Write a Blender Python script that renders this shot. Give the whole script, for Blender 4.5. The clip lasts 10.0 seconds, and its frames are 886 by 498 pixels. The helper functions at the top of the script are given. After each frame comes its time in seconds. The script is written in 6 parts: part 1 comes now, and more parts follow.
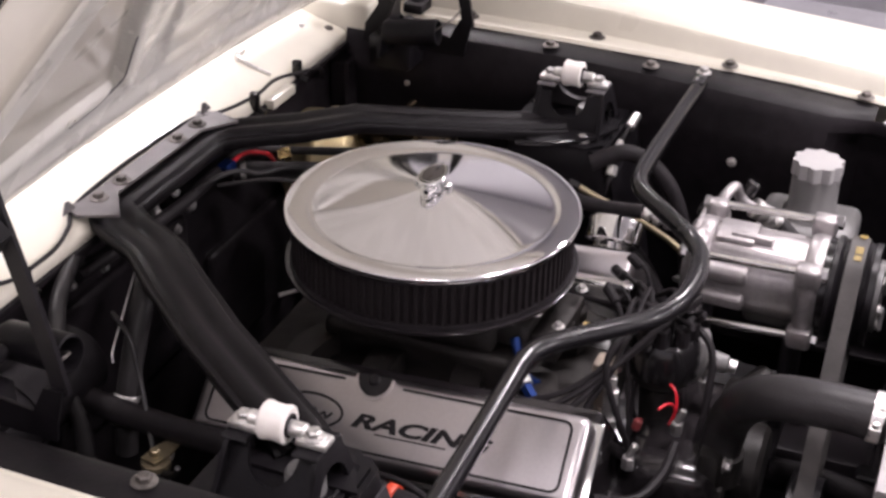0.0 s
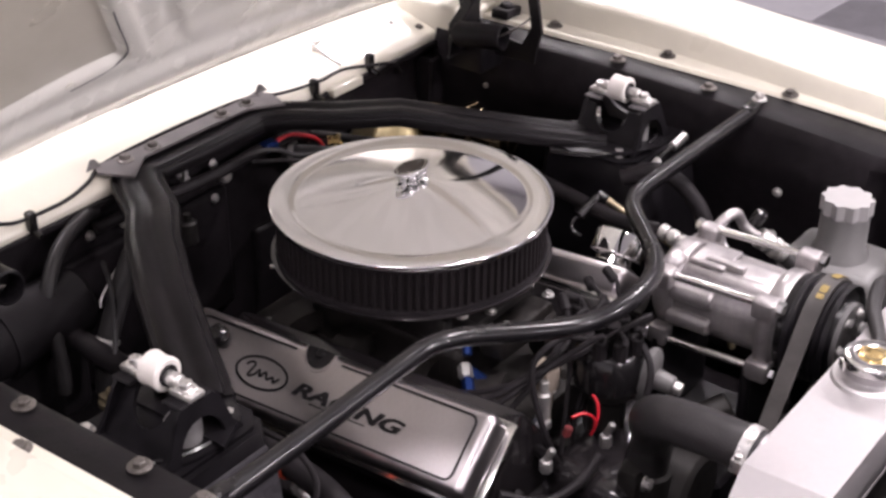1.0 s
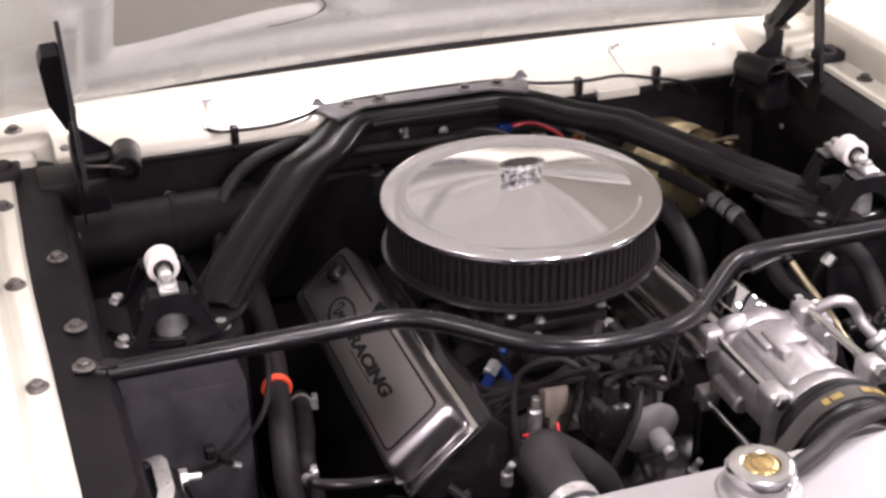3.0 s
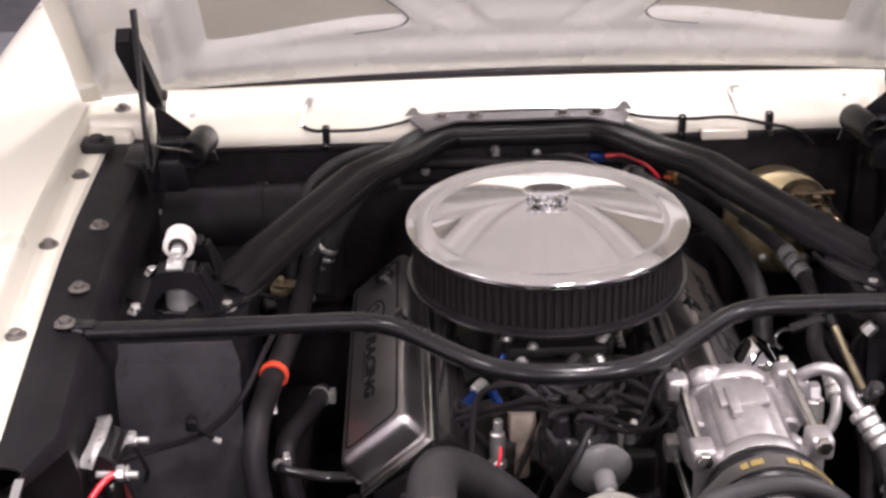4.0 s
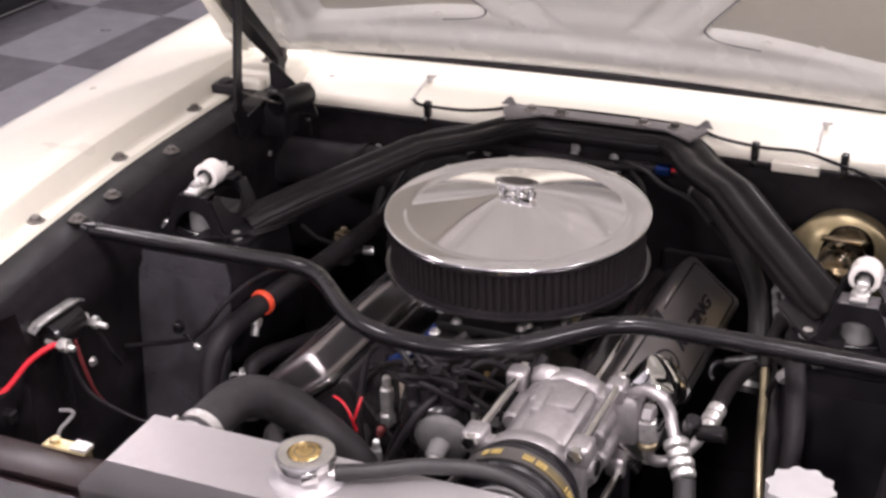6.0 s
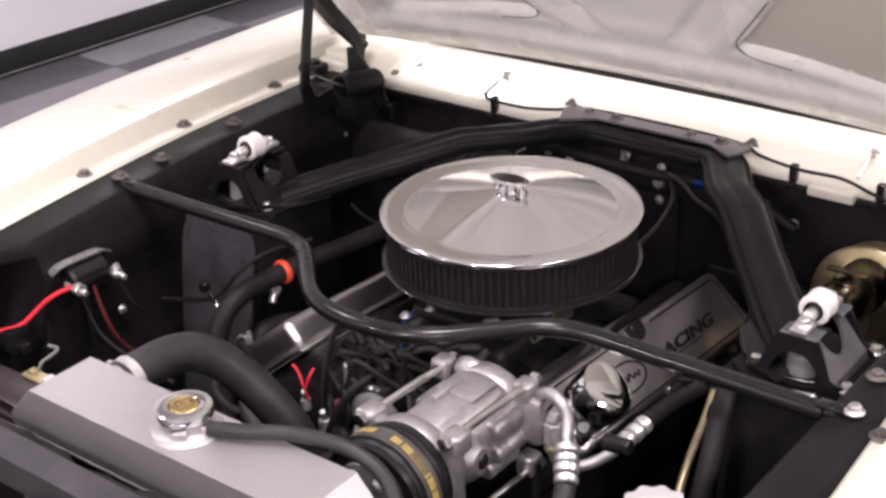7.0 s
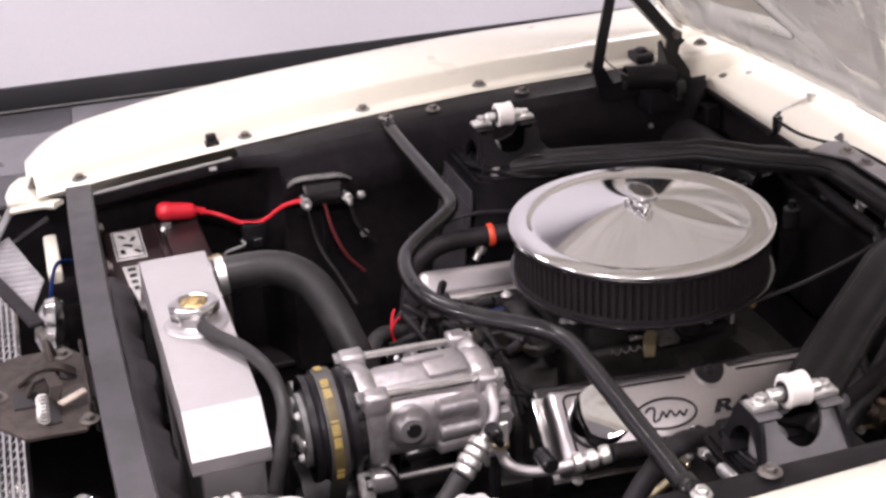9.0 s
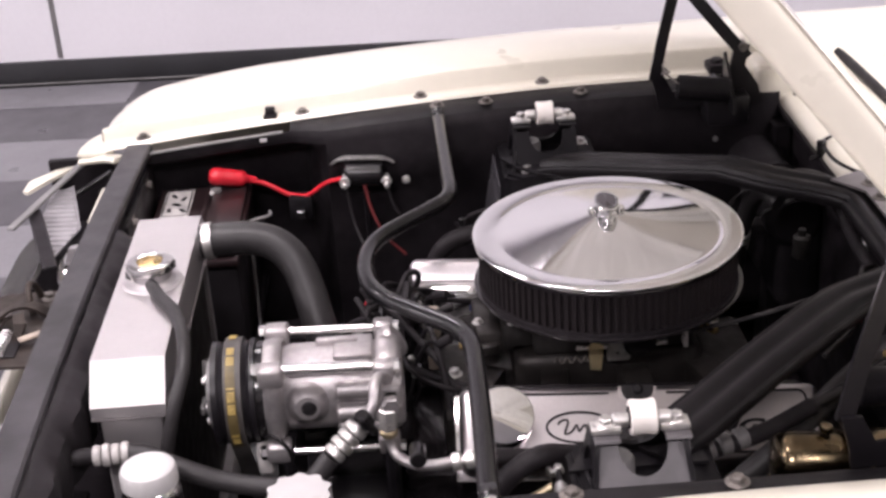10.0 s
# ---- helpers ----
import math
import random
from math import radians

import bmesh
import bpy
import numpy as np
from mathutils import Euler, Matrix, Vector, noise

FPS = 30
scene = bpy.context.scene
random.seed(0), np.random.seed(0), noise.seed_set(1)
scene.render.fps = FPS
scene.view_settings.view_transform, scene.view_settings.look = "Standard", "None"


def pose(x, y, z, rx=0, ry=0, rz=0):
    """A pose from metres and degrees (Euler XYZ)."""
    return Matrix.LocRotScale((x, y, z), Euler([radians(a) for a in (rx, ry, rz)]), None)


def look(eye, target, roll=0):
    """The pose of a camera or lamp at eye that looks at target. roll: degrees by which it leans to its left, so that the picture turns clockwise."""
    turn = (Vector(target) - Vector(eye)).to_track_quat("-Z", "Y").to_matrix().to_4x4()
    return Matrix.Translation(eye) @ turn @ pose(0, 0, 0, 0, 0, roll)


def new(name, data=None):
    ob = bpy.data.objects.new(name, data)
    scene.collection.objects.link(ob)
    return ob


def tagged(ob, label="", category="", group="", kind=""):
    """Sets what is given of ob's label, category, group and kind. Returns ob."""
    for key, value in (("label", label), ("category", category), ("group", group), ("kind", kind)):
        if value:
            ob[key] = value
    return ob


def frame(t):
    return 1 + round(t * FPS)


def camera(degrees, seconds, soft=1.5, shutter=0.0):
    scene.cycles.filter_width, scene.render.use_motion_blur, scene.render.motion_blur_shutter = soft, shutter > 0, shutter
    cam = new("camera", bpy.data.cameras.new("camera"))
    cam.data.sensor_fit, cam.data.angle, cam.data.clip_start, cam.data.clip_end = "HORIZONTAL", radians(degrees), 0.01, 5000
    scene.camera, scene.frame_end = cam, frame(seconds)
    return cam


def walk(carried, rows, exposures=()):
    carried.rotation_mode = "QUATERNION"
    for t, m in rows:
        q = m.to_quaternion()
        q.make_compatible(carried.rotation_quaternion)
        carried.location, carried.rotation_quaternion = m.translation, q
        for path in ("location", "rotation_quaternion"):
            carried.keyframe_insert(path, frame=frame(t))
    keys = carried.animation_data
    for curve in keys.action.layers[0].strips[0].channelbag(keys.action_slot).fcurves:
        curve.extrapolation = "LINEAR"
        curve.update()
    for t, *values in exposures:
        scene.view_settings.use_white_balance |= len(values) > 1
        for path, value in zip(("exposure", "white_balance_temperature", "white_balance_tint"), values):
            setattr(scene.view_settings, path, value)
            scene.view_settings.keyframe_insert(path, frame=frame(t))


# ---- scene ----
cam = camera(34.5, 10.0, soft=2.9)
PATH = [
    (0, (-1.407, -0.533, 1.725), (0.209, 0.102, 0.732), 1.3),
    (0.5, (-1.344, -0.749, 1.736), (0.176, 0.087, 0.741), 0.8),
    (1, (-1.253, -0.951, 1.745), (0.142, 0.09, 0.76), 0.3),
    (1.5, (-1.13, -1.104, 1.739), (0.114, 0.123, 0.766), -0.0),
    (2, (-0.985, -1.244, 1.741), (0.018, 0.185, 0.766), -0.4),
    (2.2, (-0.916, -1.304, 1.734), (0.0, 0.185, 0.762), -0.6),
    (3.3, (-0.461, -1.526, 1.72), (-0.088, 0.198, 0.777), -1.1),
    (3.5, (-0.371, -1.548, 1.716), (-0.115, 0.203, 0.785), -1.3),
    (4, (-0.159, -1.587, 1.712), (-0.13, 0.192, 0.799), -1.5),
    (4.5, (0.038, -1.621, 1.717), (-0.041, 0.158, 0.807), -1.6),
    (5, (0.224, -1.635, 1.723), (-0.005, 0.139, 0.828), -1.7),
    (5.5, (0.415, -1.624, 1.725), (-0.035, 0.112, 0.839), -1.8),
    (6, (0.616, -1.585, 1.733), (-0.116, 0.045, 0.835), -2.0),
    (6.2, (0.708, -1.557, 1.737), (-0.133, 0.019, 0.837), -2.1),
    (7.3, (1.137, -1.321, 1.73), (-0.077, -0.002, 0.844), -2.7),
    (7.5, (1.209, -1.26, 1.736), (-0.074, -0.01, 0.847), -2.9),
    (8, (1.38, -1.088, 1.735), (-0.073, -0.036, 0.851), -3.3),
    (8.5, (1.497, -0.914, 1.736), (-0.115, -0.122, 0.856), -3.5),
    (9, (1.604, -0.7, 1.735), (-0.128, -0.209, 0.865), -3.7),
    (9.5, (1.689, -0.447, 1.73), (-0.101, -0.205, 0.87), -4.0),
    (10, (1.711, -0.215, 1.725), (-0.094, -0.183, 0.863), -3.8),
]
walk(cam, [(t, look(eye, aim, lean)) for t, eye, aim, lean in PATH],
     exposures=[(0, 0.0), (1, 0.05), (2, 0.15), (3.5, 0.19), (4.5, 0.20), (5.5, 0.10), (6, 0.0), (7.5, 0.01), (9, 0.02), (10, -0.05)])

# ---------------------------------------------------------------- light
world = bpy.data.worlds.new("room_air")
world.use_nodes = True
scene.world = world
world.node_tree.nodes["Background"].inputs[0].default_value = (0.80, 0.82, 0.90, 1)
world.node_tree.nodes["Background"].inputs[1].default_value = 0.03

LAMP_ROWS = ((-2.2, -4.7), (-2.2, -0.9), (-2.2, 1.8), (0.4, -4.7), (0.4, -0.9), (0.4, 1.8), (3.0, -4.7), (3.0, -0.9), (3.0, 1.8))
for lx, ly in LAMP_ROWS:
    lamp = bpy.data.lights.new("ceiling_tube_light", "AREA")
    lamp.shape, lamp.size, lamp.size_y = "RECTANGLE", 0.26, 1.16
    lamp.energy, lamp.color = (81 if ly > -4 else 145) * (0.54 if lx < -1 else 1.08 if lx < 1 else 1.24), (1.0, 0.912, 0.952)
    new("ceiling_tube_light", lamp).matrix_world = pose(lx, ly, 3.36)


# ---------------------------------------------------------------- materials
def mat(name, color, rough=0.5, metal=0.0, coat=0.0, grain=0.0, grain_scale=60.0, wear=0.0, wear_scale=6.0, bump=0.0,
        bump_scale=200.0, rough_var=0.0, stretch=(1, 1, 1), spec=0.5, trans=0.0, per_object=0.0):
    """A surface with its colour, fine grain, broad wear, relief and uneven gloss."""
    m = bpy.data.materials.new(name)
    m.use_nodes = True
    nt = m.node_tree
    b = nt.nodes["Principled BSDF"]
    b.inputs["Base Color"].default_value = (*color, 1)
    b.inputs["Roughness"].default_value = rough
    b.inputs["Metallic"].default_value = metal
    b.inputs["Coat Weight"].default_value = coat
    b.inputs["Coat Roughness"].default_value = 0.06
    b.inputs["Specular IOR Level"].default_value = spec
    b.inputs["Transmission Weight"].default_value = trans
    co = nt.nodes.new("ShaderNodeTexCoord")
    mp = nt.nodes.new("ShaderNodeMapping")
    mp.inputs["Scale"].default_value = stretch
    nt.links.new(co.outputs["Object"], mp.inputs["Vector"])

    def noise_at(scale, detail=4):
        n = nt.nodes.new("ShaderNodeTexNoise")
        n.inputs["Scale"].default_value, n.inputs["Detail"].default_value = scale, detail
        nt.links.new(mp.outputs["Vector"], n.inputs["Vector"])
        return n.outputs["Fac"]

    def spread(fac, low, high):
        r = nt.nodes.new("ShaderNodeMapRange")
        r.inputs["From Min"].default_value, r.inputs["From Max"].default_value = 0.3, 0.7
        r.inputs["To Min"].default_value, r.inputs["To Max"].default_value = low, high
        nt.links.new(fac, r.inputs["Value"])
        return r.outputs["Result"]

    value = None
    for amount, scale in ((grain, grain_scale), (wear, wear_scale)):
        if amount:
            now = spread(noise_at(scale), 1 - amount, 1 + amount)
            if value is None:
                value = now
            else:
                mu = nt.nodes.new("ShaderNodeMath")
                mu.operation = "MULTIPLY"
                nt.links.new(value, mu.inputs[0])
                nt.links.new(now, mu.inputs[1])
                value = mu.outputs[0]
    if per_object:
        info = nt.nodes.new("ShaderNodeObjectInfo")
        r = nt.nodes.new("ShaderNodeMapRange")
        r.inputs["To Min"].default_value, r.inputs["To Max"].default_value = 1 - per_object, 1 + per_object
        nt.links.new(info.outputs["Random"], r.inputs["Value"])
        if value is None:
            value = r.outputs["Result"]
        else:
            mu = nt.nodes.new("ShaderNodeMath")
            mu.operation = "MULTIPLY"
            nt.links.new(value, mu.inputs[0])
            nt.links.new(r.outputs["Result"], mu.inputs[1])
            value = mu.outputs[0]
    if value is not None:
        mix = nt.nodes.new("ShaderNodeVectorMath")
        mix.operation = "SCALE"
        mix.inputs[0].default_value = color
        nt.links.new(value, mix.inputs["Scale"])
        nt.links.new(mix.outputs["Vector"], b.inputs["Base Color"])
    if rough_var:
        nt.links.new(spread(noise_at(wear_scale * 2.3), max(0.02, rough - rough_var), rough + rough_var), b.inputs["Roughness"])
    if bump:
        bp = nt.nodes.new("ShaderNodeBump")
        bp.inputs["Strength"].default_value, bp.inputs["Distance"].default_value = bump, 0.001
        nt.links.new(noise_at(bump_scale, 3), bp.inputs["Height"])
        nt.links.new(bp.outputs["Normal"], b.inputs["Normal"])
    return m


CREAM = mat("cream_paint", (0.66, 0.626, 0.535), 0.32, coat=0.6, grain=0.015, wear=0.03, wear_scale=3, rough_var=0.06)
# same cream paint, greyed and brightened: the underside's light is in the colour
CREAM_UNDER = mat("cream_paint_underside_lit", (0.86, 0.845, 0.775), 0.27, coat=0.5, grain=0.02, grain_scale=30, wear=0.05, wear_scale=4, bump=0.1, bump_scale=200, rough_var=0.05)
BLACK_SATIN = mat("black_satin_paint", (0.0080, 0.0070, 0.0085), 0.36, grain=0.15, wear=0.25, wear_scale=9, bump=0.25, bump_scale=420, rough_var=0.08, spec=0.28)
BLACK_APRON = mat("black_chassis_paint", (0.0135, 0.0115, 0.0132), 0.42, grain=0.2, wear=0.35, wear_scale=7, bump=0.4, bump_scale=300, rough_var=0.12, spec=0.11)
CASE_BLACK = mat("matt_black_heater_case", (0.012, 0.0105, 0.012), 0.55, grain=0.15, wear=0.3, wear_scale=9, bump=0.3, bump_scale=260, rough_var=0.1, spec=0.12)
# reflective inlay; the dark reflection it shows is put into its colour
MIRROR_DARK = mat("dark_reflection_inlay", (0.11, 0.10, 0.10), 0.08, metal=1.0, wear=0.1, wear_scale=40, rough_var=0.03)
BLACK_GLOSS = mat("black_gloss_paint", (0.016, 0.0138, 0.0152), 0.16, coat=0.3, grain=0.1, wear=0.2, rough_var=0.05)
BLACK_TUBE = mat("black_powder_coat", (0.0082, 0.0074, 0.0086), 0.24, coat=0.2, grain=0.1, bump=0.15, bump_scale=500, rough_var=0.05, spec=0.28)
FLANGE_BLACK = mat("satin_black_flange_paint", (0.0095, 0.0084, 0.0095), 0.42, grain=0.15, wear=0.3, wear_scale=9, bump=0.25, bump_scale=300, rough_var=0.1, spec=0.135)
GREY_FLANGE = mat("worn_grey_black_paint", (0.11, 0.10, 0.10), 0.36, grain=0.12, wear=0.25, wear_scale=14, bump=0.2, rough_var=0.1)
RUBBER = mat("black_rubber", (0.016, 0.0138, 0.0155), 0.50, grain=0.2, wear=0.3, wear_scale=12, bump=0.4, bump_scale=350, rough_var=0.1, spec=0.16)
RUBBER_GREY = mat("dusty_rubber_hose", (0.024, 0.0222, 0.0232), 0.44, grain=0.15, wear=0.25, wear_scale=10, bump=0.4, bump_scale=300, rough_var=0.08, spec=0.28)
CHROME = mat("chrome", (0.82, 0.82, 0.81), 0.035, metal=1.0, wear=0.02, wear_scale=5, rough_var=0.018)
LID = mat("polished_chrome_lid", (0.80, 0.79, 0.79), 0.075, metal=1.0, wear=0.015, wear_scale=7, rough_var=0.012)
lid_nodes = LID.node_tree
spin = lid_nodes.nodes.new("ShaderNodeTangent")
spin.direction_type, spin.axis = "RADIAL", "Z"
lid_nodes.links.new(spin.outputs["Tangent"], lid_nodes.nodes["Principled BSDF"].inputs["Tangent"])
lid_nodes.nodes["Principled BSDF"].inputs["Anisotropic"].default_value = 0.85
lid_nodes.nodes["Principled BSDF"].inputs["Anisotropic Rotation"].default_value = 0.25
MOUNT_BLACK = mat("dull_black_paint", (0.0075, 0.0066, 0.008), 0.42, grain=0.15, wear=0.25, wear_scale=12, bump=0.25, bump_scale=380, rough_var=0.08, spec=0.14)
CHROME_ROUGH = mat("dull_chrome", (0.74, 0.73, 0.71), 0.16, metal=1.0, grain=0.06, wear=0.1, wear_scale=30, rough_var=0.06)
ALU_BRUSHED = mat("brushed_aluminium", (0.44, 0.42, 0.425), 0.48, metal=0.8, grain=0.015, grain_scale=120, wear=0.03, wear_scale=9, bump=0.1, bump_scale=300, rough_var=0.04)
ALU_CAST = mat("cast_aluminium", (0.35, 0.33, 0.333), 0.40, metal=0.75, grain=0.10, grain_scale=120, wear=0.16, wear_scale=18, bump=0.5, bump_scale=260, rough_var=0.08)
ALU_COVER = mat("satin_polished_aluminium", (0.50, 0.472, 0.482), 0.33, metal=1.0, grain=0.03, grain_scale=220, wear=0.03, wear_scale=7, bump=0.08, bump_scale=300, rough_var=0.03)
# bare aluminium drawn nearly black: the deep bay's shade is in the colour
ALU_DARK = mat("shaded_aluminium_casting", (0.018, 0.016, 0.0155), 0.5, metal=0.3, grain=0.2, wear=0.35, wear_scale=14, bump=0.6, bump_scale=180, rough_var=0.12)
ZINC = mat("zinc_plated_steel", (0.66, 0.645, 0.63), 0.36, metal=0.86, grain=0.1, grain_scale=150, wear=0.2, wear_scale=60, rough_var=0.1, per_object=0.12)
BOLT_DARK = mat("dull_grey_bolt", (0.12, 0.108, 0.10), 0.5, metal=0.5, grain=0.2, grain_scale=120, wear=0.35, wear_scale=60, rough_var=0.1, per_object=0.3)
GOLD_ZINC = mat("gold_zinc_plating", (0.56, 0.47, 0.28), 0.36, metal=0.8, grain=0.1, wear=0.25, wear_scale=14, rough_var=0.1)
# intake alloy, likewise darkened to carry the shade under the air cleaner
INTAKE = mat("shaded_intake_alloy", (0.022, 0.019, 0.018), 0.5, metal=0.5, grain=0.15, wear=0.3, wear_scale=16, bump=0.5, bump_scale=180, rough_var=0.1)
GOLD_DARK = mat("dark_gold_plating", (0.17, 0.13, 0.08), 0.24, metal=1.0, grain=0.1, wear=0.3, wear_scale=14, rough_var=0.08)
BRACE = mat("satin_black_steel", (0.0075, 0.0065, 0.0074), 0.38, grain=0.15, wear=0.3, wear_scale=10, bump=0.2, bump_scale=420, rough_var=0.08, spec=0.15)
TANK_PLASTIC = mat("grey_tank_plastic", (0.17, 0.165, 0.165), 0.4, grain=0.04, wear=0.12, wear_scale=14, bump=0.1)
BRASS = mat("brass", (0.72, 0.53, 0.24), 0.28, metal=1.0, grain=0.08, wear=0.2, wear_scale=30, rough_var=0.08)
FILTER = mat("pleated_filter_gauze", (0.016, 0.0132, 0.0142), 0.7, grain=0.25, grain_scale=500, wear=0.15, wear_scale=8, bump=0.6, bump_scale=900, spec=0.10)
WHITE_POLY = mat("white_polyurethane", (0.74, 0.70, 0.665), 0.42, grain=0.04, wear=0.12, wear_scale=22, bump=0.2, rough_var=0.06)
WHITE_PLASTIC = mat("white_plastic", (0.33, 0.32, 0.32), 0.36, grain=0.03, wear=0.08, wear_scale=14, bump=0.1)
RED = mat("red_plastic", (0.55, 0.016, 0.03), 0.38, grain=0.06, wear=0.12, wear_scale=20)
ORANGE = mat("orange_silicone", (0.60, 0.062, 0.026), 0.42, grain=0.06, wear=0.12, wear_scale=20)
BLUE = mat("blue_anodised", (0.010, 0.032, 0.15), 0.3, metal=0.7, grain=0.1, wear=0.15, wear_scale=30)
PINK_WIRE = mat("faded_red_wire", (0.16, 0.028, 0.03), 0.5, grain=0.1, wear=0.2)
GOLD_WORN = mat("worn_gold_band", (0.085, 0.062, 0.022), 0.55, grain=0.25, wear=0.4, wear_scale=45)
GOLD_PRINT = mat("gold_print", (0.36, 0.26, 0.08), 0.5, grain=0.15, wear=0.25, wear_scale=40)
RUST = mat("rusty_latch_steel", (0.034, 0.026, 0.022), 0.55, metal=0.5, grain=0.3, wear=0.5, wear_scale=18, bump=0.5, bump_scale=220, rough_var=0.12)
GREY_METAL = mat("grey_painted_steel", (0.13, 0.125, 0.125), 0.42, grain=0.1, wear=0.2, wear_scale=14, bump=0.2, rough_var=0.08)
BELT = mat("ribbed_belt_rubber", (0.05, 0.045, 0.043), 0.55, grain=0.15, wear=0.25, wear_scale=20, bump=0.4)
BLACK_PLASTIC = mat("black_plastic", (0.010, 0.009, 0.010), 0.18, grain=0.1, wear=0.15)
BATTERY_TOP = mat("dark_red_brown_battery_case", (0.020, 0.011, 0.012), 0.35, grain=0.1, wear=0.2)
LABEL_GREY = mat("grey_label", (0.42, 0.40, 0.39), 0.45, grain=0.1, wear=0.25, wear_scale=40)
# lightened copies of the satin black: reflected light is put into both greys
TOWER = mat("lit_black_tower_paint", (0.045, 0.042, 0.047), 0.34, grain=0.15, wear=0.3, wear_scale=11, bump=0.2, bump_scale=420, rough_var=0.08, spec=0.4)
SADDLE = mat("lit_black_mount_paint", (0.085, 0.079, 0.084), 0.42, grain=0.12, wear=0.22, wear_scale=12, bump=0.2, bump_scale=420, rough_var=0.08, spec=0.4)
# for the walls out of view, darkened to lower bounce into the bay
WALL_UNSEEN = mat("unseen_wall_dim_grey", (0.46, 0.45, 0.47), 0.6, grain=0.015, wear=0.04, wear_scale=1.2, bump=0.15, bump_scale=90)
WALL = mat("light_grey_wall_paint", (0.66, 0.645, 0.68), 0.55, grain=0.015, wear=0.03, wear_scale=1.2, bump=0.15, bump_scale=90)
CEILING = mat("white_ceiling_paint", (0.55, 0.54, 0.54), 0.7, grain=0.02, wear=0.04, wear_scale=0.8)
BASE_BLACK = mat("black_skirting", (0.014, 0.014, 0.016), 0.4, grain=0.1, wear=0.25, wear_scale=5)
FLOOR = mat("grey_floor_underlay", (0.10, 0.10, 0.105), 0.5, grain=0.1, wear=0.2, wear_scale=2)
TILE_LIGHT = mat("light_grey_floor_tile", (0.185, 0.18, 0.194), 0.35, grain=0.06, wear=0.1, wear_scale=4, rough_var=0.08, per_object=0.06)
TILE_DARK = mat("dark_grey_floor_tile", (0.072, 0.069, 0.077), 0.35, grain=0.08, wear=0.15, wear_scale=4, rough_var=0.08, per_object=0.1)
RAIL_PAINT = mat("satin_grey_black_rail_paint", (0.034, 0.0315, 0.035), 0.40, grain=0.15, wear=0.3, wear_scale=10, bump=0.25, bump_scale=320, rough_var=0.1, spec=0.34)
PALE_PRESSED = mat("pale_pressed_metal", (0.25, 0.24, 0.25), 0.42, metal=0.3, grain=0.08, wear=0.2, wear_scale=16, bump=0.2, rough_var=0.08)
CAP_WHITE = mat("milky_cap_plastic", (0.46, 0.45, 0.45), 0.38, grain=0.03, wear=0.1, wear_scale=14, bump=0.1)
DULL_BRASS = mat("dull_tan_brass", (0.30, 0.25, 0.165), 0.36, metal=0.8, grain=0.1, wear=0.25, wear_scale=30, rough_var=0.08)
GLASS = mat("window_glass", (0.75, 0.78, 0.78), 0.02, trans=1.0)
TYRE = mat("tyre_rubber", (0.022, 0.022, 0.022), 0.75, grain=0.2, wear=0.2, bump=0.4)
GALV_FRAME = mat("white_lamp_housing", (0.75, 0.75, 0.74), 0.4, grain=0.02, wear=0.04)
DIST_TAN = mat("tan_terminal_boot", (0.36, 0.30, 0.25), 0.5, grain=0.08, wear=0.2, wear_scale=30)

# ---------------------------------------------------------------- mesh helpers
ORIGIN = {}


def thing(name, at, label, category, group="", kind=""):
    ob = new(name)
    ob.empty_display_size = 0.05
    ob.location = at
    ORIGIN[ob] = Vector(at)
    return tagged(ob, label, category, group, kind)


def mesh_of(bm, name, material, smooth=35):
    bmesh.ops.recalc_face_normals(bm, faces=bm.faces)
    me = bpy.data.meshes.new(name)
    if smooth:
        limit = radians(smooth)
        for f in bm.faces:
            f.smooth = True
        for e in bm.edges:
            if len(e.link_faces) == 2 and e.calc_face_angle(0) > limit:
                e.smooth = False
    bm.to_mesh(me)
    bm.free()
    me.materials.append(material)
    return me


def part(name, bm, material, parent, label="", smooth=35):
    """Links a bmesh, drawn in world metres, as one mesh under a thing or a part."""
    at = ORIGIN[parent]
    for v in bm.verts:
        v.co -= at
    ob = new(name, mesh_of(bm, name, material, smooth))
    ob.parent = parent
    ORIGIN[ob] = at
    return tagged(ob, label)


def piece(name, me, parent, m):
    """One more object on a shared mesh, at the world pose m, under a thing or a part."""
    ob = new(name, me)
    ob.parent = parent
    ob.matrix_local = Matrix.Translation(-ORIGIN[parent]) @ m
    return ob


def solo(name, bm, material, label, category, group="", kind="", smooth=35):
    """A thing of one single mesh, drawn in world metres, with its origin at its base."""
    xs = [v.co for v in bm.verts]
    at = Vector((sum(c.x for c in xs) / len(xs), sum(c.y for c in xs) / len(xs), min(c.z for c in xs)))
    for v in bm.verts:
        v.co -= at
    ob = new(name, mesh_of(bm, name, material, smooth))
    ob.location = at
    ORIGIN[ob] = at
    return tagged(ob, label, category, group, kind)


def box(x0, x1, y0, y1, z0, z1, bevel=0.0, segs=2, m=None):
    bm = bmesh.new()
    bmesh.ops.create_cube(bm, size=1)
    for v in bm.verts:
        v.co = Vector(((x0 + x1) / 2 + v.co.x * (x1 - x0), (y0 + y1) / 2 + v.co.y * (y1 - y0), (z0 + z1) / 2 + v.co.z * (z1 - z0)))
    if bevel:
        bmesh.ops.bevel(bm, geom=bm.edges[:], offset=bevel, segments=segs, profile=0.5, affect="EDGES")
    if m is not None:
        bm.transform(m)
    return bm


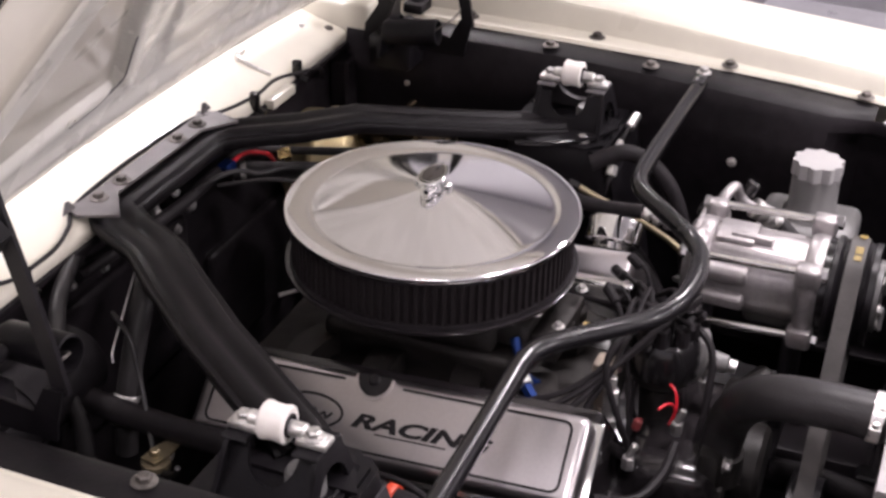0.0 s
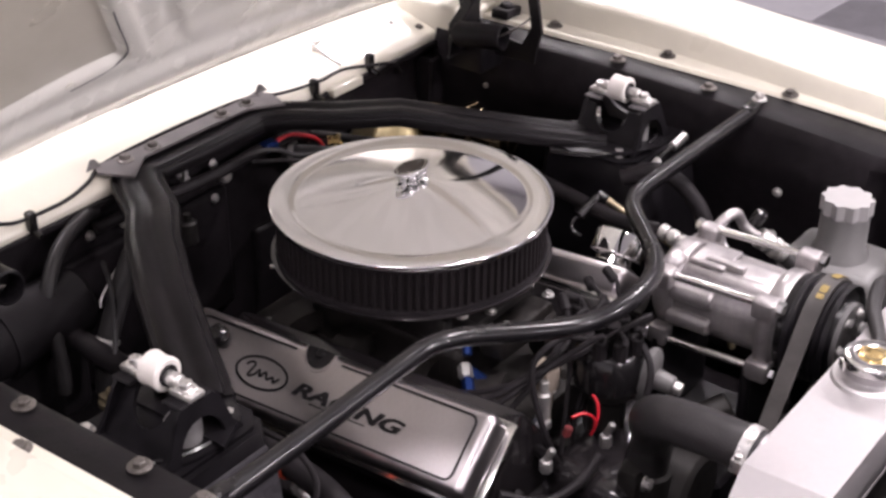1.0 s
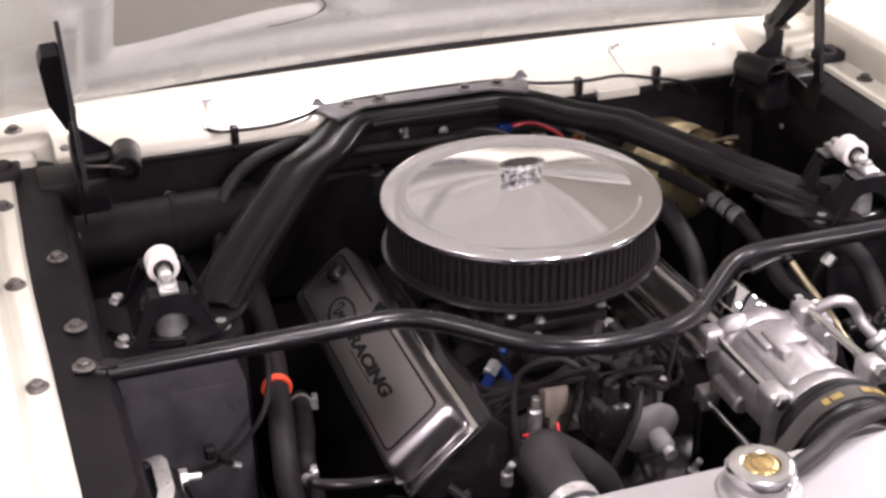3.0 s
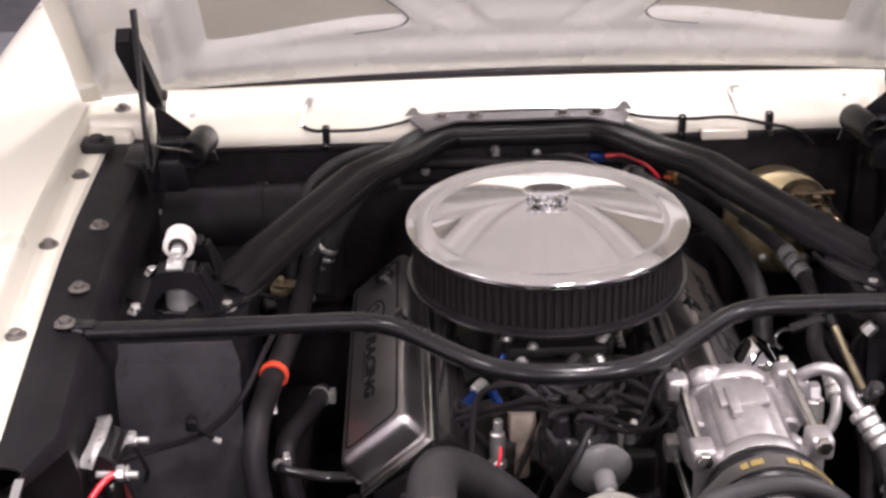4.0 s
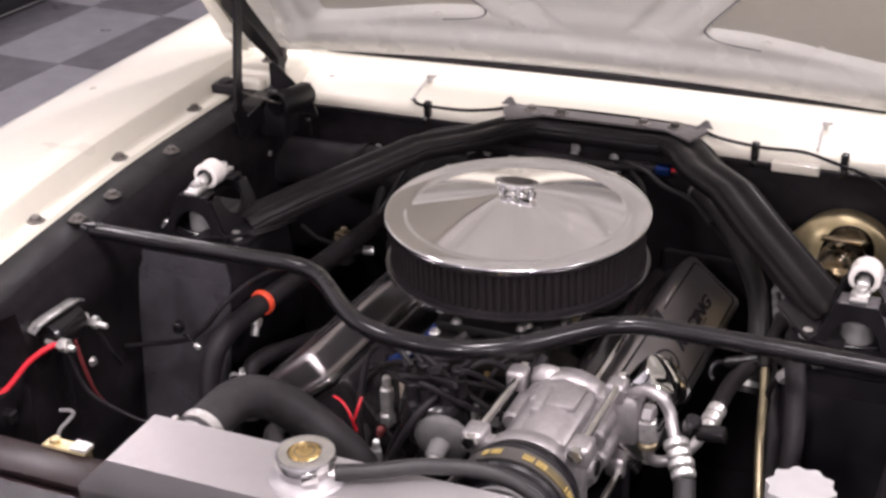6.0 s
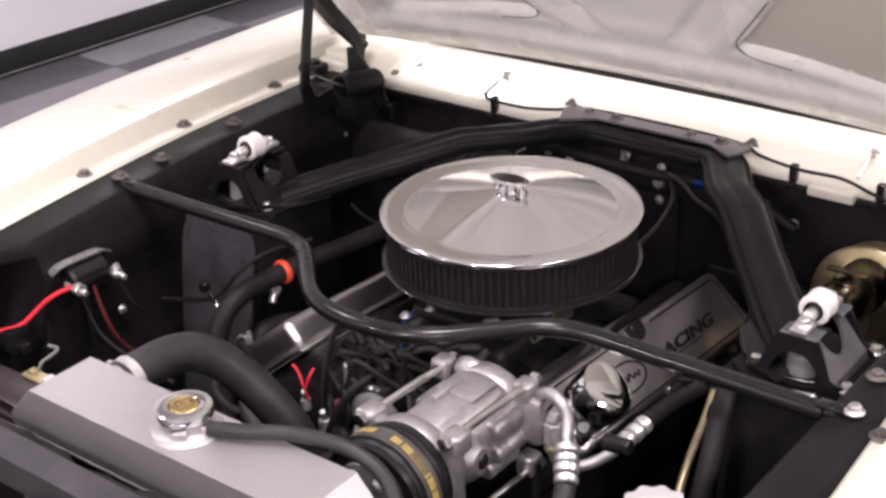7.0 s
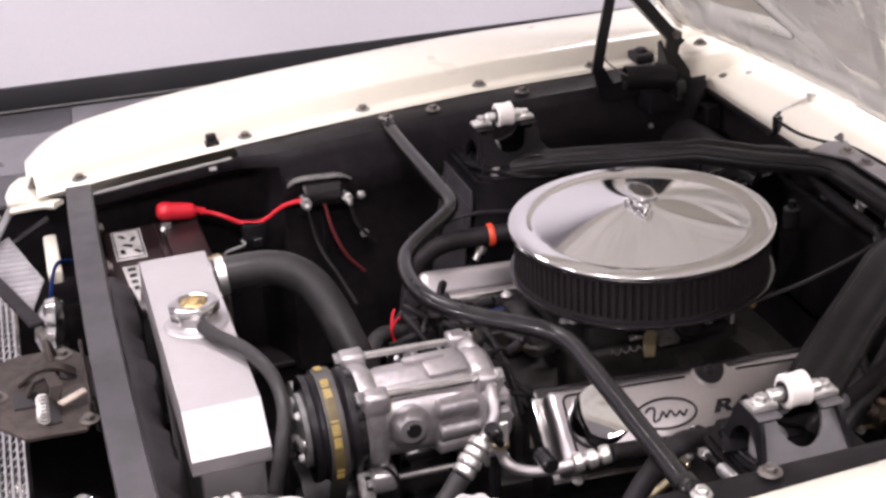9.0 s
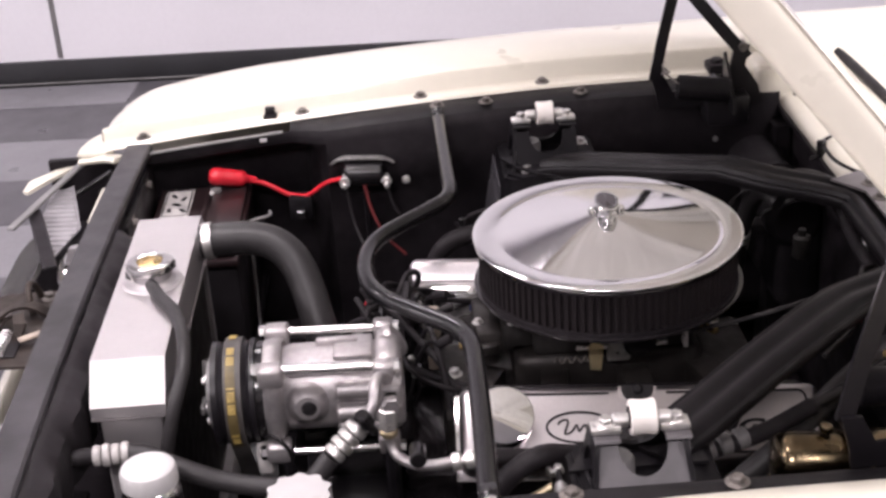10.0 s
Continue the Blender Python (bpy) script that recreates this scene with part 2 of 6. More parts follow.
def lathe(profile, segs=32, m=None, closed=False):
    """Turns a profile of (radius, height) round the z axis; m places it."""
    bm = bmesh.new()
    rings = []
    for r, z in profile:
        if r < 1e-6:
            rings.append([bm.verts.new((0, 0, z))])
        else:
            rings.append([bm.verts.new((r * math.cos(2 * math.pi * k / segs), r * math.sin(2 * math.pi * k / segs), z)) for k in range(segs)])
    pairs = list(zip(rings, rings[1:])) + ([(rings[-1], rings[0])] if closed else [])
    for a, b in pairs:
        for k in range(segs):
            j = (k + 1) % segs
            if len(a) == 1 and len(b) > 1:
                bm.faces.new((a[0], b[k], b[j]))
            elif len(b) == 1 and len(a) > 1:
                bm.faces.new((a[k], a[j], b[0]))
            elif len(a) > 1:
                bm.faces.new((a[k], a[j], b[j], b[k]))
    if m is not None:
        bm.transform(m)
    return bm


def rod(a, b, r, segs=16, bevel=0.0, r2=None):
    """A round bar from a to b with closed, slightly rounded ends."""
    a, b = Vector(a), Vector(b)
    length = (b - a).length
    r2 = r if r2 is None else r2
    e = min(bevel, length / 3, r / 2)
    prof = [(0, 0), (r - e, 0), (r, e), (r2, length - e), (r2 - e, length), (0, length)] if e else [(0, 0), (r, 0), (r2, length), (0, length)]
    return lathe(prof, segs, Matrix.Translation(a) @ (b - a).to_track_quat("Z", "Y").to_matrix().to_4x4())


def smooth_path(points, steps=6):
    """A Catmull-Rom line through the points."""
    p = [Vector(q) for q in points]
    p = [2 * p[0] - p[1]] + p + [2 * p[-1] - p[-2]]
    out = []
    for k in range(1, len(p) - 2):
        a, b, c, d = p[k - 1 : k + 3]
        for n in range(steps):
            t = n / steps
            out.append(0.5 * (2 * b + (c - a) * t + (2 * a - 5 * b + 4 * c - d) * t * t + (3 * b - a - 3 * c + d) * t**3))
    out.append(p[-2])
    return out


def sweep(line, section, up=None, closed=False, cap=True):
    """Carries a closed section of (across, height) along a line of points."""
    bm = bmesh.new()
    rings = []
    n = len(line)
    side_was = None
    for k in range(n):
        ahead = (line[min(k + 1, n - 1)] - line[max(k - 1, 0)]).normalized()
        if up is not None:
            side = ahead.cross(Vector(up)).normalized()
        else:
            ref = side_was if side_was is not None else (Vector((0, 0, 1)).cross(ahead) if abs(ahead.z) < 0.9 else Vector((1, 0, 0)))
            side = (ref - ahead * ref.dot(ahead)).normalized()
        side_was = side
        top = side.cross(ahead).normalized()
        rings.append([bm.verts.new(line[k] + side * a + top * h) for a, h in section])
    m = len(section)
    for a, b in zip(rings, rings[1:]):
        for k in range(m):
            j = (k + 1) % m
            bm.faces.new((a[k], a[j], b[j], b[k]))
    if cap:
        bm.faces.new(rings[0])
        bm.faces.new(rings[-1][::-1])
    return bm


def circle(r, segs=12):
    return [(r * math.cos(2 * math.pi * k / segs), r * math.sin(2 * math.pi * k / segs)) for k in range(segs)]


def tube(points, r, segs=12, steps=6, straight=False):
    line = [Vector(p) for p in points] if straight else smooth_path(points, steps)
    return sweep(line, circle(r, segs))


def slab(outline, thick, m=None, bevel=0.0):
    """A flat plate: a closed outline of (x, y), raised by its thickness; m places it."""
    bm = bmesh.new()
    low = [bm.verts.new((x, y, 0)) for x, y in outline]
    high = [bm.verts.new((x, y, thick)) for x, y in outline]
    bm.faces.new(low[::-1])
    bm.faces.new(high)
    n = len(outline)
    for k in range(n):
        bm.faces.new((low[k], low[(k + 1) % n], high[(k + 1) % n], high[k]))
    if bevel:
        rim = [e for e in bm.edges if len(e.link_faces) == 2 and e.calc_face_angle(0) > 0.6]
        bmesh.ops.bevel(bm, geom=rim, offset=bevel, segments=2, profile=0.5, affect="EDGES")
    if m is not None:
        bm.transform(m)
    return bm


def shell(rows, offset):
    """A thin sheet from rows of points, with an underside moved by the offset and closed rims."""
    bm = bmesh.new()
    off = Vector(offset)
    top = [[bm.verts.new(p) for p in row] for row in rows]
    low = [[bm.verts.new(Vector(p) + off) for p in row] for row in rows]
    n, m = len(rows), len(rows[0])
    for j in range(n - 1):
        for i in range(m - 1):
            bm.faces.new((top[j][i], top[j][i + 1], top[j + 1][i + 1], top[j + 1][i]))
            bm.faces.new((low[j][i], low[j + 1][i], low[j + 1][i + 1], low[j][i + 1]))
    for j in range(n - 1):
        for i in (0, m - 1):
            bm.faces.new((top[j][i], top[j + 1][i], low[j + 1][i], low[j][i]))
    for i in range(m - 1):
        for j in (0, n - 1):
            bm.faces.new((top[j][i], top[j][i + 1], low[j][i + 1], low[j][i]))
    return bm


def join(*many):
    out = bmesh.new()
    for bm in many:
        me = bpy.data.meshes.new("joined")
        bm.to_mesh(me)
        bm.free()
        out.from_mesh(me)
        bpy.data.meshes.remove(me)
    return out


def plane_m(at, x_axis, y_axis):
    """The pose whose x and y axes lie as given."""
    x = Vector(x_axis).normalized()
    z = x.cross(Vector(y_axis)).normalized()
    y = z.cross(x)
    m = Matrix((x, y, z)).transposed().to_4x4()
    m.translation = at
    return m


def hex_bolt(r=0.008, h=0.006, washer=0.012):
    """A hexagon head with a domed top on its washer, standing on z = 0."""
    w = lathe([(0, 0), (washer, 0), (washer, 0.0012), (washer * 0.9, 0.002), (0, 0.002)], 20)
    hx = lathe([(0, 0.002), (r, 0.002), (r, 0.002 + h * 0.8), (r * 0.82, 0.002 + h), (0, 0.002 + h * 1.08)], 6)
    return join(w, hx)


def ring_lines(outline, width, thick, m):
    """A raised line of the given width along an open or closed run of (x, y)."""
    pts = [Vector((x, y, 0)) for x, y in outline]
    bm = sweep(pts, [(-width / 2, 0), (width / 2, 0), (width / 2, thick), (-width / 2, thick)], up=(0, 0, 1))
    bm.transform(m)
    return bm


FLANGE_BOLT = mesh_of(hex_bolt(0.0075, 0.006, 0.0125), "flange_bolt", BOLT_DARK)
ZINC_BOLT = mesh_of(hex_bolt(0.0075, 0.007, 0.011), "zinc_bolt", ZINC)
SMALL_BOLT = mesh_of(hex_bolt(0.005, 0.004, 0.0075), "small_bolt", ZINC)


def hose(name, points, r, material, label, category="hose", clamps=(), group="", segs=12, steps=7, parent=None):
    """A hose with ribbed worm-drive clamps at the given ends ("start", "end")."""
    line = smooth_path(points, steps)
    ob = solo(name, sweep(line, circle(r, segs)), material, label, category, group)
    for where in clamps:
        a, b = (line[1], line[3]) if where == "start" else (line[-2], line[-4])
        ahead = (b - a).normalized()
        m = Matrix.Translation(a) @ ahead.to_track_quat("Z", "Y").to_matrix().to_4x4()
        w = max(0.008, r * 0.5)
        band = join(lathe([(r * 1.02, 0), (r * 1.1, 0), (r * 1.1, w), (r * 1.02, w)], 24, m, closed=True),
                    box(r * 1.02, r * 1.02 + 0.009, -0.008, 0.008, 0.0, w, 0.001, 1, m),
                    lathe([(0, 0), (0.004, 0), (0.004, 0.005), (0, 0.006)], 6, m @ pose(r * 1.02 + 0.005, 0.008, w / 2, -90)))
        part("hose_clamp", band, ZINC, ob, "bright steel worm-drive hose clamp")
    return ob

# ---------------------------------------------------------------- room
ROOM = (-4.1, 5.2, -5.6, 6.2, 3.4)
RX0, RX1, RY0, RY1, RZ = ROOM
floor = solo("floor", box(RX0 - 0.15, RX1 + 0.15, RY0 - 0.15, RY1 + 0.15, -0.12, -0.008), FLOOR, "grey showroom floor under square tiles", "floor", kind="structure")
# the west wall stands at a slight angle to the car
WEST = pose(-3.558, 0, 0, 0, 0, -3.66)
wall_west = solo("wall_west", box(-0.12, 0, RY0 - 0.1, RY1 + 0.1, -0.008, RZ, m=WEST), WALL, "smooth light grey painted showroom wall with panel joints", "wall", kind="structure")
for jy in (-5.21, -1.55, 4.55):
    part("panel_joint", box(0, 0.004, jy - 0.010, jy + 0.010, 0.1, RZ, 0.001, 1, WEST), GREY_METAL, wall_west, "thin grey joint strip between wall panels")
# unseen walls added to close the room, kept dark to limit fill light
solo("wall_east", box(RX1, RX1 + 0.12, RY0, RY1, -0.008, RZ), WALL_UNSEEN, "plain unseen wall, toned darker to cut fill light", "wall", kind="structure")
solo("wall_north", box(RX0 - 0.12, RX1 + 0.12, RY1, RY1 + 0.12, -0.008, RZ), WALL_UNSEEN, "plain unseen wall, toned darker to cut fill light", "wall", kind="structure")
solo("wall_south", box(RX0 - 0.12, RX1 + 0.12, RY0 - 0.12, RY0, -0.008, RZ), WALL_UNSEEN, "plain unseen wall, toned darker to cut fill light", "wall", kind="structure")
solo("ceiling", box(RX0 - 0.12, RX1 + 0.12, RY0 - 0.12, RY1 + 0.12, RZ, RZ + 0.1), CEILING, "plain white painted ceiling", "ceiling", kind="structure")
solo("baseboard", box(0, 0.014, RY0, RY1, -0.008, 0.094, 0.003, 2, WEST), BASE_BLACK, "black skirting board along the grey wall", "baseboard", kind="structure")
solo("trim", box(0.0145, 0.026, RY0, RY1, 0.0025, 0.010, 0.003, 2, WEST), GREY_METAL, "thin pale strip at the foot of the skirting", "trim", kind="structure")
for lx, ly in LAMP_ROWS:
    solo("ceiling_light", join(box(lx - 0.16, lx - 0.135, ly - 0.62, ly + 0.62, 3.345, RZ, 0.004, 1), box(lx + 0.135, lx + 0.16, ly - 0.62, ly + 0.62, 3.345, RZ, 0.004, 1),
                   box(lx - 0.135, lx + 0.135, ly - 0.62, ly - 0.595, 3.345, RZ, 0.004, 1), box(lx - 0.135, lx + 0.135, ly + 0.595, ly + 0.62, 3.345, RZ, 0.004, 1)),
                   GALV_FRAME, "long white ceiling light fixed to the ceiling", "ceiling light", "ceiling lights")

# ---------------------------------------------------------------- car body
body = thing("car_body", (0, 0, 0.0), "cream classic car front body with an open black engine bay", "car")


def ease(a, b, x):
    t = min(1.0, max(0.0, (x - a) / (b - a)))
    return t * t * (3 - 2 * t)


def drop(y):
    """How far the wing's flange falls towards the nose."""
    t = max(0.0, 0.05 - y)
    return 0.911 - 0.02 * t - 0.05 * t * t


def inset(y):
    return -0.04 * max(0.0, 0.05 - y)


def fender_sheet(s):
    """The wing: inner bolted flange, gutter, rolled lip, crowned top and side, as one pressed sheet."""
    prof = [(0.611, 0.000), (0.614, 0.003), (0.636, 0.003), (0.6405, 0.0055), (0.6430, 0.013), (0.6452, 0.025), (0.6495, 0.0340), (0.660, 0.0385), (0.690, 0.0410),
            (0.735, 0.0425), (0.775, 0.0415), (0.815, 0.037), (0.845, 0.024), (0.865, 0.004), (0.878, -0.03), (0.886, -0.09), (0.888, -0.20), (0.875, -0.40), (0.850, -0.58)]
    ys = [1.30, 1.0, 0.8, 0.62, 0.5, 0.4, 0.3, 0.2, 0.1, 0.0, -0.1, -0.2, -0.3, -0.4, -0.48, -0.55, -0.60, -0.63, -0.65, -0.67, -0.69, -0.705, -0.72, -0.733, -0.742]
    rows = []
    for y in ys:
        nose = max(0.0, -0.45 - y)
        row = []
        for k, (x, z) in enumerate(prof):
            f = min(1.0, max(0.0, (x - 0.642) / 0.04))
            proud = 0.010 * ease(-0.25, 0.10, y) * min(1.0, max(0.0, (x - 0.640) / 0.010)) if s > 0 else 0.0
            zz = drop(y) + z + proud - f * (0.2 * nose * nose + 4.0 * max(0.0, -0.65 - y) ** 2)
            xx = x + inset(y) * (1 - 0.6 * f) - f * 0.25 * nose * nose
            if s > 0 and k < 2:
                xx = min(0.600 + 0.055 * max(0.0, -0.011 - y), 0.628 + inset(y)) + 0.003 * k
            row.append((s * xx, y - 0.014 * f * ease(-0.60, -0.74, y), zz))
        rows.append(row)
    return shell(rows, (-s * 0.0018, 0, -0.0025))


BOLT_YS = (0.226, 0.016, -0.195, -0.399, -0.673)
for s in (-1, 1):
    fender = part("fender", fender_sheet(s), CREAM, body, "glossy cream front wing with a rolled inner flange", 40)
    for y in BOLT_YS:
        x = 0.627 + inset(y) * 0.95
        piece("bolt", FLANGE_BOLT, fender, pose(s * x, y, drop(y) + 0.0032, 0, 0, 17 + 200 * y))
    part("rubber_bumper", join(box(s * 0.62 - 0.022, s * 0.62 + 0.022, 0.300, 0.335, 0.912, 0.930, 0.005, 2), rod((s * 0.62, 0.317, 0.925), (s * 0.62, 0.317, 0.936), 0.012, 14, 0.003)), RUBBER, fender, "black rubber hood bumper")
    part("hood_stop", join(box(s * 0.610 - 0.010, s * 0.610 + 0.010, -0.466, -0.443, 0.8895, 0.897, 0.002, 2), box(s * 0.614 - 0.007, s * 0.614 + 0.007, -0.463, -0.446, 0.896, 0.908, 0.003, 2)), RUBBER, fender, "small black rubber hood stop")
    # inner apron: a bolted flange, a rounded corner and a wall with a pressed rib
    ys = [0.41, 0.3, 0.2, 0.1, 0.0, -0.1, -0.2, -0.3, -0.36, -0.38, -0.40, -0.42, -0.45, -0.5, -0.6, -0.68]
    rows = []
    for y in ys:
        i, d = inset(y), drop(y)
        wave = 0.0018 * math.sin(y * 23)
        o = 0.035 * min(1.0, max(0.0, (-0.36 - y) / 0.06))
        q = 0.10 * min(1.0, max(0.0, (-0.36 - y) / 0.03))
        row = [(0.624, -0.004), (0.590 + o * 0.2, -0.004 + wave), (0.566 + o * 0.6, -0.006), (0.556 + o * 0.7, -0.010), (0.550 + o * 0.8, -0.018), (0.547 + o, -0.030), (0.540 + q, -0.062), (0.540 + q, -0.10), (0.546 + q, -0.11), (0.550 + q, -0.25), (0.56 + q, -0.42)]
        rows.append([(s * (x + i * 0.95), y, d + z) for x, z in row])
    apron = part("inner_apron", shell([row[3:] for row in rows], (s * 0.002, 0, -0.002)), BLACK_APRON, body, "black painted inner wing panel of the engine bay", 40)
    part("apron_flange", shell([row[:4] for row in rows[:12]], (s * 0.0005, 0, -0.002)), FLANGE_BLACK, apron, "satin black bolted flange along the wing")
    edge = [Vector(row[3]) + Vector((0, 0, 0.0005)) for row in rows[11:]]
    edge = [edge[0].lerp(edge[1], 0.4)] + edge[1:-1] + [edge[-2].lerp(edge[-1], 0.72)]
    part("apron_edge", sweep(smooth_path(edge, 4), [(-0.0045, -0.001), (0.0045, -0.001), (0.0045, 0.001), (-0.0045, 0.001)], up=(0, 0, 1)), TANK_PLASTIC, apron, "worn grey folded edge of the inner panel")
    part("edge_tab", join(box(-0.004, 0.004, -0.006, 0.006, -0.001, 0.001, 0.0005, 1, plane_m(edge[1].lerp(edge[2], 0.3) + Vector((-s * 0.010, 0, -0.006)), (s, 0, 0.7), (0, 1, 0)))), TANK_PLASTIC, apron, "bent grey sheet tab")
    for y in (0.075, -0.086):
        piece("bolt", FLANGE_BOLT, apron, pose(s * (0.574 + inset(y)), y, drop(y) - 0.002, 0, 0, 90 * y))
    for y, z in ((-0.23, 0.79), (-0.23, 0.72), (0.30, 0.82)):
        piece("bolt", SMALL_BOLT, apron, pose(s * (0.543 + inset(y)), y, z, 0, -90 * s, 0))
    # shock tower: a tapered pressed box with a flat lipped top
    bm = bmesh.new()
    high = [(0.545, -0.073), (0.395, -0.073), (0.380, -0.058), (0.380, 0.070), (0.395, 0.085), (0.545, 0.085)]
    lo = [bm.verts.new((s * x, y, 0.42)) for x, y in ((0.56, -0.135), (0.400, -0.135), (0.385, -0.12), (0.375, 0.12), (0.39, 0.135), (0.56, 0.135))]
    hi = [bm.verts.new((s * x, y, 0.838)) for x, y in high]
    for k in range(6):
        bm.faces.new((lo[k], lo[(k + 1) % 6], hi[(k + 1) % 6], hi[k]))
    bm.faces.new(hi)
    bm.faces.new(lo[::-1])
    bmesh.ops.bevel(bm, geom=[e for e in bm.edges if e.calc_face_angle(0) > 0.4], offset=0.008, segments=3, profile=0.5, affect="EDGES")
    tower = part("shock_tower", bm, MOUNT_BLACK, body, "satin black shock tower", 45)
    # left plate has its sheen in the colour; the right one stays black
    part("tower_face", join(slab([(s * 0.546, 0.0), (s * 0.396, 0.0), (s * 0.388, -0.028), (s * 0.546, -0.028)], 0.003, plane_m((0, -0.0785, 0.822), (1, 0, 0), (0, 0.10, 1.0)), 0.001), slab([(s * 0.546, 0.0), (s * 0.388, 0.0), (s * 0.392, -0.30), (s * 0.530, -0.30)], 0.003, plane_m((0, -0.0825, 0.794), (1, 0, 0), (0, 0.17, 1.0)), 0.001)), TOWER if s < 0 else BLACK_SATIN, tower, "satin black front plate, sheen in the left one's colour")
    part("tower_rim", slab([(x * s, y) for x, y in ((0.545, -0.066), (0.40, -0.066), (0.378, -0.045), (0.378, 0.06), (0.40, 0.08), (0.545, 0.08))], 0.005, pose(0, 0, 0.8375), 0.0015), MOUNT_BLACK, tower)
    for x, y in ((0.403, -0.034), (0.517, -0.034), (0.512, 0.066), (0.408, 0.066)):
        piece("tower_bolt", ZINC_BOLT, tower, pose(s * x, y, 0.8425, 0, 0, 400 * x))

# firewall and cowl
bm = join(box(-0.66, 0.66, 0.425, 0.445, 0.29, 0.862, 0.004, 2), box(-0.60, 0.60, 0.405, 0.445, 0.862, 0.872, 0.003, 2), box(-0.34, 0.05, 0.412, 0.428, 0.60, 0.80, 0.01, 3), box(0.10, 0.36, 0.415, 0.428, 0.52, 0.70, 0.01, 3))
firewall = part("firewall", bm, BLACK_APRON, body, "black firewall with pressed panels")
for x, z in ((-0.043, 0.853), (0.02, 0.845), (-0.20, 0.82), (0.24, 0.80), (-0.40, 0.80)):
    piece("bolt", SMALL_BOLT, firewall, pose(x, 0.411 if z > 0.83 else 0.424, z, 90))
for x, z in ((0.018, 0.790), (-0.080, 0.834), (-0.150, 0.822)):
    piece("bolt", SMALL_BOLT, firewall, pose(x, 0.411, z, 90))

rows = []
for k in range(41):
    x = -0.655 + 1.31 * k / 40
    bow = 1 - (x / 0.655) ** 2
    corner = max(0.0, abs(x) - 0.5) / 0.155
    row = []
    for y, z in ((0.412, 0.868), (0.410, 0.876), (0.413, 0.884), (0.425, 0.890), (0.455, 0.899), (0.490, 0.909), (0.530, 0.925), (0.560, 0.945), (0.580, 0.962), (0.610, 0.972), (0.70, 0.985), (0.78, 0.990)):
        lift = 0.016 * (1 - bow) if y > 0.54 else 0.004 * (1 - bow)
        row.append((x, y - 0.03 * corner * (y > 0.42), z + lift - 0.008 * (1 - bow)))
    rows.append(row)
cowl = part("cowl_panel", shell(rows, (0, 0.0012, -0.0025)), CREAM, body, "cream painted cowl panel under the hood's rear edge", 45)
for s in (-1, 1):
    part("corner_panel", join(box(s * 0.585 - 0.075, s * 0.585 + 0.075, 0.392, 0.424, 0.30, 0.850, 0.004, 1), box(s * 0.588 - 0.012, s * 0.588 + 0.012, 0.30, 0.395, 0.47, 0.850, 0.003, 1)), BLACK_APRON, body, "black corner panel under the hinge")
    # raised corner where the hinge well meets the cowl
    part("cowl_corner", join(box(s * 0.604 - 0.054, s * 0.604 + 0.054, 0.372, 0.50, 0.853, 0.934, 0.009, 3), box(s * 0.617 - 0.040, s * 0.617 + 0.040, 0.352, 0.40, 0.885, 0.926, 0.010, 3)), CREAM, cowl, "cream corner pressing beside the hood hinge")
    piece("bolt", FLANGE_BOLT, cowl, pose(s * 0.600, 0.423, 0.934))
    piece("bolt", FLANGE_BOLT, cowl, pose(s * 0.535, 0.437, 0.887, 16))
    piece("bolt", SMALL_BOLT, cowl, pose(s * 0.505, 0.470, 0.900, 16))
    # hinge well in black at the rear of the apron
    part("hinge_well", join(box(s * 0.535 - 0.045, s * 0.535 + 0.045, 0.275, 0.345, 0.860, 0.912, 0.006, 2), box(s * 0.57 - 0.02, s * 0.57 + 0.02, 0.25, 0.352, 0.872, 0.892, 0.004, 2)), BLACK_SATIN, body, "black hinge mounting box")
    # washer jet with its stalk and thin black hose clip
    part("washer_jet", join(rod((s * 0.327, 0.484, 0.905), (s * 0.327, 0.484, 0.917), 0.006, 12, 0.002), box(s * 0.327 - 0.003, s * 0.327 + 0.013, 0.478, 0.488, 0.914, 0.921, 0.002, 2),
               tube([(s * 0.327 - 0.002, 0.480, 0.912), (s * 0.330 - 0.004, 0.46, 0.902), (s * 0.332 - 0.004, 0.43, 0.893)], 0.0022, 8)), ZINC, cowl, "small bright washer jet")
part("washer_hose", tube([(-0.334, 0.434, 0.892), (-0.32, 0.418, 0.892), (-0.30, 0.411, 0.893), (-0.24, 0.411, 0.893), (-0.19, 0.425, 0.895), (-0.14, 0.447, 0.8985), (0.0, 0.453, 0.8995), (0.13, 0.447, 0.8985), (0.18, 0.425, 0.895), (0.25, 0.411, 0.894), (0.31, 0.413, 0.894), (0.36, 0.400, 0.888), (0.41, 0.39, 0.878), (0.44, 0.40, 0.85)], 0.0028, 8, 6), RUBBER, cowl, "thin black washer hose clipped along the cowl")
for x in (-0.298, 0.240, 0.372):
    part("hose_clip", join(box(x - 0.006, x + 0.006, 0.402, 0.416, 0.874, 0.902, 0.003, 2), rod((x, 0.404, 0.876), (x, 0.392, 0.872), 0.004, 8)), BLACK_PLASTIC, cowl, "black plastic hose clip")

line = [Vector((x, 0.527 + 0.012 * (1 - (x / 0.62) ** 2), 0.933 - 0.003 * (1 - (x / 0.62) ** 2))) for x in [-0.615 + 1.23 * k / 30 for k in range(31)]]
part("cowl_seal", sweep(line, circle(0.0085, 10)), RUBBER, cowl, "black rubber seal strip along the cowl")
part("cowl_tab", box(0.268, 0.338, 0.394, 0.4095, 0.865, 0.8795, 0.002, 2), CREAM, cowl, "small cream tab below the washer jet")

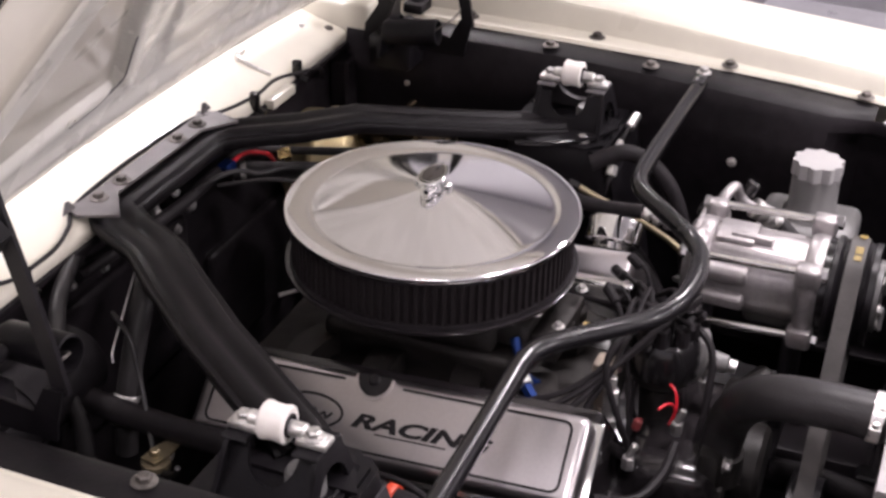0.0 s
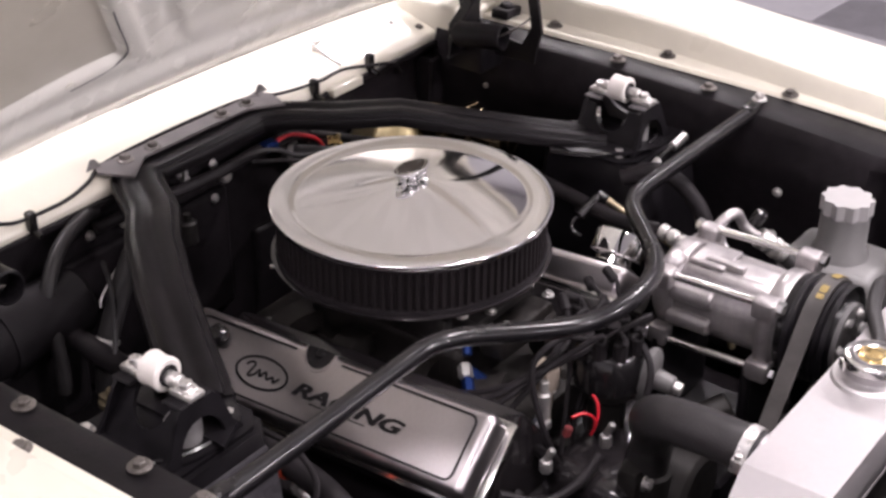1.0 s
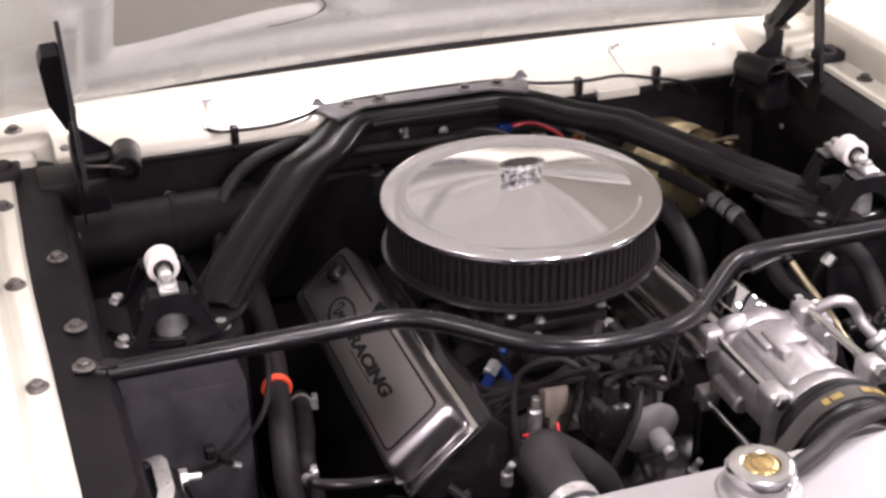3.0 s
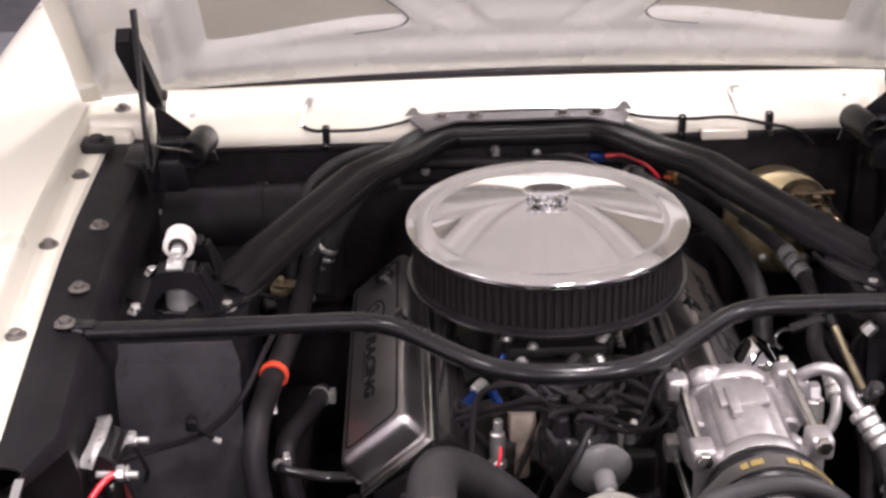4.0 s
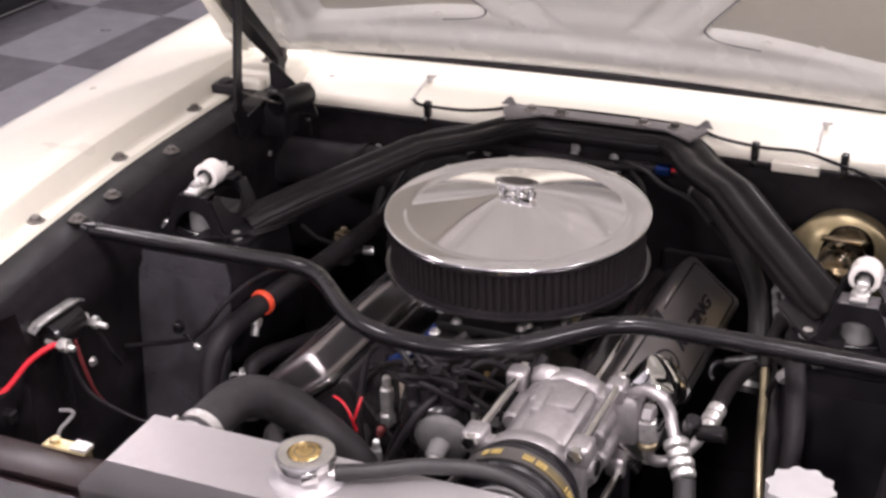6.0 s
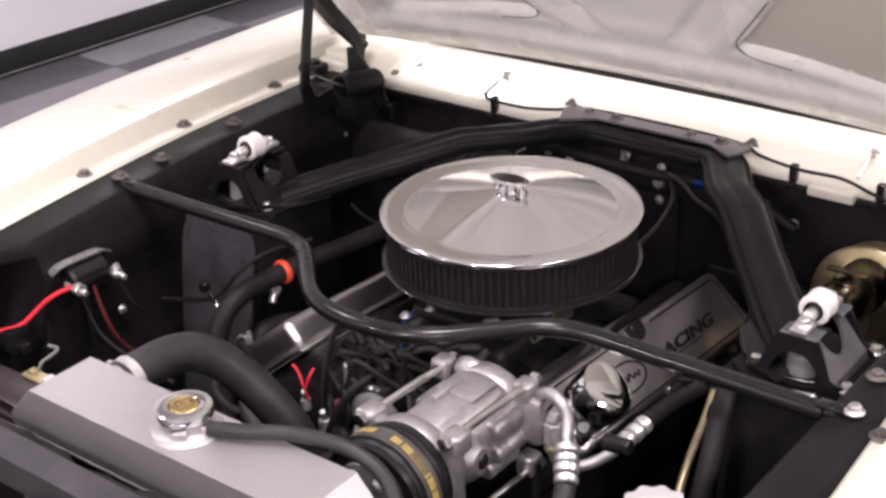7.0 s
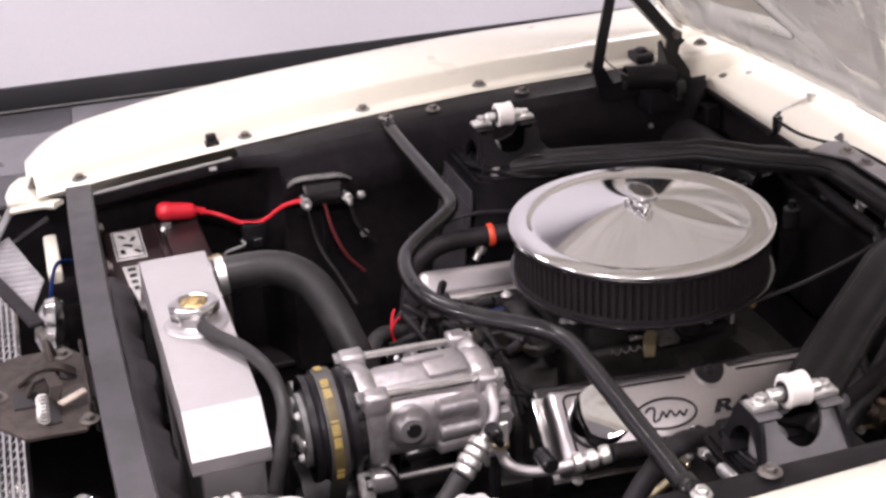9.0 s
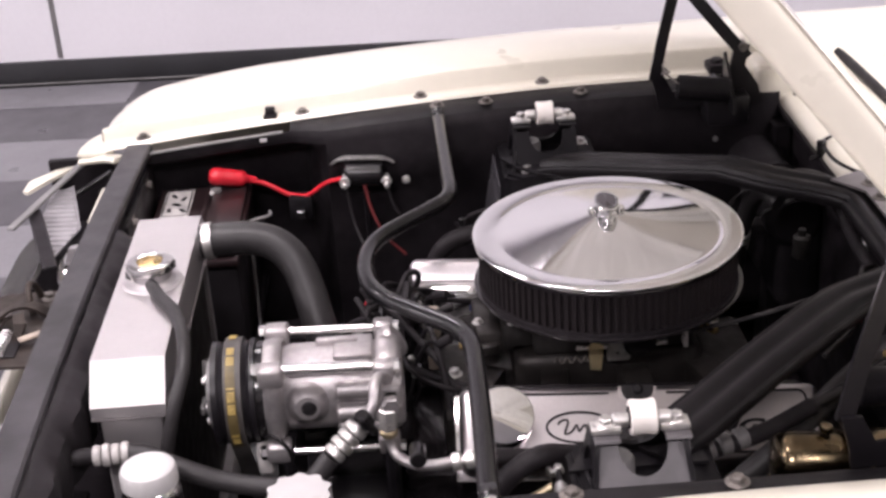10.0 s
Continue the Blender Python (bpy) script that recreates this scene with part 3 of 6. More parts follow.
# radiator support: folded rail across the nose
bm = bmesh.new()
sec = [(-0.025, 0.000), (0.013, 0.000), (0.016, -0.004), (0.016, -0.014), (0.012, -0.014), (0.012, -0.006), (-0.022, -0.006), (-0.022, -0.035), (-0.026, -0.035)]
rail_line = [Vector((x, -0.673 - 0.009 * (1 - (x / 0.56) ** 2), 0.872 + 0.004 * (1 - (x / 0.56) ** 2))) for x in [-0.575 + 1.15 * k / 20 for k in range(21)]]
support = part("radiator_support", sweep(rail_line, [(-a, h) for a, h in sec], up=(0, 0, 1)), RAIL_PAINT, body, "satin grey-black folded steel rail above the radiator")
part("support_panel", join(box(-0.575, -0.30, -0.668, -0.660, 0.42, 0.840, 0.003, 1), box(0.30, 0.575, -0.668, -0.660, 0.42, 0.840, 0.003, 1), box(-0.30, 0.30, -0.668, -0.660, 0.42, 0.52, 0.003, 1)), BLACK_APRON, support)
for x in (-0.5, -0.35):
    piece("bolt", FLANGE_BOLT, support, pose(x, -0.6600, 0.826, -90))
# wrinkled rubber seal hanging behind the rail
rows = []
for k in range(71):
    x = -0.245 + 0.70 * k / 70
    sway = 0.0035 * math.sin(31 * x + 1.0) + 0.0022 * math.sin(83 * x) + 0.0012 * math.sin(190 * x + 0.6)
    rows.append([(x, -0.6625 + 0.0006 * math.sin(60 * x), 0.862), (x, -0.6525 + 0.4 * sway, 0.858), (x, -0.6375 + sway, 0.846 + 0.5 * sway), (x, -0.6335 + 1.2 * sway, 0.824), (x, -0.6355 + 1.5 * sway, 0.796 + sway), (x, -0.640 + 1.2 * sway, 0.768)])
part("rubber_seal", shell(rows, (0, -0.002, 0)), RUBBER, support, "wrinkled black rubber seal")
# crossmember and floor of the bay
part("crossmember", box(-0.56, 0.56, -0.30, -0.10, 0.30, 0.44, 0.02, 2), BLACK_APRON, body, "black chassis crossmember")
for s in (-1, 1):
    part("frame_rail", box(s * 0.39 - 0.05, s * 0.39 + 0.05, -0.66, 0.42, 0.30, 0.44, 0.01, 2), BLACK_APRON, body, "black chassis rail")
    part("apron_skirt", box(s * 0.600 - 0.008, s * 0.600 + 0.008, -0.94, 0.424, 0.297, 0.470, 0.002, 1), BLACK_APRON, body, "black lower inner panel")
    part("apron_ledge", box(s * 0.625 - 0.055, s * 0.625 + 0.055, -0.86, 0.424, 0.471, 0.482, 0.002, 1), BLACK_APRON, body)
    part("nose_side", box(s * 0.668 - 0.006, s * 0.668 + 0.006, -0.86, -0.40, 0.483, 0.82, 0.002, 1), BLACK_APRON, body)
part("splash_floor", box(-0.61, 0.61, -0.94, 0.424, 0.285, 0.2965), BLACK_APRON, body)
# nose: lamp surround lips, tilted grille mesh, struts and valance edge
for s in (-1, 1):
    lip = [(s * 0.562, -0.712, 0.853), (s * 0.580, -0.735, 0.850), (s * 0.592, -0.765, 0.845), (s * 0.597, -0.785, 0.842)]
    part("lamp_surround", sweep(smooth_path(lip, 5), [(-0.012, -0.005), (0.012, -0.005), (0.015, 0.0), (0.010, 0.004), (-0.010, 0.004), (-0.015, 0.0)], up=(0, 0, 1)), CREAM, body, "cream lamp surround edge")
    part("lamp_brow", slab([(s * (x - 0.61), y) for x, y in ((0.592, 0.022), (0.588, -0.012), (0.596, -0.040), (0.640, -0.043), (0.700, -0.034), (0.735, -0.018), (0.735, 0.022))][::s], 0.0045, plane_m((s * 0.61, -0.750, 0.849), (1, 0, s * -0.10), (0, 1, 0.05)), 0.0015), CREAM, body, "cream pressed brow over the lamp")
    part("lamp_bezel", slab([(s * (x - 0.645), y) for x, y in ((0.690, 0.052), (0.668, 0.046), (0.632, -0.006), (0.598, -0.042), (0.606, -0.052), (0.640, -0.046))][::s], 0.006, plane_m((s * 0.645, -0.845, 0.795), (1, 0, 0.12 * s), (0, 1, 0.15)), 0.002), CREAM, body, "flat tapered cream lamp bezel lip")
    part("nose_strut", box(-0.007, 0.007, -0.075, 0.075, -0.004, 0.004, 0.002, 1, plane_m((s * 0.575, -0.795, 0.79), (1, 0, 0), (s * 0.25, -0.8, -0.45))), BLACK_SATIN, body, "black nose strut")
    part("nose_rail", box(s * 0.472 - 0.072, s * 0.472 + 0.072, -0.746, -0.724, 0.790, 0.812, 0.005, 2), CREAM, body, "thin cream nose rail")
    part("nose_backing", box(s * 0.60 - 0.09, s * 0.60 + 0.09, -0.90, -0.70, 0.60, 0.70, 0.01, 2), BLACK_APRON, body, "black panel behind the lamp")
# ridged panel and struts beside the latch on the passenger side
ridged = part("ridged_panel", slab([(-0.565, -0.797), (-0.535, -0.828), (-0.435, -0.826), (-0.262, -0.780), (-0.385, -0.752)], 0.003, pose(0, 0, 0.806), 0.0008), PALE_PRESSED, body, "pale ridged metal panel at the nose")
for k in range(15):
    x = -0.545 + 0.0185 * k
    lo = -0.826 if x < -0.435 else -0.826 + 0.046 * (x + 0.435) / 0.173
    hi = -0.797 + 0.045 * (x + 0.565) / 0.180 if x < -0.385 else -0.752 - 0.028 * (x + 0.385) / 0.123
    if hi - lo > 0.012:
        part("ridge", rod((x, lo + 0.003, 0.8088), (x + 0.004, hi - 0.003, 0.8088), 0.0034, 8, 0.001), PALE_PRESSED, ridged)
part("nose_strut", box(-0.116, 0.116, -0.011, 0.011, -0.003, 0.003, 0.002, 1, pose(-0.335, -0.803, 0.817, 0, 0, 17.7)), BLACK_APRON, body, "black nose strut")
part("nose_strut", box(-0.155, 0.155, -0.007, 0.007, -0.003, 0.003, 0.002, 1, pose(-0.510, -0.8185, 0.826, 0, 0, -13.7)), TANK_PLASTIC, body, "grey nose strut")
gm = plane_m((0, -0.800, 0.792), (1, 0, 0), (0, -0.72, -0.69))
bars = []
for k in range(62):
    x = -0.57 + 1.14 * k / 61
    bars.append(box(x - 0.0016, x + 0.0016, 0.0, 0.15, -0.003, 0.003, m=gm))
for k in range(13):
    bars.append(box(-0.575, 0.575, 0.0125 * k - 0.0018, 0.0125 * k + 0.0018, -0.004, 0.0035, m=gm))
part("grille_mesh", join(*bars), CHROME_ROUGH, body, "bright honeycomb grille insert", 0)
part("valance", box(-0.74, 0.74, -0.90, -0.86, 0.36, 0.61, 0.02, 3), CREAM, body, "cream front valance")
# windscreen behind the cowl
bm = slab([(-0.60, 0.0), (0.60, 0.0), (0.52, 0.42), (-0.52, 0.42)], 0.005, plane_m((0, 0.80, 0.992), (1, 0, 0), (0, 0.72, 0.62)))
part("windscreen", bm, GLASS, body, "clear raked windscreen").visible_shadow = False
part("windscreen_gasket", tube([(-0.62, 0.80, 0.99), (-0.3, 0.79, 0.995), (0, 0.788, 0.997), (0.3, 0.79, 0.995), (0.62, 0.80, 0.99)], 0.012, 10), RUBBER, body, "black windscreen gasket")
part("cabin_panel", box(-0.84, 0.84, 1.28, 1.31, 0.30, 0.99, 0.01, 1), BLACK_APRON, body)
for s in (-1, 1):
    wheel = part("front_wheel", lathe([(0.20, -0.09), (0.30, -0.10), (0.318, -0.085), (0.322, -0.05), (0.322, 0.05), (0.318, 0.085), (0.30, 0.10), (0.20, 0.09)], 40, pose(s * 0.715, -0.02, 0.322, 0, 90), closed=True), TYRE, body, "black tyre")
    part("rim", lathe([(0, -0.03), (0.06, -0.03), (0.08, -0.045), (0.17, -0.03), (0.20, -0.07), (0.205, -0.07), (0.205, 0.07), (0.0, 0.06)], 36, pose(s * 0.715, -0.02, 0.322, 0, 90)), CHROME_ROUGH, wheel, "bright steel rim")
    part("axle_stub", rod((s * 0.40, -0.02, 0.36), (s * 0.70, -0.02, 0.322), 0.03, 12), BLACK_APRON, body)

# ---------------------------------------------------------------- hood
hood = thing("hood", (0, 0.405, 0.957), "raised cream hood showing its pressed underside", "car hood")
HU, HN = Vector((0, -0.637, 0.771)), Vector((0, 0.771, 0.637))
HO = Vector((0, 0.405, 0.957))


def crown(x):
    return 0.032 * (1 - (x / 0.655) ** 2)


def under(x, v):
    """Height of the pressed inner panel: a rolled rear band, slanting ribs and hollow bays."""
    ax = abs(x)
    d = 0.004 * max(0.0, (0.046 - v) / 0.046) ** 2 - 0.005 * ease(-0.01, 0.045, v) * (1 - ease(0.05, 0.085, v))
    d += 0.006 * ease(0.06, 0.095, v)
    # large outer bay, its inner side slanting outwards
    inner = 0.150 + 0.70 * (v - 0.12)
    low = 0.074 + 0.034 * ease(0.46, 0.20, ax) if ax < 0.46 else 0.074
    d += 0.0105 * ease(inner, inner + 0.016, ax) * (1 - ease(0.452, 0.486, ax)) * ease(low, low + 0.032, v)
    # slanting groove between the bay and the middle
    mid = 0.088 + 0.72 * (v - 0.12)
    d += 0.006 * ease(0.044, 0.018, abs(ax - mid)) * ease(0.095, 0.135, v)
    # hollow in the middle and the raised rib beside the hinge strap
    d += 0.004 * ease(0.050 + 0.5 * v, 0.015 + 0.5 * v, ax) * ease(0.120, 0.160, v)
    bay = ease(inner, inner + 0.016, ax) * (1 - ease(0.452, 0.486, ax)) * ease(low, low + 0.032, v)
    d += 0.003 * bay - 0.012 * bay * (1 - bay)
    d -= 0.011 * ease(0.020, 0.008, abs(ax - 0.518)) * ease(0.03, 0.05, v) * (1 - ease(0.20, 0.24, v))
    d += 0.008 * ease(0.540, 0.555, ax) * (1 - ease(0.606, 0.622, ax)) * ease(0.0, 0.03, v)
    return d


def hood_sheet(nx, vs, height):
    bm = bmesh.new()
    rows = []
    for v in vs:
        row = []
        for i in range(nx + 1):
            x = -0.655 + 1.31 * i / nx
            taper = 1 - 0.05 * v
            row.append(bm.verts.new(HO + Vector((x * taper, 0, 0)) + HU * v + HN * (crown(x) + height(x, v))))
        rows.append(row)
    for a, b in zip(rows, rows[1:]):
        for i in range(nx):
            bm.faces.new((a[i], a[i + 1], b[i + 1], b[i]))
    return bm


VS = [0.0 + 0.005 * k for k in range(86)]
part("inner_panel", hood_sheet(240, VS + [0.46 + 0.03 * k for k in range(25)], under), CREAM_UNDER, hood, "cream pressed inner panel with ribs, bounce light in its colour", 60)
part("outer_skin", hood_sheet(40, [1.18 * k / 24 for k in range(25)], lambda x, v: 0.0175 + 0.0155 * ease(0.57, 0.655, abs(x))), CREAM, hood, "glossy cream outer skin", 60)
for s in (-1, 1):
    rows = []
    for j in range(25):
        v = 1.18 * j / 24
        base = HO + HU * v + Vector((s * 0.655 * (1 - 0.05 * v), 0, 0))
        rows.append([base + HN * h + Vector((s * o, 0, 0)) for h, o in ((-0.002, -0.03), (-0.004, -0.004), (0.0, 0.0), (0.008, 0.003), (0.022, 0.003), (0.031, 0.0), (0.034, -0.006))])
    part("side_hem", shell(rows, (-s * 0.0015, 0, 0)), CREAM, hood, "folded cream side edge of the hood", 50)
for v, low, top in ((0.0, 0.003, 0.0185), (1.18, 0.0, 0.0185)):
    line = [HO + HU * v + HN * (crown(x) + (low + top) / 2) + Vector((x * (1 - 0.05 * v), 0, 0)) for x in [-0.655 + 1.31 * k / 30 for k in range(31)]]
    h = (top - low) / 2 + 0.001
    part("end_hem", sweep(line, [(-0.003, -h), (0.003, -h), (0.005, -h / 2), (0.005, h / 2), (0.003, h), (-0.003, h)], up=HN), CREAM_UNDER, hood, "folded hem along the hood's end")
# dark tube added to draw the shadow gap between hood and cowl
line = [HO + HU * (-0.006) + HN * (crown(x) + 0.006) + Vector((x, 0, 0)) for x in [-0.12 + 0.68 * k / 30 for k in range(31)]]
part("rear_seal", sweep(line, circle(0.0042, 8)), RUBBER, hood, "black tube for the shadow gap along the hood's rear edge")
# shade in the bay's crease, drawn as a thin grey tube
for s in (-1, 1):
    bead = [(0.256, 0.268), (0.220, 0.215), (0.182, 0.160), (0.172, 0.138), (0.180, 0.120), (0.205, 0.112), (0.250, 0.106)]
    pts = [HO + HU * v + HN * (crown(x) + under(x - 0.004, v) + 0.0005) + Vector((s * (x - 0.004), 0, 0)) for x, v in bead]
    part("sealer_bead", tube(pts, 0.0013, 8, 4), GREY_METAL, hood, "thin grey line for the dark gap in the panel crease")
# dimples and drain slots of the inner panel
for x, v in ((-0.376, 0.085 + 0.035), (-0.425, 0.17), (0.256, 0.12), (0.43, 0.17), (-0.25, 0.115), (0.33, 0.115)):
    c = HO + HU * v + HN * (crown(x) + under(x, v)) + Vector((x, 0, 0))
    part("dimple", lathe([(0, -0.004), (0.004, -0.0035), (0.007, -0.001), (0.008, 0.001)], 14, plane_m(c, (1, 0, 0), HU)), CREAM_UNDER, hood)

for s in (-1, 1):
    mx = lambda x: plane_m((x, 0, 0), (0, 1, 0), (0, 0, 1))
    hinge = part("hood_hinge", slab([(0.200, 0.885), (0.372, 0.885), (0.368, 0.915), (0.345, 0.950), (0.318, 0.950), (0.290, 0.922), (0.224, 0.914), (0.208, 0.945), (0.187, 0.945), (0.197, 0.908)], 0.004, mx(s * 0.530 - 0.002), 0.001), BLACK_SATIN, body, "black scissor hood hinge with a coil spring")
    part("hinge_post", sweep([Vector((s * 0.525, 0.324, 0.895)), Vector((s * 0.525, 0.328, 0.945)), Vector((s * 0.526, 0.338, 0.990))], [(-0.012, -0.004), (0.012, -0.004), (0.012, 0.004), (-0.012, 0.004)], up=(1, 0, 0)), BLACK_SATIN, hinge)
    part("gusset", slab([(s * 0.531, 0.895), (s * 0.531, 0.975), (s * 0.524, 0.978), (s * 0.455, 0.918), (s * 0.448, 0.895)], 0.004, plane_m((0, 0.312, 0), (1, 0, 0), (0, 0, 1)), 0.001), BLACK_SATIN, hinge, "triangular black gusset")
    part("front_arm", sweep([Vector((s * 0.5240, 0.192, 0.938)), Vector((s * 0.525, 0.204, 1.0)), Vector((s * 0.529, 0.238, 1.145))], [(-0.009, -0.003), (0.009, -0.003), (0.009, 0.003), (-0.009, 0.003)], up=(1, 0, 0)), BLACK_SATIN, hinge)
    strap = [(0.520, 0.045), (0.533, 0.045), (0.552, 0.120), (0.558, 0.215), (0.553, 0.238), (0.534, 0.240), (0.527, 0.215)]
    part("hood_strap", slab([(s * a, b) for a, b in strap], 0.020, plane_m(HO + HN * (-0.030), (1, 0, 0), HU), 0.003), BLACK_SATIN, hinge, "black strap bolted to the hood")
    part("pivot", rod((s * 0.516, 0.338, 0.986), (s * 0.537, 0.338, 0.986), 0.008, 14, 0.002), BOLT_DARK, hinge)
    part("spring_can", lathe([(0.0, 0.030), (0.0165, 0.030), (0.0168, 0.001), (0.0178, -0.001), (0.0198, 0.0), (0.0203, 0.004), (0.0203, 0.078), (0.017, 0.084), (0.0, 0.084)], 36, pose(s * 0.471, 0.221, 0.942, -96, 0, s * 6)), MOUNT_BLACK, hinge, "black spring housing open at its end")
    part("spring_hook", tube([(s * 0.471, 0.236, 0.940), (s * 0.476, 0.222, 0.947), (s * 0.488, 0.208, 0.957), (s * 0.508, 0.204, 0.962), (s * 0.522, 0.205, 0.965)], 0.0016, 8), BOLT_DARK, hinge, "thin steel spring hook")
    part("spring_pin", rod((s * 0.471, 0.29, 0.934), (s * 0.526, 0.29, 0.934), 0.008, 14, 0.002), BLACK_SATIN, hinge)

# ---------------------------------------------------------------- braces over the bay
for s in (-1, 1):
    mount = thing("shock_mount", (s * 0.46, 0, 0.8425), "black arched shock absorber mount with a white bushing", "shock mount", "shock mounts")
    c = Vector((s * 0.46, 0, 0.8425))
    arch = [(0.033 * math.cos(a), 0.004 + 0.036 * math.sin(a)) for a in [math.pi * k / 10 for k in range(11)]]
    end = [(-0.056, 0), (-0.053, 0.006), (-0.043, 0.016), (-0.032, 0.044), (-0.025, 0.058), (-0.022, 0.060), (0.022, 0.060), (0.025, 0.058), (0.032, 0.044), (0.043, 0.016), (0.053, 0.006), (0.056, 0), (0.034, 0)] + [(x * 0.95, z) for x, z in arch] + [(-0.034, 0)]
    yoke = [(0.0265 * math.cos(a), 0.052 + 0.0285 * math.sin(a)) for a in [math.pi + math.pi * k / 12 for k in range(13)]]
    side = [(-0.040, 0), (-0.049, 0.012), (-0.049, 0.060), (-0.0270, 0.060)] + yoke + [(0.0270, 0.060), (0.049, 0.060), (0.049, 0.012), (0.040, 0)]
    tall = [(a, h * 1.20) for a, h in side]
    for d in (-1, 1):
        part("end_wall", slab(end, 0.005, plane_m(c + Vector((0, d * 0.052, 0)), (1, 0, 0), (0, -d * 0.006, 0.060)), 0.001), MOUNT_BLACK, mount)
        # driver's outer wall and tabs: black paint, lit look put into a grey
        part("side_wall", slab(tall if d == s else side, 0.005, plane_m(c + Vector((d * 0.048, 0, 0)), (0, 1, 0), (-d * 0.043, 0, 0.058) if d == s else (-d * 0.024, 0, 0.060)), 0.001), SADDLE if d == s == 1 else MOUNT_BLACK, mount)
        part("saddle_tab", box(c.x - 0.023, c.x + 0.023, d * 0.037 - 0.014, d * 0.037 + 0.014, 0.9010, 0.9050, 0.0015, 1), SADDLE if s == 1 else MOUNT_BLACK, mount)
        part("pin_end", join(box(c.x - 0.011, c.x + 0.011, d * 0.036 - 0.017, d * 0.036 + 0.015, 0.9052, 0.9125, 0.0025, 2)), ZINC, mount, "flattened bright steel pin end")
        piece("nut", ZINC_BOLT, mount, pose(c.x, d * 0.037, 0.9123, 0, 0, 20 + 30 * d))
    part("bushing", lathe([(0.0115, -0.0135), (0.0170, -0.0140), (0.0190, -0.0125), (0.0192, -0.009), (0.0182, -0.004), (0.0182, 0.004), (0.0192, 0.009), (0.0190, 0.0125), (0.0170, 0.0140), (0.0115, 0.0135)], 36, pose(c.x, 0.002, 0.9185, 90), closed=True), WHITE_POLY, mount, "white polyurethane bushing")
    part("bushing_sleeve", lathe([(0.0088, -0.0155), (0.0118, -0.0155), (0.0118, 0.0155), (0.0088, 0.0155)], 24, pose(c.x, 0.002, 0.9185, 90), closed=True), RUBBER, mount)
    part("pin", rod((c.x, -0.030, 0.9165), (c.x, 0.032, 0.9165), 0.0080, 16, 0.002), ZINC, mount)
    part("base_flange", slab([(0.072 * math.cos(a), 0.064 * math.sin(a)) for a in [2 * math.pi * k / 28 for k in range(28)]], 0.004, pose(c.x, 0, 0.8428), 0.001), MOUNT_BLACK, mount)
    lip = [(0.350, 0.050), (0.362, 0.010), (0.384, -0.024), (0.418, -0.048), (0.458, -0.055), (0.500, -0.040), (0.532, -0.008)]
    part("base_rim", sweep(smooth_path([(s * a, b, 0.8475) for a, b in lip], 5), [(-0.0022, -0.004), (0.0022, -0.004), (0.0026, 0.0015), (0.0, 0.0034), (-0.0026, 0.0015)], up=(0, 0, 1)), BLACK_TUBE, mount, "thin turned-up rim of the base plate")
    solo("shock_absorber", lathe([(0, 0.60), (0.022, 0.60), (0.023, 0.61), (0.020, 0.868), (0.017, 0.873), (0.010, 0.875), (0.0, 0.875)], 28, pose(c.x, -0.026, 0)), GREY_METAL, "pale grey shock absorber body under the arched mount", "shock absorber", "shock absorbers")

brace = thing("export_brace", (0, 0.40, 0.89), "satin black pressed steel brace from cowl to shock towers", "brace")
corner = [Vector((0.200 - 0.100 * k / 8, 0.292 + 0.123 * math.sin(k / 8 * math.pi / 2) ** 1.3, 0.895 - 0.009 * k / 8)) for k in range(9)]
left_leg = [Vector((-0.408, 0.000, 0.852)), Vector((-0.395, 0.018, 0.858)), Vector((-0.36, 0.075, 0.868)), Vector((-0.30, 0.168, 0.881)), Vector((-0.243, 0.246, 0.896))]
right_leg = [Vector((0.432, 0.010, 0.852)), Vector((0.412, 0.034, 0.854)), Vector((0.368, 0.088, 0.864)), Vector((0.304, 0.166, 0.880)), Vector((0.243, 0.246, 0.896))]
line = right_leg + corner + [Vector((-p.x, p.y, p.z)) for p in reversed(corner)] + left_leg[::-1]
hat = [(-0.035, -0.009), (-0.035, -0.001), (-0.033, 0.002), (-0.026, 0.002), (-0.023, 0.0075), (-0.018, 0.009), (-0.008, 0.0085), (-0.004, 0.0062), (0.004, 0.0062), (0.008, 0.0085), (0.018, 0.009), (0.023, 0.0075), (0.027, 0.002), (0.033, 0.002), (0.035, -0.001), (0.035, -0.008)]
low = [(a * 0.94, h - 0.004) for a, h in reversed(hat)]
part("channel", sweep(line, hat + low, up=(0, 0, 1)), BRACE, brace, "satin black ribbed channel legs", 40)
plate = [(-0.172, 0.012), (-0.160, 0.036), (-0.14, 0.030), (0.13, 0.030), (0.150, 0.036), (0.162, 0.012), (0.146, -0.030), (0.10, 0.001), (-0.10, 0.001), (-0.150, -0.034)]
part("cowl_flange", slab(plate, 0.0035, pose(0, 0.413, 0.8985), 0.0008), GREY_FLANGE, brace, "grey worn flange bolted to the cowl")
for x in (-0.166, 0.156):
    part("flange_tip", slab([(-0.014, 0), (0.012, 0), (0.004, 0.012), (-0.002, 0.013)], 0.002, plane_m((x, 0.440, 0.901), (1, 0, 0), (0, 0.35, 1)), 0.0004), GREY_FLANGE, brace)
for x in (-0.123, -0.073, 0.061, 0.112):
    piece("bolt", FLANGE_BOLT, brace, pose(x, 0.427, 0.902, 0, 0, x * 300))
for s in (-1, 1):
    part("tower_foot", slab([(0.355 * s, 0.02), (0.40 * s, -0.05), (0.45 * s, -0.075), (0.45 * s, 0.075), (0.40 * s, 0.07), (0.37 * s, 0.06)], 0.004, pose(0, 0, 0.847), 0.001), BLACK_SATIN, brace)

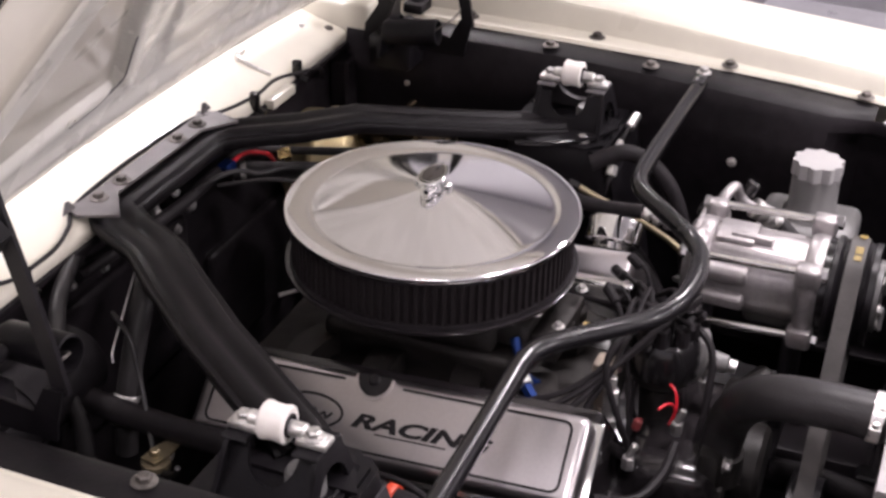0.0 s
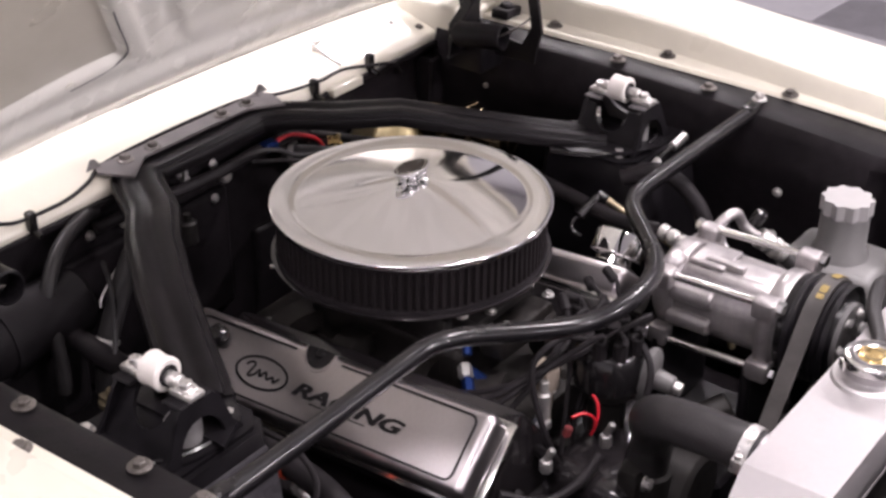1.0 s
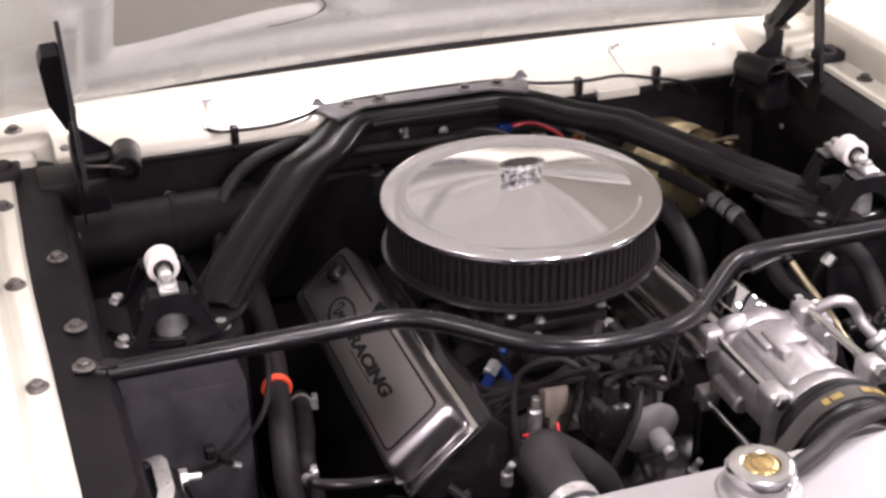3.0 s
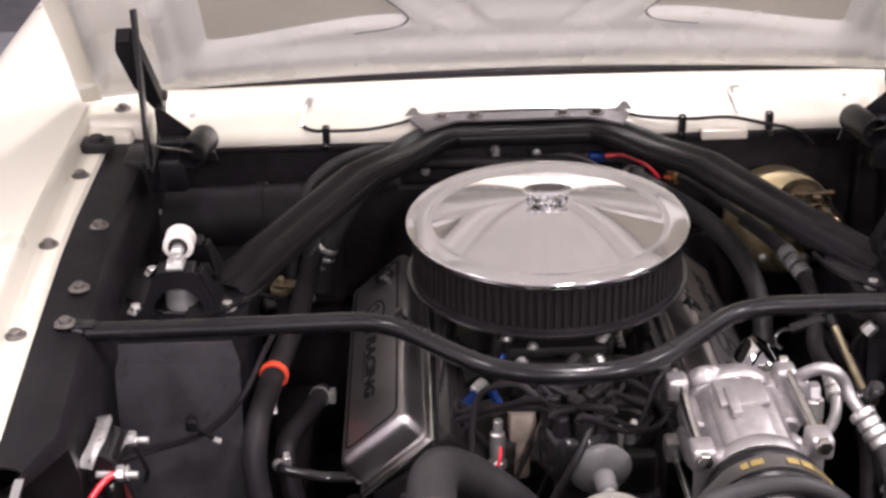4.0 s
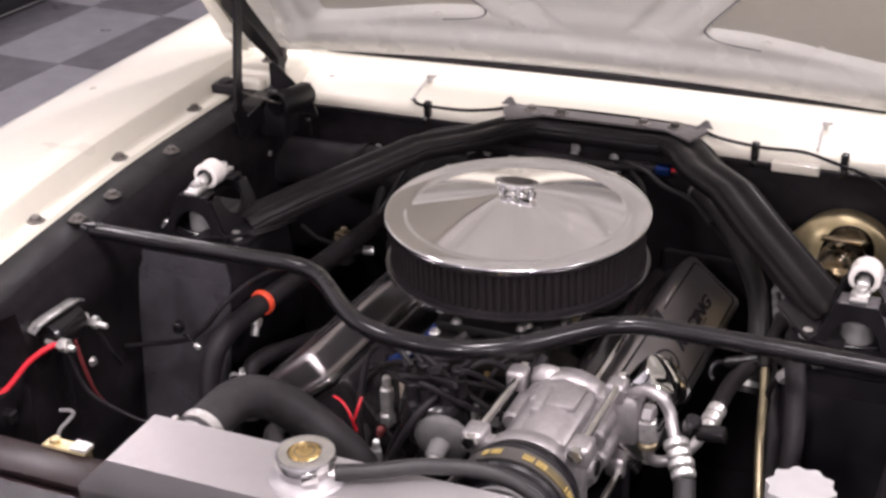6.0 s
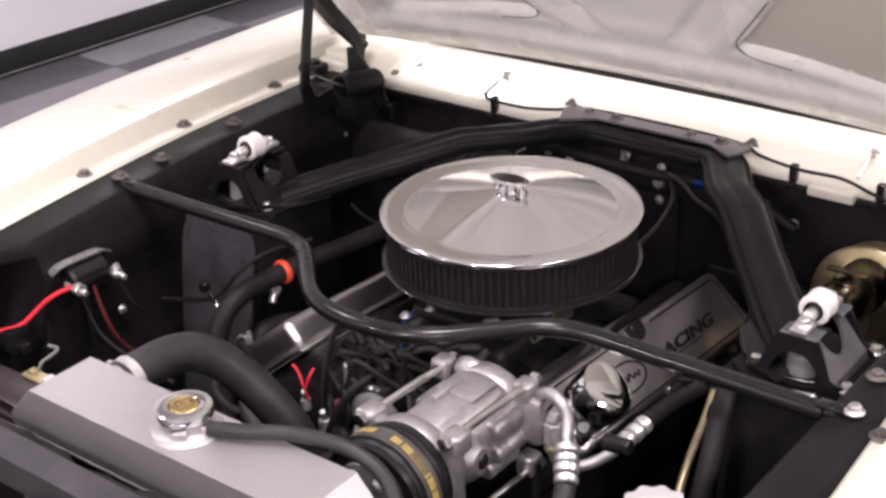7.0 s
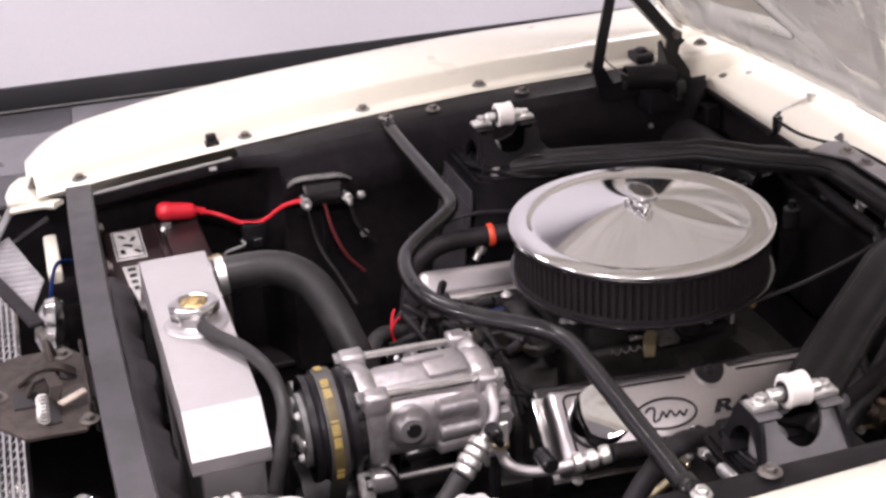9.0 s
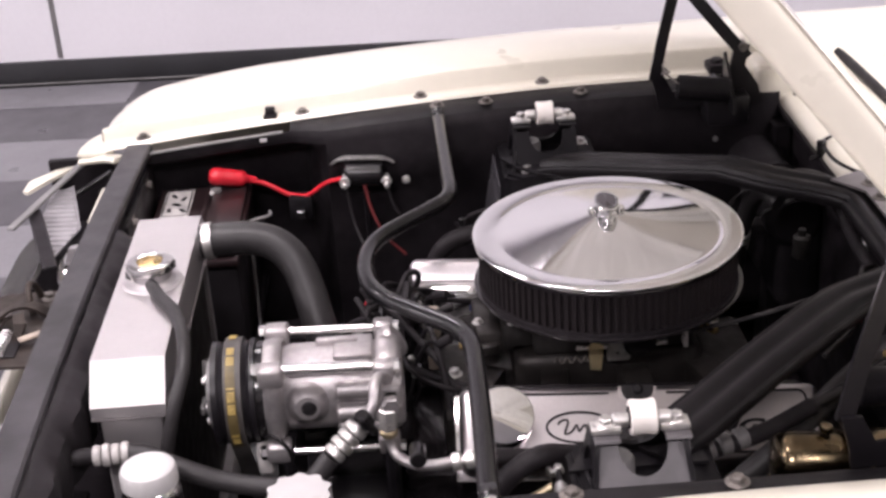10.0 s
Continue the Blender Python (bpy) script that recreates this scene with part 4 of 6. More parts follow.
bar = thing("cross_bar", (0, -0.17, 0.89), "glossy black bent tube brace across the engine bay", "brace")
bar_pts = [(-0.545, -0.169, 0.893), (-0.40, -0.167, 0.892), (-0.28, -0.165, 0.892), (-0.235, -0.165, 0.892), (-0.205, -0.172, 0.891), (-0.175, -0.193, 0.891), (-0.120, -0.246, 0.890), (-0.085, -0.272, 0.890), (-0.045, -0.286, 0.890), (0.005, -0.290, 0.890),
           (0.055, -0.283, 0.890), (0.095, -0.264, 0.890), (0.130, -0.234, 0.890), (0.180, -0.186, 0.891), (0.210, -0.168, 0.891), (0.240, -0.162, 0.892), (0.285, -0.161, 0.892), (0.42, -0.162, 0.892), (0.545, -0.165, 0.893)]
part("tube", tube(bar_pts, 0.0115, 20, 5), BLACK_TUBE, bar, "glossy black bent tube", 60)
for s in (-1, 1):
    y = -0.169 if s < 0 else -0.165
    part("end_lug", join(box(s * 0.558 - 0.022, s * 0.558 + 0.024, y - 0.009, y + 0.009, 0.9015, 0.9050, 0.0015, 2), rod((s * 0.545, y, 0.893), (s * 0.562, y, 0.8985), 0.0115, 16, 0.004)), BLACK_TUBE, bar, "flattened bolted end of the bar")
    piece("bolt", ZINC_BOLT if s > 0 else FLANGE_BOLT, bar, pose(s * 0.568 + (0.009 if s > 0 else 0), y, 0.905, 0, 0, 10))

# ---------------------------------------------------------------- engine
engine = thing("engine", (0, 0, 0.44), "black painted vee engine with aluminium intake manifold", "engine")
part("block", join(box(-0.16, 0.16, -0.26, 0.26, 0.44, 0.66, 0.02, 2), box(-0.11, 0.11, -0.36, -0.24, 0.42, 0.70, 0.03, 3)), BLACK_GLOSS, engine, "black engine block")
# aluminium casting whose shade is put into its near-black colour
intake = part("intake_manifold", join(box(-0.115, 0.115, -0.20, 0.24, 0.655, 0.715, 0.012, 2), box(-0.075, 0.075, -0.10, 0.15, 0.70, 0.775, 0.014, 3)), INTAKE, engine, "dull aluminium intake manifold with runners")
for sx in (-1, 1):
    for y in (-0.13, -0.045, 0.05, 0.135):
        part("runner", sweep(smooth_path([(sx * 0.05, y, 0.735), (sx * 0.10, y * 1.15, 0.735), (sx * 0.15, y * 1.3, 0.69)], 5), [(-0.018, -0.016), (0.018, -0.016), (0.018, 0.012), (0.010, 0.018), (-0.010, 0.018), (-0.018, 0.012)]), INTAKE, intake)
for x, y in ((-0.10, -0.17), (0.10, -0.17), (-0.10, 0.20), (0.10, 0.20), (0.0, -0.18)):
    piece("bolt", ZINC_BOLT, intake, pose(x, y, 0.714))
for s in (-1, 1):
    yc = -0.008 if s < 0 else 0.044
    hx, hy = Vector((0, s, -0.066 * s)), Vector((-s * 0.77, 0, 0.64))
    m = plane_m((s * 0.225, yc, 0.7605 - 0.066 * yc), hx, hy)
    part("cylinder_head", box(-0.225, 0.225, -0.055, 0.075, -0.20, -0.053, 0.01, 2, m), BLACK_GLOSS, engine, "black cylinder head")
    cover = thing("valve_cover", m @ Vector((0, 0, -0.075)), "satin aluminium valve cover with black raised lettering", "valve cover", "valve covers")
    back = 0.018 if s < 0 else 0.0
    hull = box(-0.226 - back, 0.226, -0.053, 0.051, -0.044, 0.0, 0.012, 5, m)
    part("shell", hull, ALU_COVER, cover, "satin polished cast shell")
    part("gasket_flange", box(-0.231 - back, 0.231, -0.058, 0.056, -0.052, -0.044, 0.003, 2, m), CHROME_ROUGH, cover)
    nx = -0.030 if s < 0 else -0.004
    # hollow round the hold-down bolt, upper edge: half-round black plate for its shade
    cup = [(0.021 * math.cos(a), 0.025 * math.sin(a)) for a in [math.pi + math.pi * k / 12 for k in range(13)]]
    part("bolt_hollow", slab([(nx + a, 0.0495 + b) for a, b in cup], 0.0012, m @ pose(0, 0, 0.0002)), BLACK_SATIN, cover, "half-round black plate for the shade in the hold-down bolt's hollow")
    part("hollow_lip", ring_lines([(nx + a * 1.08, 0.048 + b * 1.08) for a, b in cup], 0.0026, 0.0016, m), ALU_COVER, cover)
    part("hold_down", join(rod(m @ Vector((nx, 0.044, -0.02)), m @ Vector((nx, 0.044, 0.004)), 0.007, 12, 0.002)), BLACK_SATIN, cover)
    # black border line with rounded corners, broken at the hollow
    X, Y, R = 0.207, 0.0395, 0.010
    arc = lambda cx, cy, a0: [(cx + R * math.cos(a0 + math.pi / 2 * k / 5), cy + R * math.sin(a0 + math.pi / 2 * k / 5)) for k in range(6)]
    run = [(nx - 0.036, Y)] + [(-X - back + R, Y)] + arc(-X - back + R, Y - R, math.pi / 2)[1:] + arc(-X - back + R, -Y + R, math.pi)[0:] + arc(X - R, -Y + R, 1.5 * math.pi) + arc(X - R, Y - R, 0) + [(nx + 0.036, Y)]
    part("border_line", ring_lines(run, 0.0030, 0.0009, m), BLACK_SATIN, cover, "black inlaid border line")
    slide = 0.019 if s > 0 else -0.009
    ox, oy = -0.098 + (slide if s > 0 else 0.0), -0.004
    oval = [(ox + 0.041 * math.cos(a), oy + 0.0195 * math.sin(a)) for a in [2 * math.pi * k / 40 for k in range(41)]]
    part("oval_badge", join(ring_lines(oval, 0.0032, 0.0009, m), ring_lines([(p.x, p.y) for p in smooth_path([(ox - 0.027, oy + 0.004, 0), (ox - 0.022, oy + 0.009, 0), (ox - 0.014, oy + 0.008, 0), (ox - 0.019, oy - 0.008, 0), (ox - 0.010, oy - 0.005, 0), (ox - 0.004, oy + 0.003, 0), (ox - 0.001, oy - 0.005, 0), (ox + 0.006, oy + 0.003, 0), (ox + 0.011, oy - 0.005, 0), (ox + 0.019, oy + 0.000, 0), (ox + 0.022, oy - 0.006, 0), (ox + 0.029, oy + 0.001, 0)], 4)], 0.0030, 0.0009, m)), BLACK_SATIN, cover, "black oval badge with a scroll")
    font = bpy.data.curves.new("lettering", "FONT")
    font.body, font.size, font.shear, font.extrude, font.offset = "RACING", 0.0225, 0.30, 0.0005, 0.0009
    tmp = bpy.data.objects.new("lettering", font)
    scene.collection.objects.link(tmp)
    bpy.context.view_layer.update()
    me = bpy.data.meshes.new_from_object(tmp.evaluated_get(bpy.context.evaluated_depsgraph_get()))
    bm = bmesh.new()
    bm.from_mesh(me)
    bpy.data.objects.remove(tmp)
    bpy.data.meshes.remove(me)
    wide = max(v.co.x for v in bm.verts)
    bm.transform(m @ pose(-0.036 + slide, -0.013, 0.0006) @ Matrix.Diagonal((0.170 / wide, 1.0, 1, 1)))
    part("lettering", bm, BLACK_SATIN, cover, "black raised word RACING", 0)
    part("underline", ring_lines([(-0.004 + slide, -0.0175), (0.082 + slide, -0.0175)], 0.0016, 0.0009, m), BLACK_SATIN, cover)
    for X2 in (-0.20, 0.20):
        piece("cover_bolt", SMALL_BOLT, cover, m @ pose(X2, -0.0555, -0.044))
    if s > 0:
        # chrome push-in oil cap near the front of the driver's side cover
        mc = m @ pose(-0.176, -0.002, 0.0)
        cap = solo("oil_filler_cap", lathe([(0, 0.0008), (0.031, 0.0008), (0.031, 0.006), (0.026, 0.008), (0.026, 0.014), (0.035, 0.016), (0.037, 0.018), (0.037, 0.046), (0.0355, 0.049), (0.030, 0.0505), (0.0, 0.051)], 44, mc), CHROME, "round chrome oil filler cap on the valve cover", "oil cap", smooth=30)
        part("grommet", lathe([(0.027, 0.0003), (0.034, 0.0003), (0.034, 0.004), (0.027, 0.0055)], 32, mc, closed=True), RUBBER, cap, "black rubber grommet")
    else:
        solo("breather_stub", join(lathe([(0, 0.0006), (0.014, 0.0006), (0.014, 0.010), (0.010, 0.014), (0.0, 0.015)], 20, m @ pose(-0.185, 0.02, 0))), BLACK_PLASTIC, "small black breather stub on the valve cover", "breather")
carb = thing("carburettor", (0, 0.03, 0.775), "dark alloy carburettor under the air cleaner", "carburettor")
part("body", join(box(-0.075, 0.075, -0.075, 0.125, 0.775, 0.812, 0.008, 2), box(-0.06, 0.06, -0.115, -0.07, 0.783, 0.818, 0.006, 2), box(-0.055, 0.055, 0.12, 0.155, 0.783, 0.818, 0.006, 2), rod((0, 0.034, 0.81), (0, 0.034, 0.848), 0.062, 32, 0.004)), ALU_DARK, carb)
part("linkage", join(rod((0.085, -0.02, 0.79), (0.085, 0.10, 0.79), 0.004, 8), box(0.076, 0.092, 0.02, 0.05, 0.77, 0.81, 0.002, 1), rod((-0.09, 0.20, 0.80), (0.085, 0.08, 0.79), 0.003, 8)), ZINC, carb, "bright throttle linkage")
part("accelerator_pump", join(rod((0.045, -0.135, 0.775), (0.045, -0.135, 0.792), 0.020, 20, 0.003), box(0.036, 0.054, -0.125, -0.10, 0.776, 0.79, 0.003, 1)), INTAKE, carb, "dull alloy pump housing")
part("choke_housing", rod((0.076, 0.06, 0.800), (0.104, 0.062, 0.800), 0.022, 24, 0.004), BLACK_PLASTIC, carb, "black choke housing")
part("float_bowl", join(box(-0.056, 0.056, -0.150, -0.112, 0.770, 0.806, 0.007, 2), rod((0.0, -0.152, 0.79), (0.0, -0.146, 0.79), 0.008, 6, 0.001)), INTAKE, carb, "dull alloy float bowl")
part("return_spring", sweep([Vector((0.088 + 0.004 * math.cos(k * 0.8), -0.05 + 0.0016 * k, 0.775 + 0.004 * math.sin(k * 0.8))) for k in range(46)], circle(0.0011, 6)), BOLT_DARK, carb, "dull steel return spring")
part("throttle_lever", slab([(-0.008, -0.02), (0.006, -0.022), (0.010, 0.012), (0.0, 0.026), (-0.010, 0.014)], 0.003, plane_m((0.092, 0.005, 0.782), (0, 1, 0), (0, 0, 1)), 0.0006), GOLD_ZINC, carb, "gold plated throttle lever")
for p, q in (((0.06, 0.145, 0.80), (0.085, 0.165, 0.80)), ((0.03, -0.155, 0.778), (0.034, -0.172, 0.776))):
    part("vacuum_port", rod(p, q, 0.005, 10, 0.001), BRASS, carb, "small brass vacuum port")
for x, y in ((-0.06, -0.09), (0.06, -0.09), (0.055, -0.10), (-0.03, -0.112), (0.046, -0.146), (-0.046, -0.146), (0.066, 0.118), (-0.066, 0.118)):
    piece("screw", SMALL_BOLT, carb, pose(x, y, 0.818))

# ---------------------------------------------------------------- air cleaner
cleaner = thing("air_cleaner", (0, 0.034, 0.842), "round air cleaner with a chrome lid and black pleated filter", "air cleaner")
ac = pose(0, 0.034, 0)
part("lid", lathe([(0, 0.9452), (0.012, 0.9452), (0.017, 0.9448), (0.022, 0.94398), (0.024, 0.94357), (0.050, 0.93824), (0.080, 0.93209), (0.110, 0.92594), (0.134, 0.92102), (0.137, 0.92041), (0.1415, 0.91945), (0.1448, 0.9187), (0.1470, 0.9185), (0.1492, 0.9189), (0.1515, 0.9198), (0.1545, 0.9203), (0.1640, 0.9208), (0.1740, 0.9210), (0.1775, 0.92055), (0.1787, 0.9197), (0.1791, 0.9182), (0.1788, 0.9140), (0.1775, 0.9132)], 160, ac), LID, cleaner, "mirror chrome lid with a stamped ring", 60)
pleats = bmesh.new()
N = 104
ring = []
for k in range(N):
    for da, rr in ((0.0, 0.1680), (0.30, 0.1680), (0.46, 0.1720), (0.86, 0.1720)):
        a = 2 * math.pi * (k + da) / N
        ring.append((rr * math.cos(a), rr * math.sin(a)))
lo = [pleats.verts.new((x, y + 0.034, 0.852)) for x, y in ring]
hi = [pleats.verts.new((x, y + 0.034, 0.9130)) for x, y in ring]
for k in range(len(ring)):
    j = (k + 1) % len(ring)
    pleats.faces.new((lo[k], lo[j], hi[j], hi[k]))
part("filter_element", pleats, FILTER, cleaner, "black pleated gauze filter ring", 20)
part("filter_edge", join(lathe([(0.160, 0.9075), (0.1735, 0.9075), (0.1740, 0.9100), (0.1735, 0.9130), (0.160, 0.9130)], 96, ac, closed=True), lathe([(0.160, 0.8500), (0.1735, 0.8500), (0.1742, 0.8530), (0.1735, 0.8560), (0.160, 0.8560)], 96, ac, closed=True)), RUBBER, cleaner, "black rubber sealing rims")
part("base_pan", lathe([(0.0, 0.846), (0.10, 0.846), (0.165, 0.8485), (0.176, 0.8510), (0.1795, 0.8500), (0.1790, 0.8470), (0.165, 0.8430), (0.11, 0.8405), (0.068, 0.842), (0.0, 0.842)], 96, ac), BLACK_GLOSS, cleaner, "black base pan")
oval = ac @ Matrix.Diagonal((1.0, 0.52, 1.0, 1.0))
nut = part("wing_nut", join(lathe([(0.0, 0.9440), (0.0150, 0.9440), (0.0155, 0.9462), (0.0120, 0.9480), (0.0105, 0.9500), (0.0110, 0.9560), (0.0, 0.9560)], 32, ac),
    lathe([(0.0, 0.9552), (0.0240, 0.9556), (0.0300, 0.9570), (0.0318, 0.9590), (0.0316, 0.9606), (0.0298, 0.9612), (0.0, 0.9606)], 48, oval)), CHROME, cleaner, "chrome centre nut with an oval head", 40)
part("oval_inlay", lathe([(0.0, 0.9615), (0.0282, 0.9615), (0.0288, 0.9611), (0.0, 0.9608)], 48, oval), MIRROR_DARK, nut, "oval inlay with a dark reflection in its colour")
part("inlay_ring", lathe([(0.0240, 0.9614), (0.0254, 0.9614), (0.0254, 0.9619), (0.0240, 0.9619)], 48, oval, closed=True), CHROME, nut, "bright raised oval line")
for dx, dy in ((-0.021, 0.0), (0.021, 0.0), (0.0, -0.018), (0.0, 0.018)):
    part("nut_lobe", lathe([(0, 0), (0.0055, 0), (0.0070, 0.003), (0.0062, 0.0075), (0.003, 0.010), (0, 0.0105)], 16, pose(dx, 0.034 + dy, 0.9428)), CHROME, nut, "chrome thumb lobe")

# ---------------------------------------------------------------- distributor, leads, fuel fittings
dist = thing("distributor", (0.006, -0.262, 0.70), "glossy black distributor with spark plug leads", "distributor")
dm = pose(0.006, -0.262, 0)
part("housing", lathe([(0, 0.68), (0.022, 0.68), (0.024, 0.74), (0.036, 0.75), (0.038, 0.765), (0, 0.765)], 28, dm), ALU_DARK, dist)
part("cap", lathe([(0, 0.764), (0.045, 0.764), (0.046, 0.785), (0.041, 0.806), (0.036, 0.812), (0, 0.815)], 32, dm), BLACK_PLASTIC, dist, "glossy black cap")
lead_ends = ((-0.24, -0.19, 0.715), (-0.27, -0.08, 0.705), (-0.27, 0.05, 0.70), (-0.25, 0.17, 0.70), (0.24, -0.14, 0.715), (0.27, -0.03, 0.705), (0.27, 0.10, 0.70), (0.25, 0.22, 0.70))
for k in range(8):
    a = math.pi * (0.28 + 2 * k / 8)
    top = Vector((0.006 + 0.031 * math.cos(a), -0.262 + 0.031 * math.sin(a), 0.808))
    part("terminal", rod(top, top + Vector((0, 0, 0.026)), 0.009, 10, 0.002), RUBBER, dist)
    e = Vector(lead_ends[(k * 3) % 8])
    w = e.x * 0.45
    part("spark_lead", tube([top + Vector((0, 0, 0.02)), top + Vector((0.01 * math.cos(a), 0.01 * math.sin(a), 0.036)), (w * 0.7, -0.225 + 0.02 * math.sin(k * 2.1), 0.806 - 0.012 * (k % 3)), (w * 1.15, -0.20 + 0.25 * (e.y + 0.19), 0.755), (e.x * 0.62, e.y, 0.72), (e.x * 0.62, e.y + 0.01, 0.68)], 0.0038, 8, 6), RUBBER, dist, "black spark plug lead")
part("coil_terminal", rod((0.006, -0.262, 0.813), (0.006, -0.262, 0.842), 0.010, 10, 0.002), RUBBER, dist)
for k in range(4):
    x = -0.050 + 0.038 * k
    part("spark_lead", tube([(x + 0.052, -0.200 + 0.006 * (k % 3), 0.842 - 0.004 * k), (x + 0.040, -0.212, 0.826), (x + 0.022, -0.226 - 0.004 * (k % 2), 0.790), (x + 0.004, -0.236, 0.750), (x - 0.018, -0.246 + 0.008 * (k % 3), 0.700), (x - 0.03, -0.25, 0.66)], 0.0030, 8, 6), RUBBER, dist, "black spark plug lead")
    part("lead_boot", rod((x + 0.050, -0.202 + 0.006 * (k % 3), 0.838 - 0.004 * k), (x + 0.050 + (0.016, -0.006, 0.022, 0.004, 0.018, -0.012)[k], -0.184 + 0.006 * (k % 3), 0.838 - 0.004 * k + (0.010, 0.004, -0.004, 0.012, 0.002, 0.008)[k]), 0.0065, 10, 0.002), RUBBER, dist)
for dx in (0.05,):
    part("cap_clip", box(0.006 + dx - 0.003, 0.006 + dx + 0.003, -0.268, -0.256, 0.745, 0.800, 0.001, 1), ZINC, dist, "bright spring clip")
vac = thing("vacuum_canister", (0.030, -0.300, 0.757), "round grey vacuum canister fixed to the distributor", "vacuum canister")
vm = pose(0.030, -0.300, 0.772, 99, 0, 6)
part("diaphragm_can", lathe([(0, -0.010), (0.026, -0.009), (0.033, -0.005), (0.0350, 0.000), (0.0345, 0.003), (0.030, 0.007), (0.018, 0.012), (0, 0.0125)], 36, vm), GREY_METAL, vac, "grey pressed can with a crimped rim")
part("neck", lathe([(0, 0.012), (0.0125, 0.0122), (0.0125, 0.018), (0.0115, 0.034), (0.0085, 0.037), (0, 0.0372)], 24, vm), GREY_METAL, vac)
part("nipple", lathe([(0, 0.037), (0.0080, 0.0371), (0.0080, 0.046), (0, 0.046)], 14, vm), ZINC, vac, "bright hose nipple")
part("arm", box(0.02, 0.034, -0.296, -0.262, 0.757, 0.772, 0.002, 1), GREY_METAL, vac, "flat link arm")

fuel = thing("fuel_fittings", (-0.09, -0.10, 0.735), "blue anodised fuel line fittings with a steel nut", "fuel fitting")
part("upper_fitting", rod((-0.062, -0.098, 0.800), (-0.078, -0.112, 0.780), 0.0062, 12, 0.0015), BLUE, fuel)
part("lower_fitting", rod((-0.088, -0.116, 0.768), (-0.118, -0.146, 0.754), 0.0075, 6, 0.0015), BLUE, fuel)
part("side_fitting", rod((-0.083, -0.112, 0.765), (-0.070, -0.136, 0.746), 0.0066, 6, 0.0015), BLUE, fuel)
part("swivel_nut", rod((-0.102, -0.128, 0.766), (-0.088, -0.115, 0.772), 0.0092, 6, 0.002), ZINC, fuel, "bright steel swivel nut")
part("fuel_hose", tube([(-0.122, -0.150, 0.752), (-0.13, -0.19, 0.745), (-0.10, -0.25, 0.70), (-0.08, -0.30, 0.64)], 0.007, 10), RUBBER, fuel, "black fuel hose")
sensor = thing("coolant_sensors", (-0.085, -0.22, 0.70), "steel stud and tan plug on the intake", "sensor")
part("stud", join(rod((-0.080, -0.224, 0.715), (-0.079, -0.224, 0.790), 0.0055, 12, 0.001), rod((-0.080, -0.224, 0.738), (-0.0795, -0.224, 0.774), 0.0088, 14, 0.002), rod((-0.080, -0.224, 0.722), (-0.080, -0.224, 0.736), 0.011, 6, 0.002)), ZINC, sensor)
part("tan_plug", join(box(-0.066, -0.034, -0.220, -0.194, 0.752, 0.792, 0.006, 2), box(-0.058, -0.042, -0.216, -0.198, 0.725, 0.753, 0.004, 2), rod((-0.050, -0.207, 0.70), (-0.050, -0.207, 0.726), 0.009, 6)), DIST_TAN, sensor, "tan plastic plug")
part("red_lead", tube([(-0.120, -0.288, 0.790), (-0.107, -0.294, 0.790), (-0.096, -0.299, 0.783), (-0.090, -0.301, 0.772), (-0.086, -0.298, 0.755)], 0.0017, 8), RED, sensor, "red lead")
part("red_lead", tube([(-0.080, -0.290, 0.799), (-0.081, -0.297, 0.792), (-0.084, -0.301, 0.780), (-0.088, -0.301, 0.766), (-0.088, -0.296, 0.75)], 0.0017, 8), RED, sensor, "red lead")
part("red_cap", rod((-0.076, -0.255, 0.722), (-0.073, -0.258, 0.736), 0.0055, 12, 0.002), PINK_WIRE, sensor, "small faded red cap")

# ---------------------------------------------------------------- air-conditioning compressor, clutch and belt
comp = thing("compressor", (0.178, -0.335, 0.75), "cast aluminium air-conditioning compressor with a belt clutch", "compressor")
cm = pose(0.178, -0.335, 0.818, -90)
part("cylinder_block", join(lathe([(0, -0.066), (0.048, -0.066), (0.052, -0.060), (0.052, 0.062), (0.048, 0.066), (0, 0.066)], 40, cm),
     box(0.142, 0.216, -0.396, -0.276, 0.800, 0.866, 0.013, 3), rod((0.19, -0.364, 0.820), (0.2400, -0.364, 0.824), 0.027, 32, 0.012)), ALU_CAST, comp, "ribbed cast aluminium block", 45)
part("top_pad", join(box(0.150, 0.204, -0.330, -0.282, 0.8655, 0.8725, 0.003, 2), box(0.158, 0.170, -0.352, -0.300, 0.8665, 0.8765, 0.003, 2)), ALU_CAST, comp)
for a in (-0.75, -0.18, 0.38, 2.8, 3.5):
    part("cylinder_rib", rod((0.178 + 0.052 * math.cos(a), -0.33, 0.818 + 0.052 * math.sin(a)), (0.178 + 0.052 * math.cos(a), -0.272, 0.818 + 0.052 * math.sin(a)), 0.0125, 14, 0.003), ALU_CAST, comp)
part("front_head", join(lathe([(0, -0.010), (0.060, -0.010), (0.062, -0.006), (0.062, 0.010), (0.058, 0.014), (0, 0.014)], 40, pose(0.178, -0.408, 0.818, -90)),
     *[box(x - 0.013, x + 0.013, -0.419, -0.388, z - 0.014, z + 0.012, 0.005, 2) for x, z in ((0.117, 0.862), (0.235, 0.872), (0.117, 0.776), (0.238, 0.768))],
     box(0.110, 0.242, -0.416, -0.392, 0.780, 0.866, 0.010, 2)), ALU_CAST, comp, "cast front head", 45)
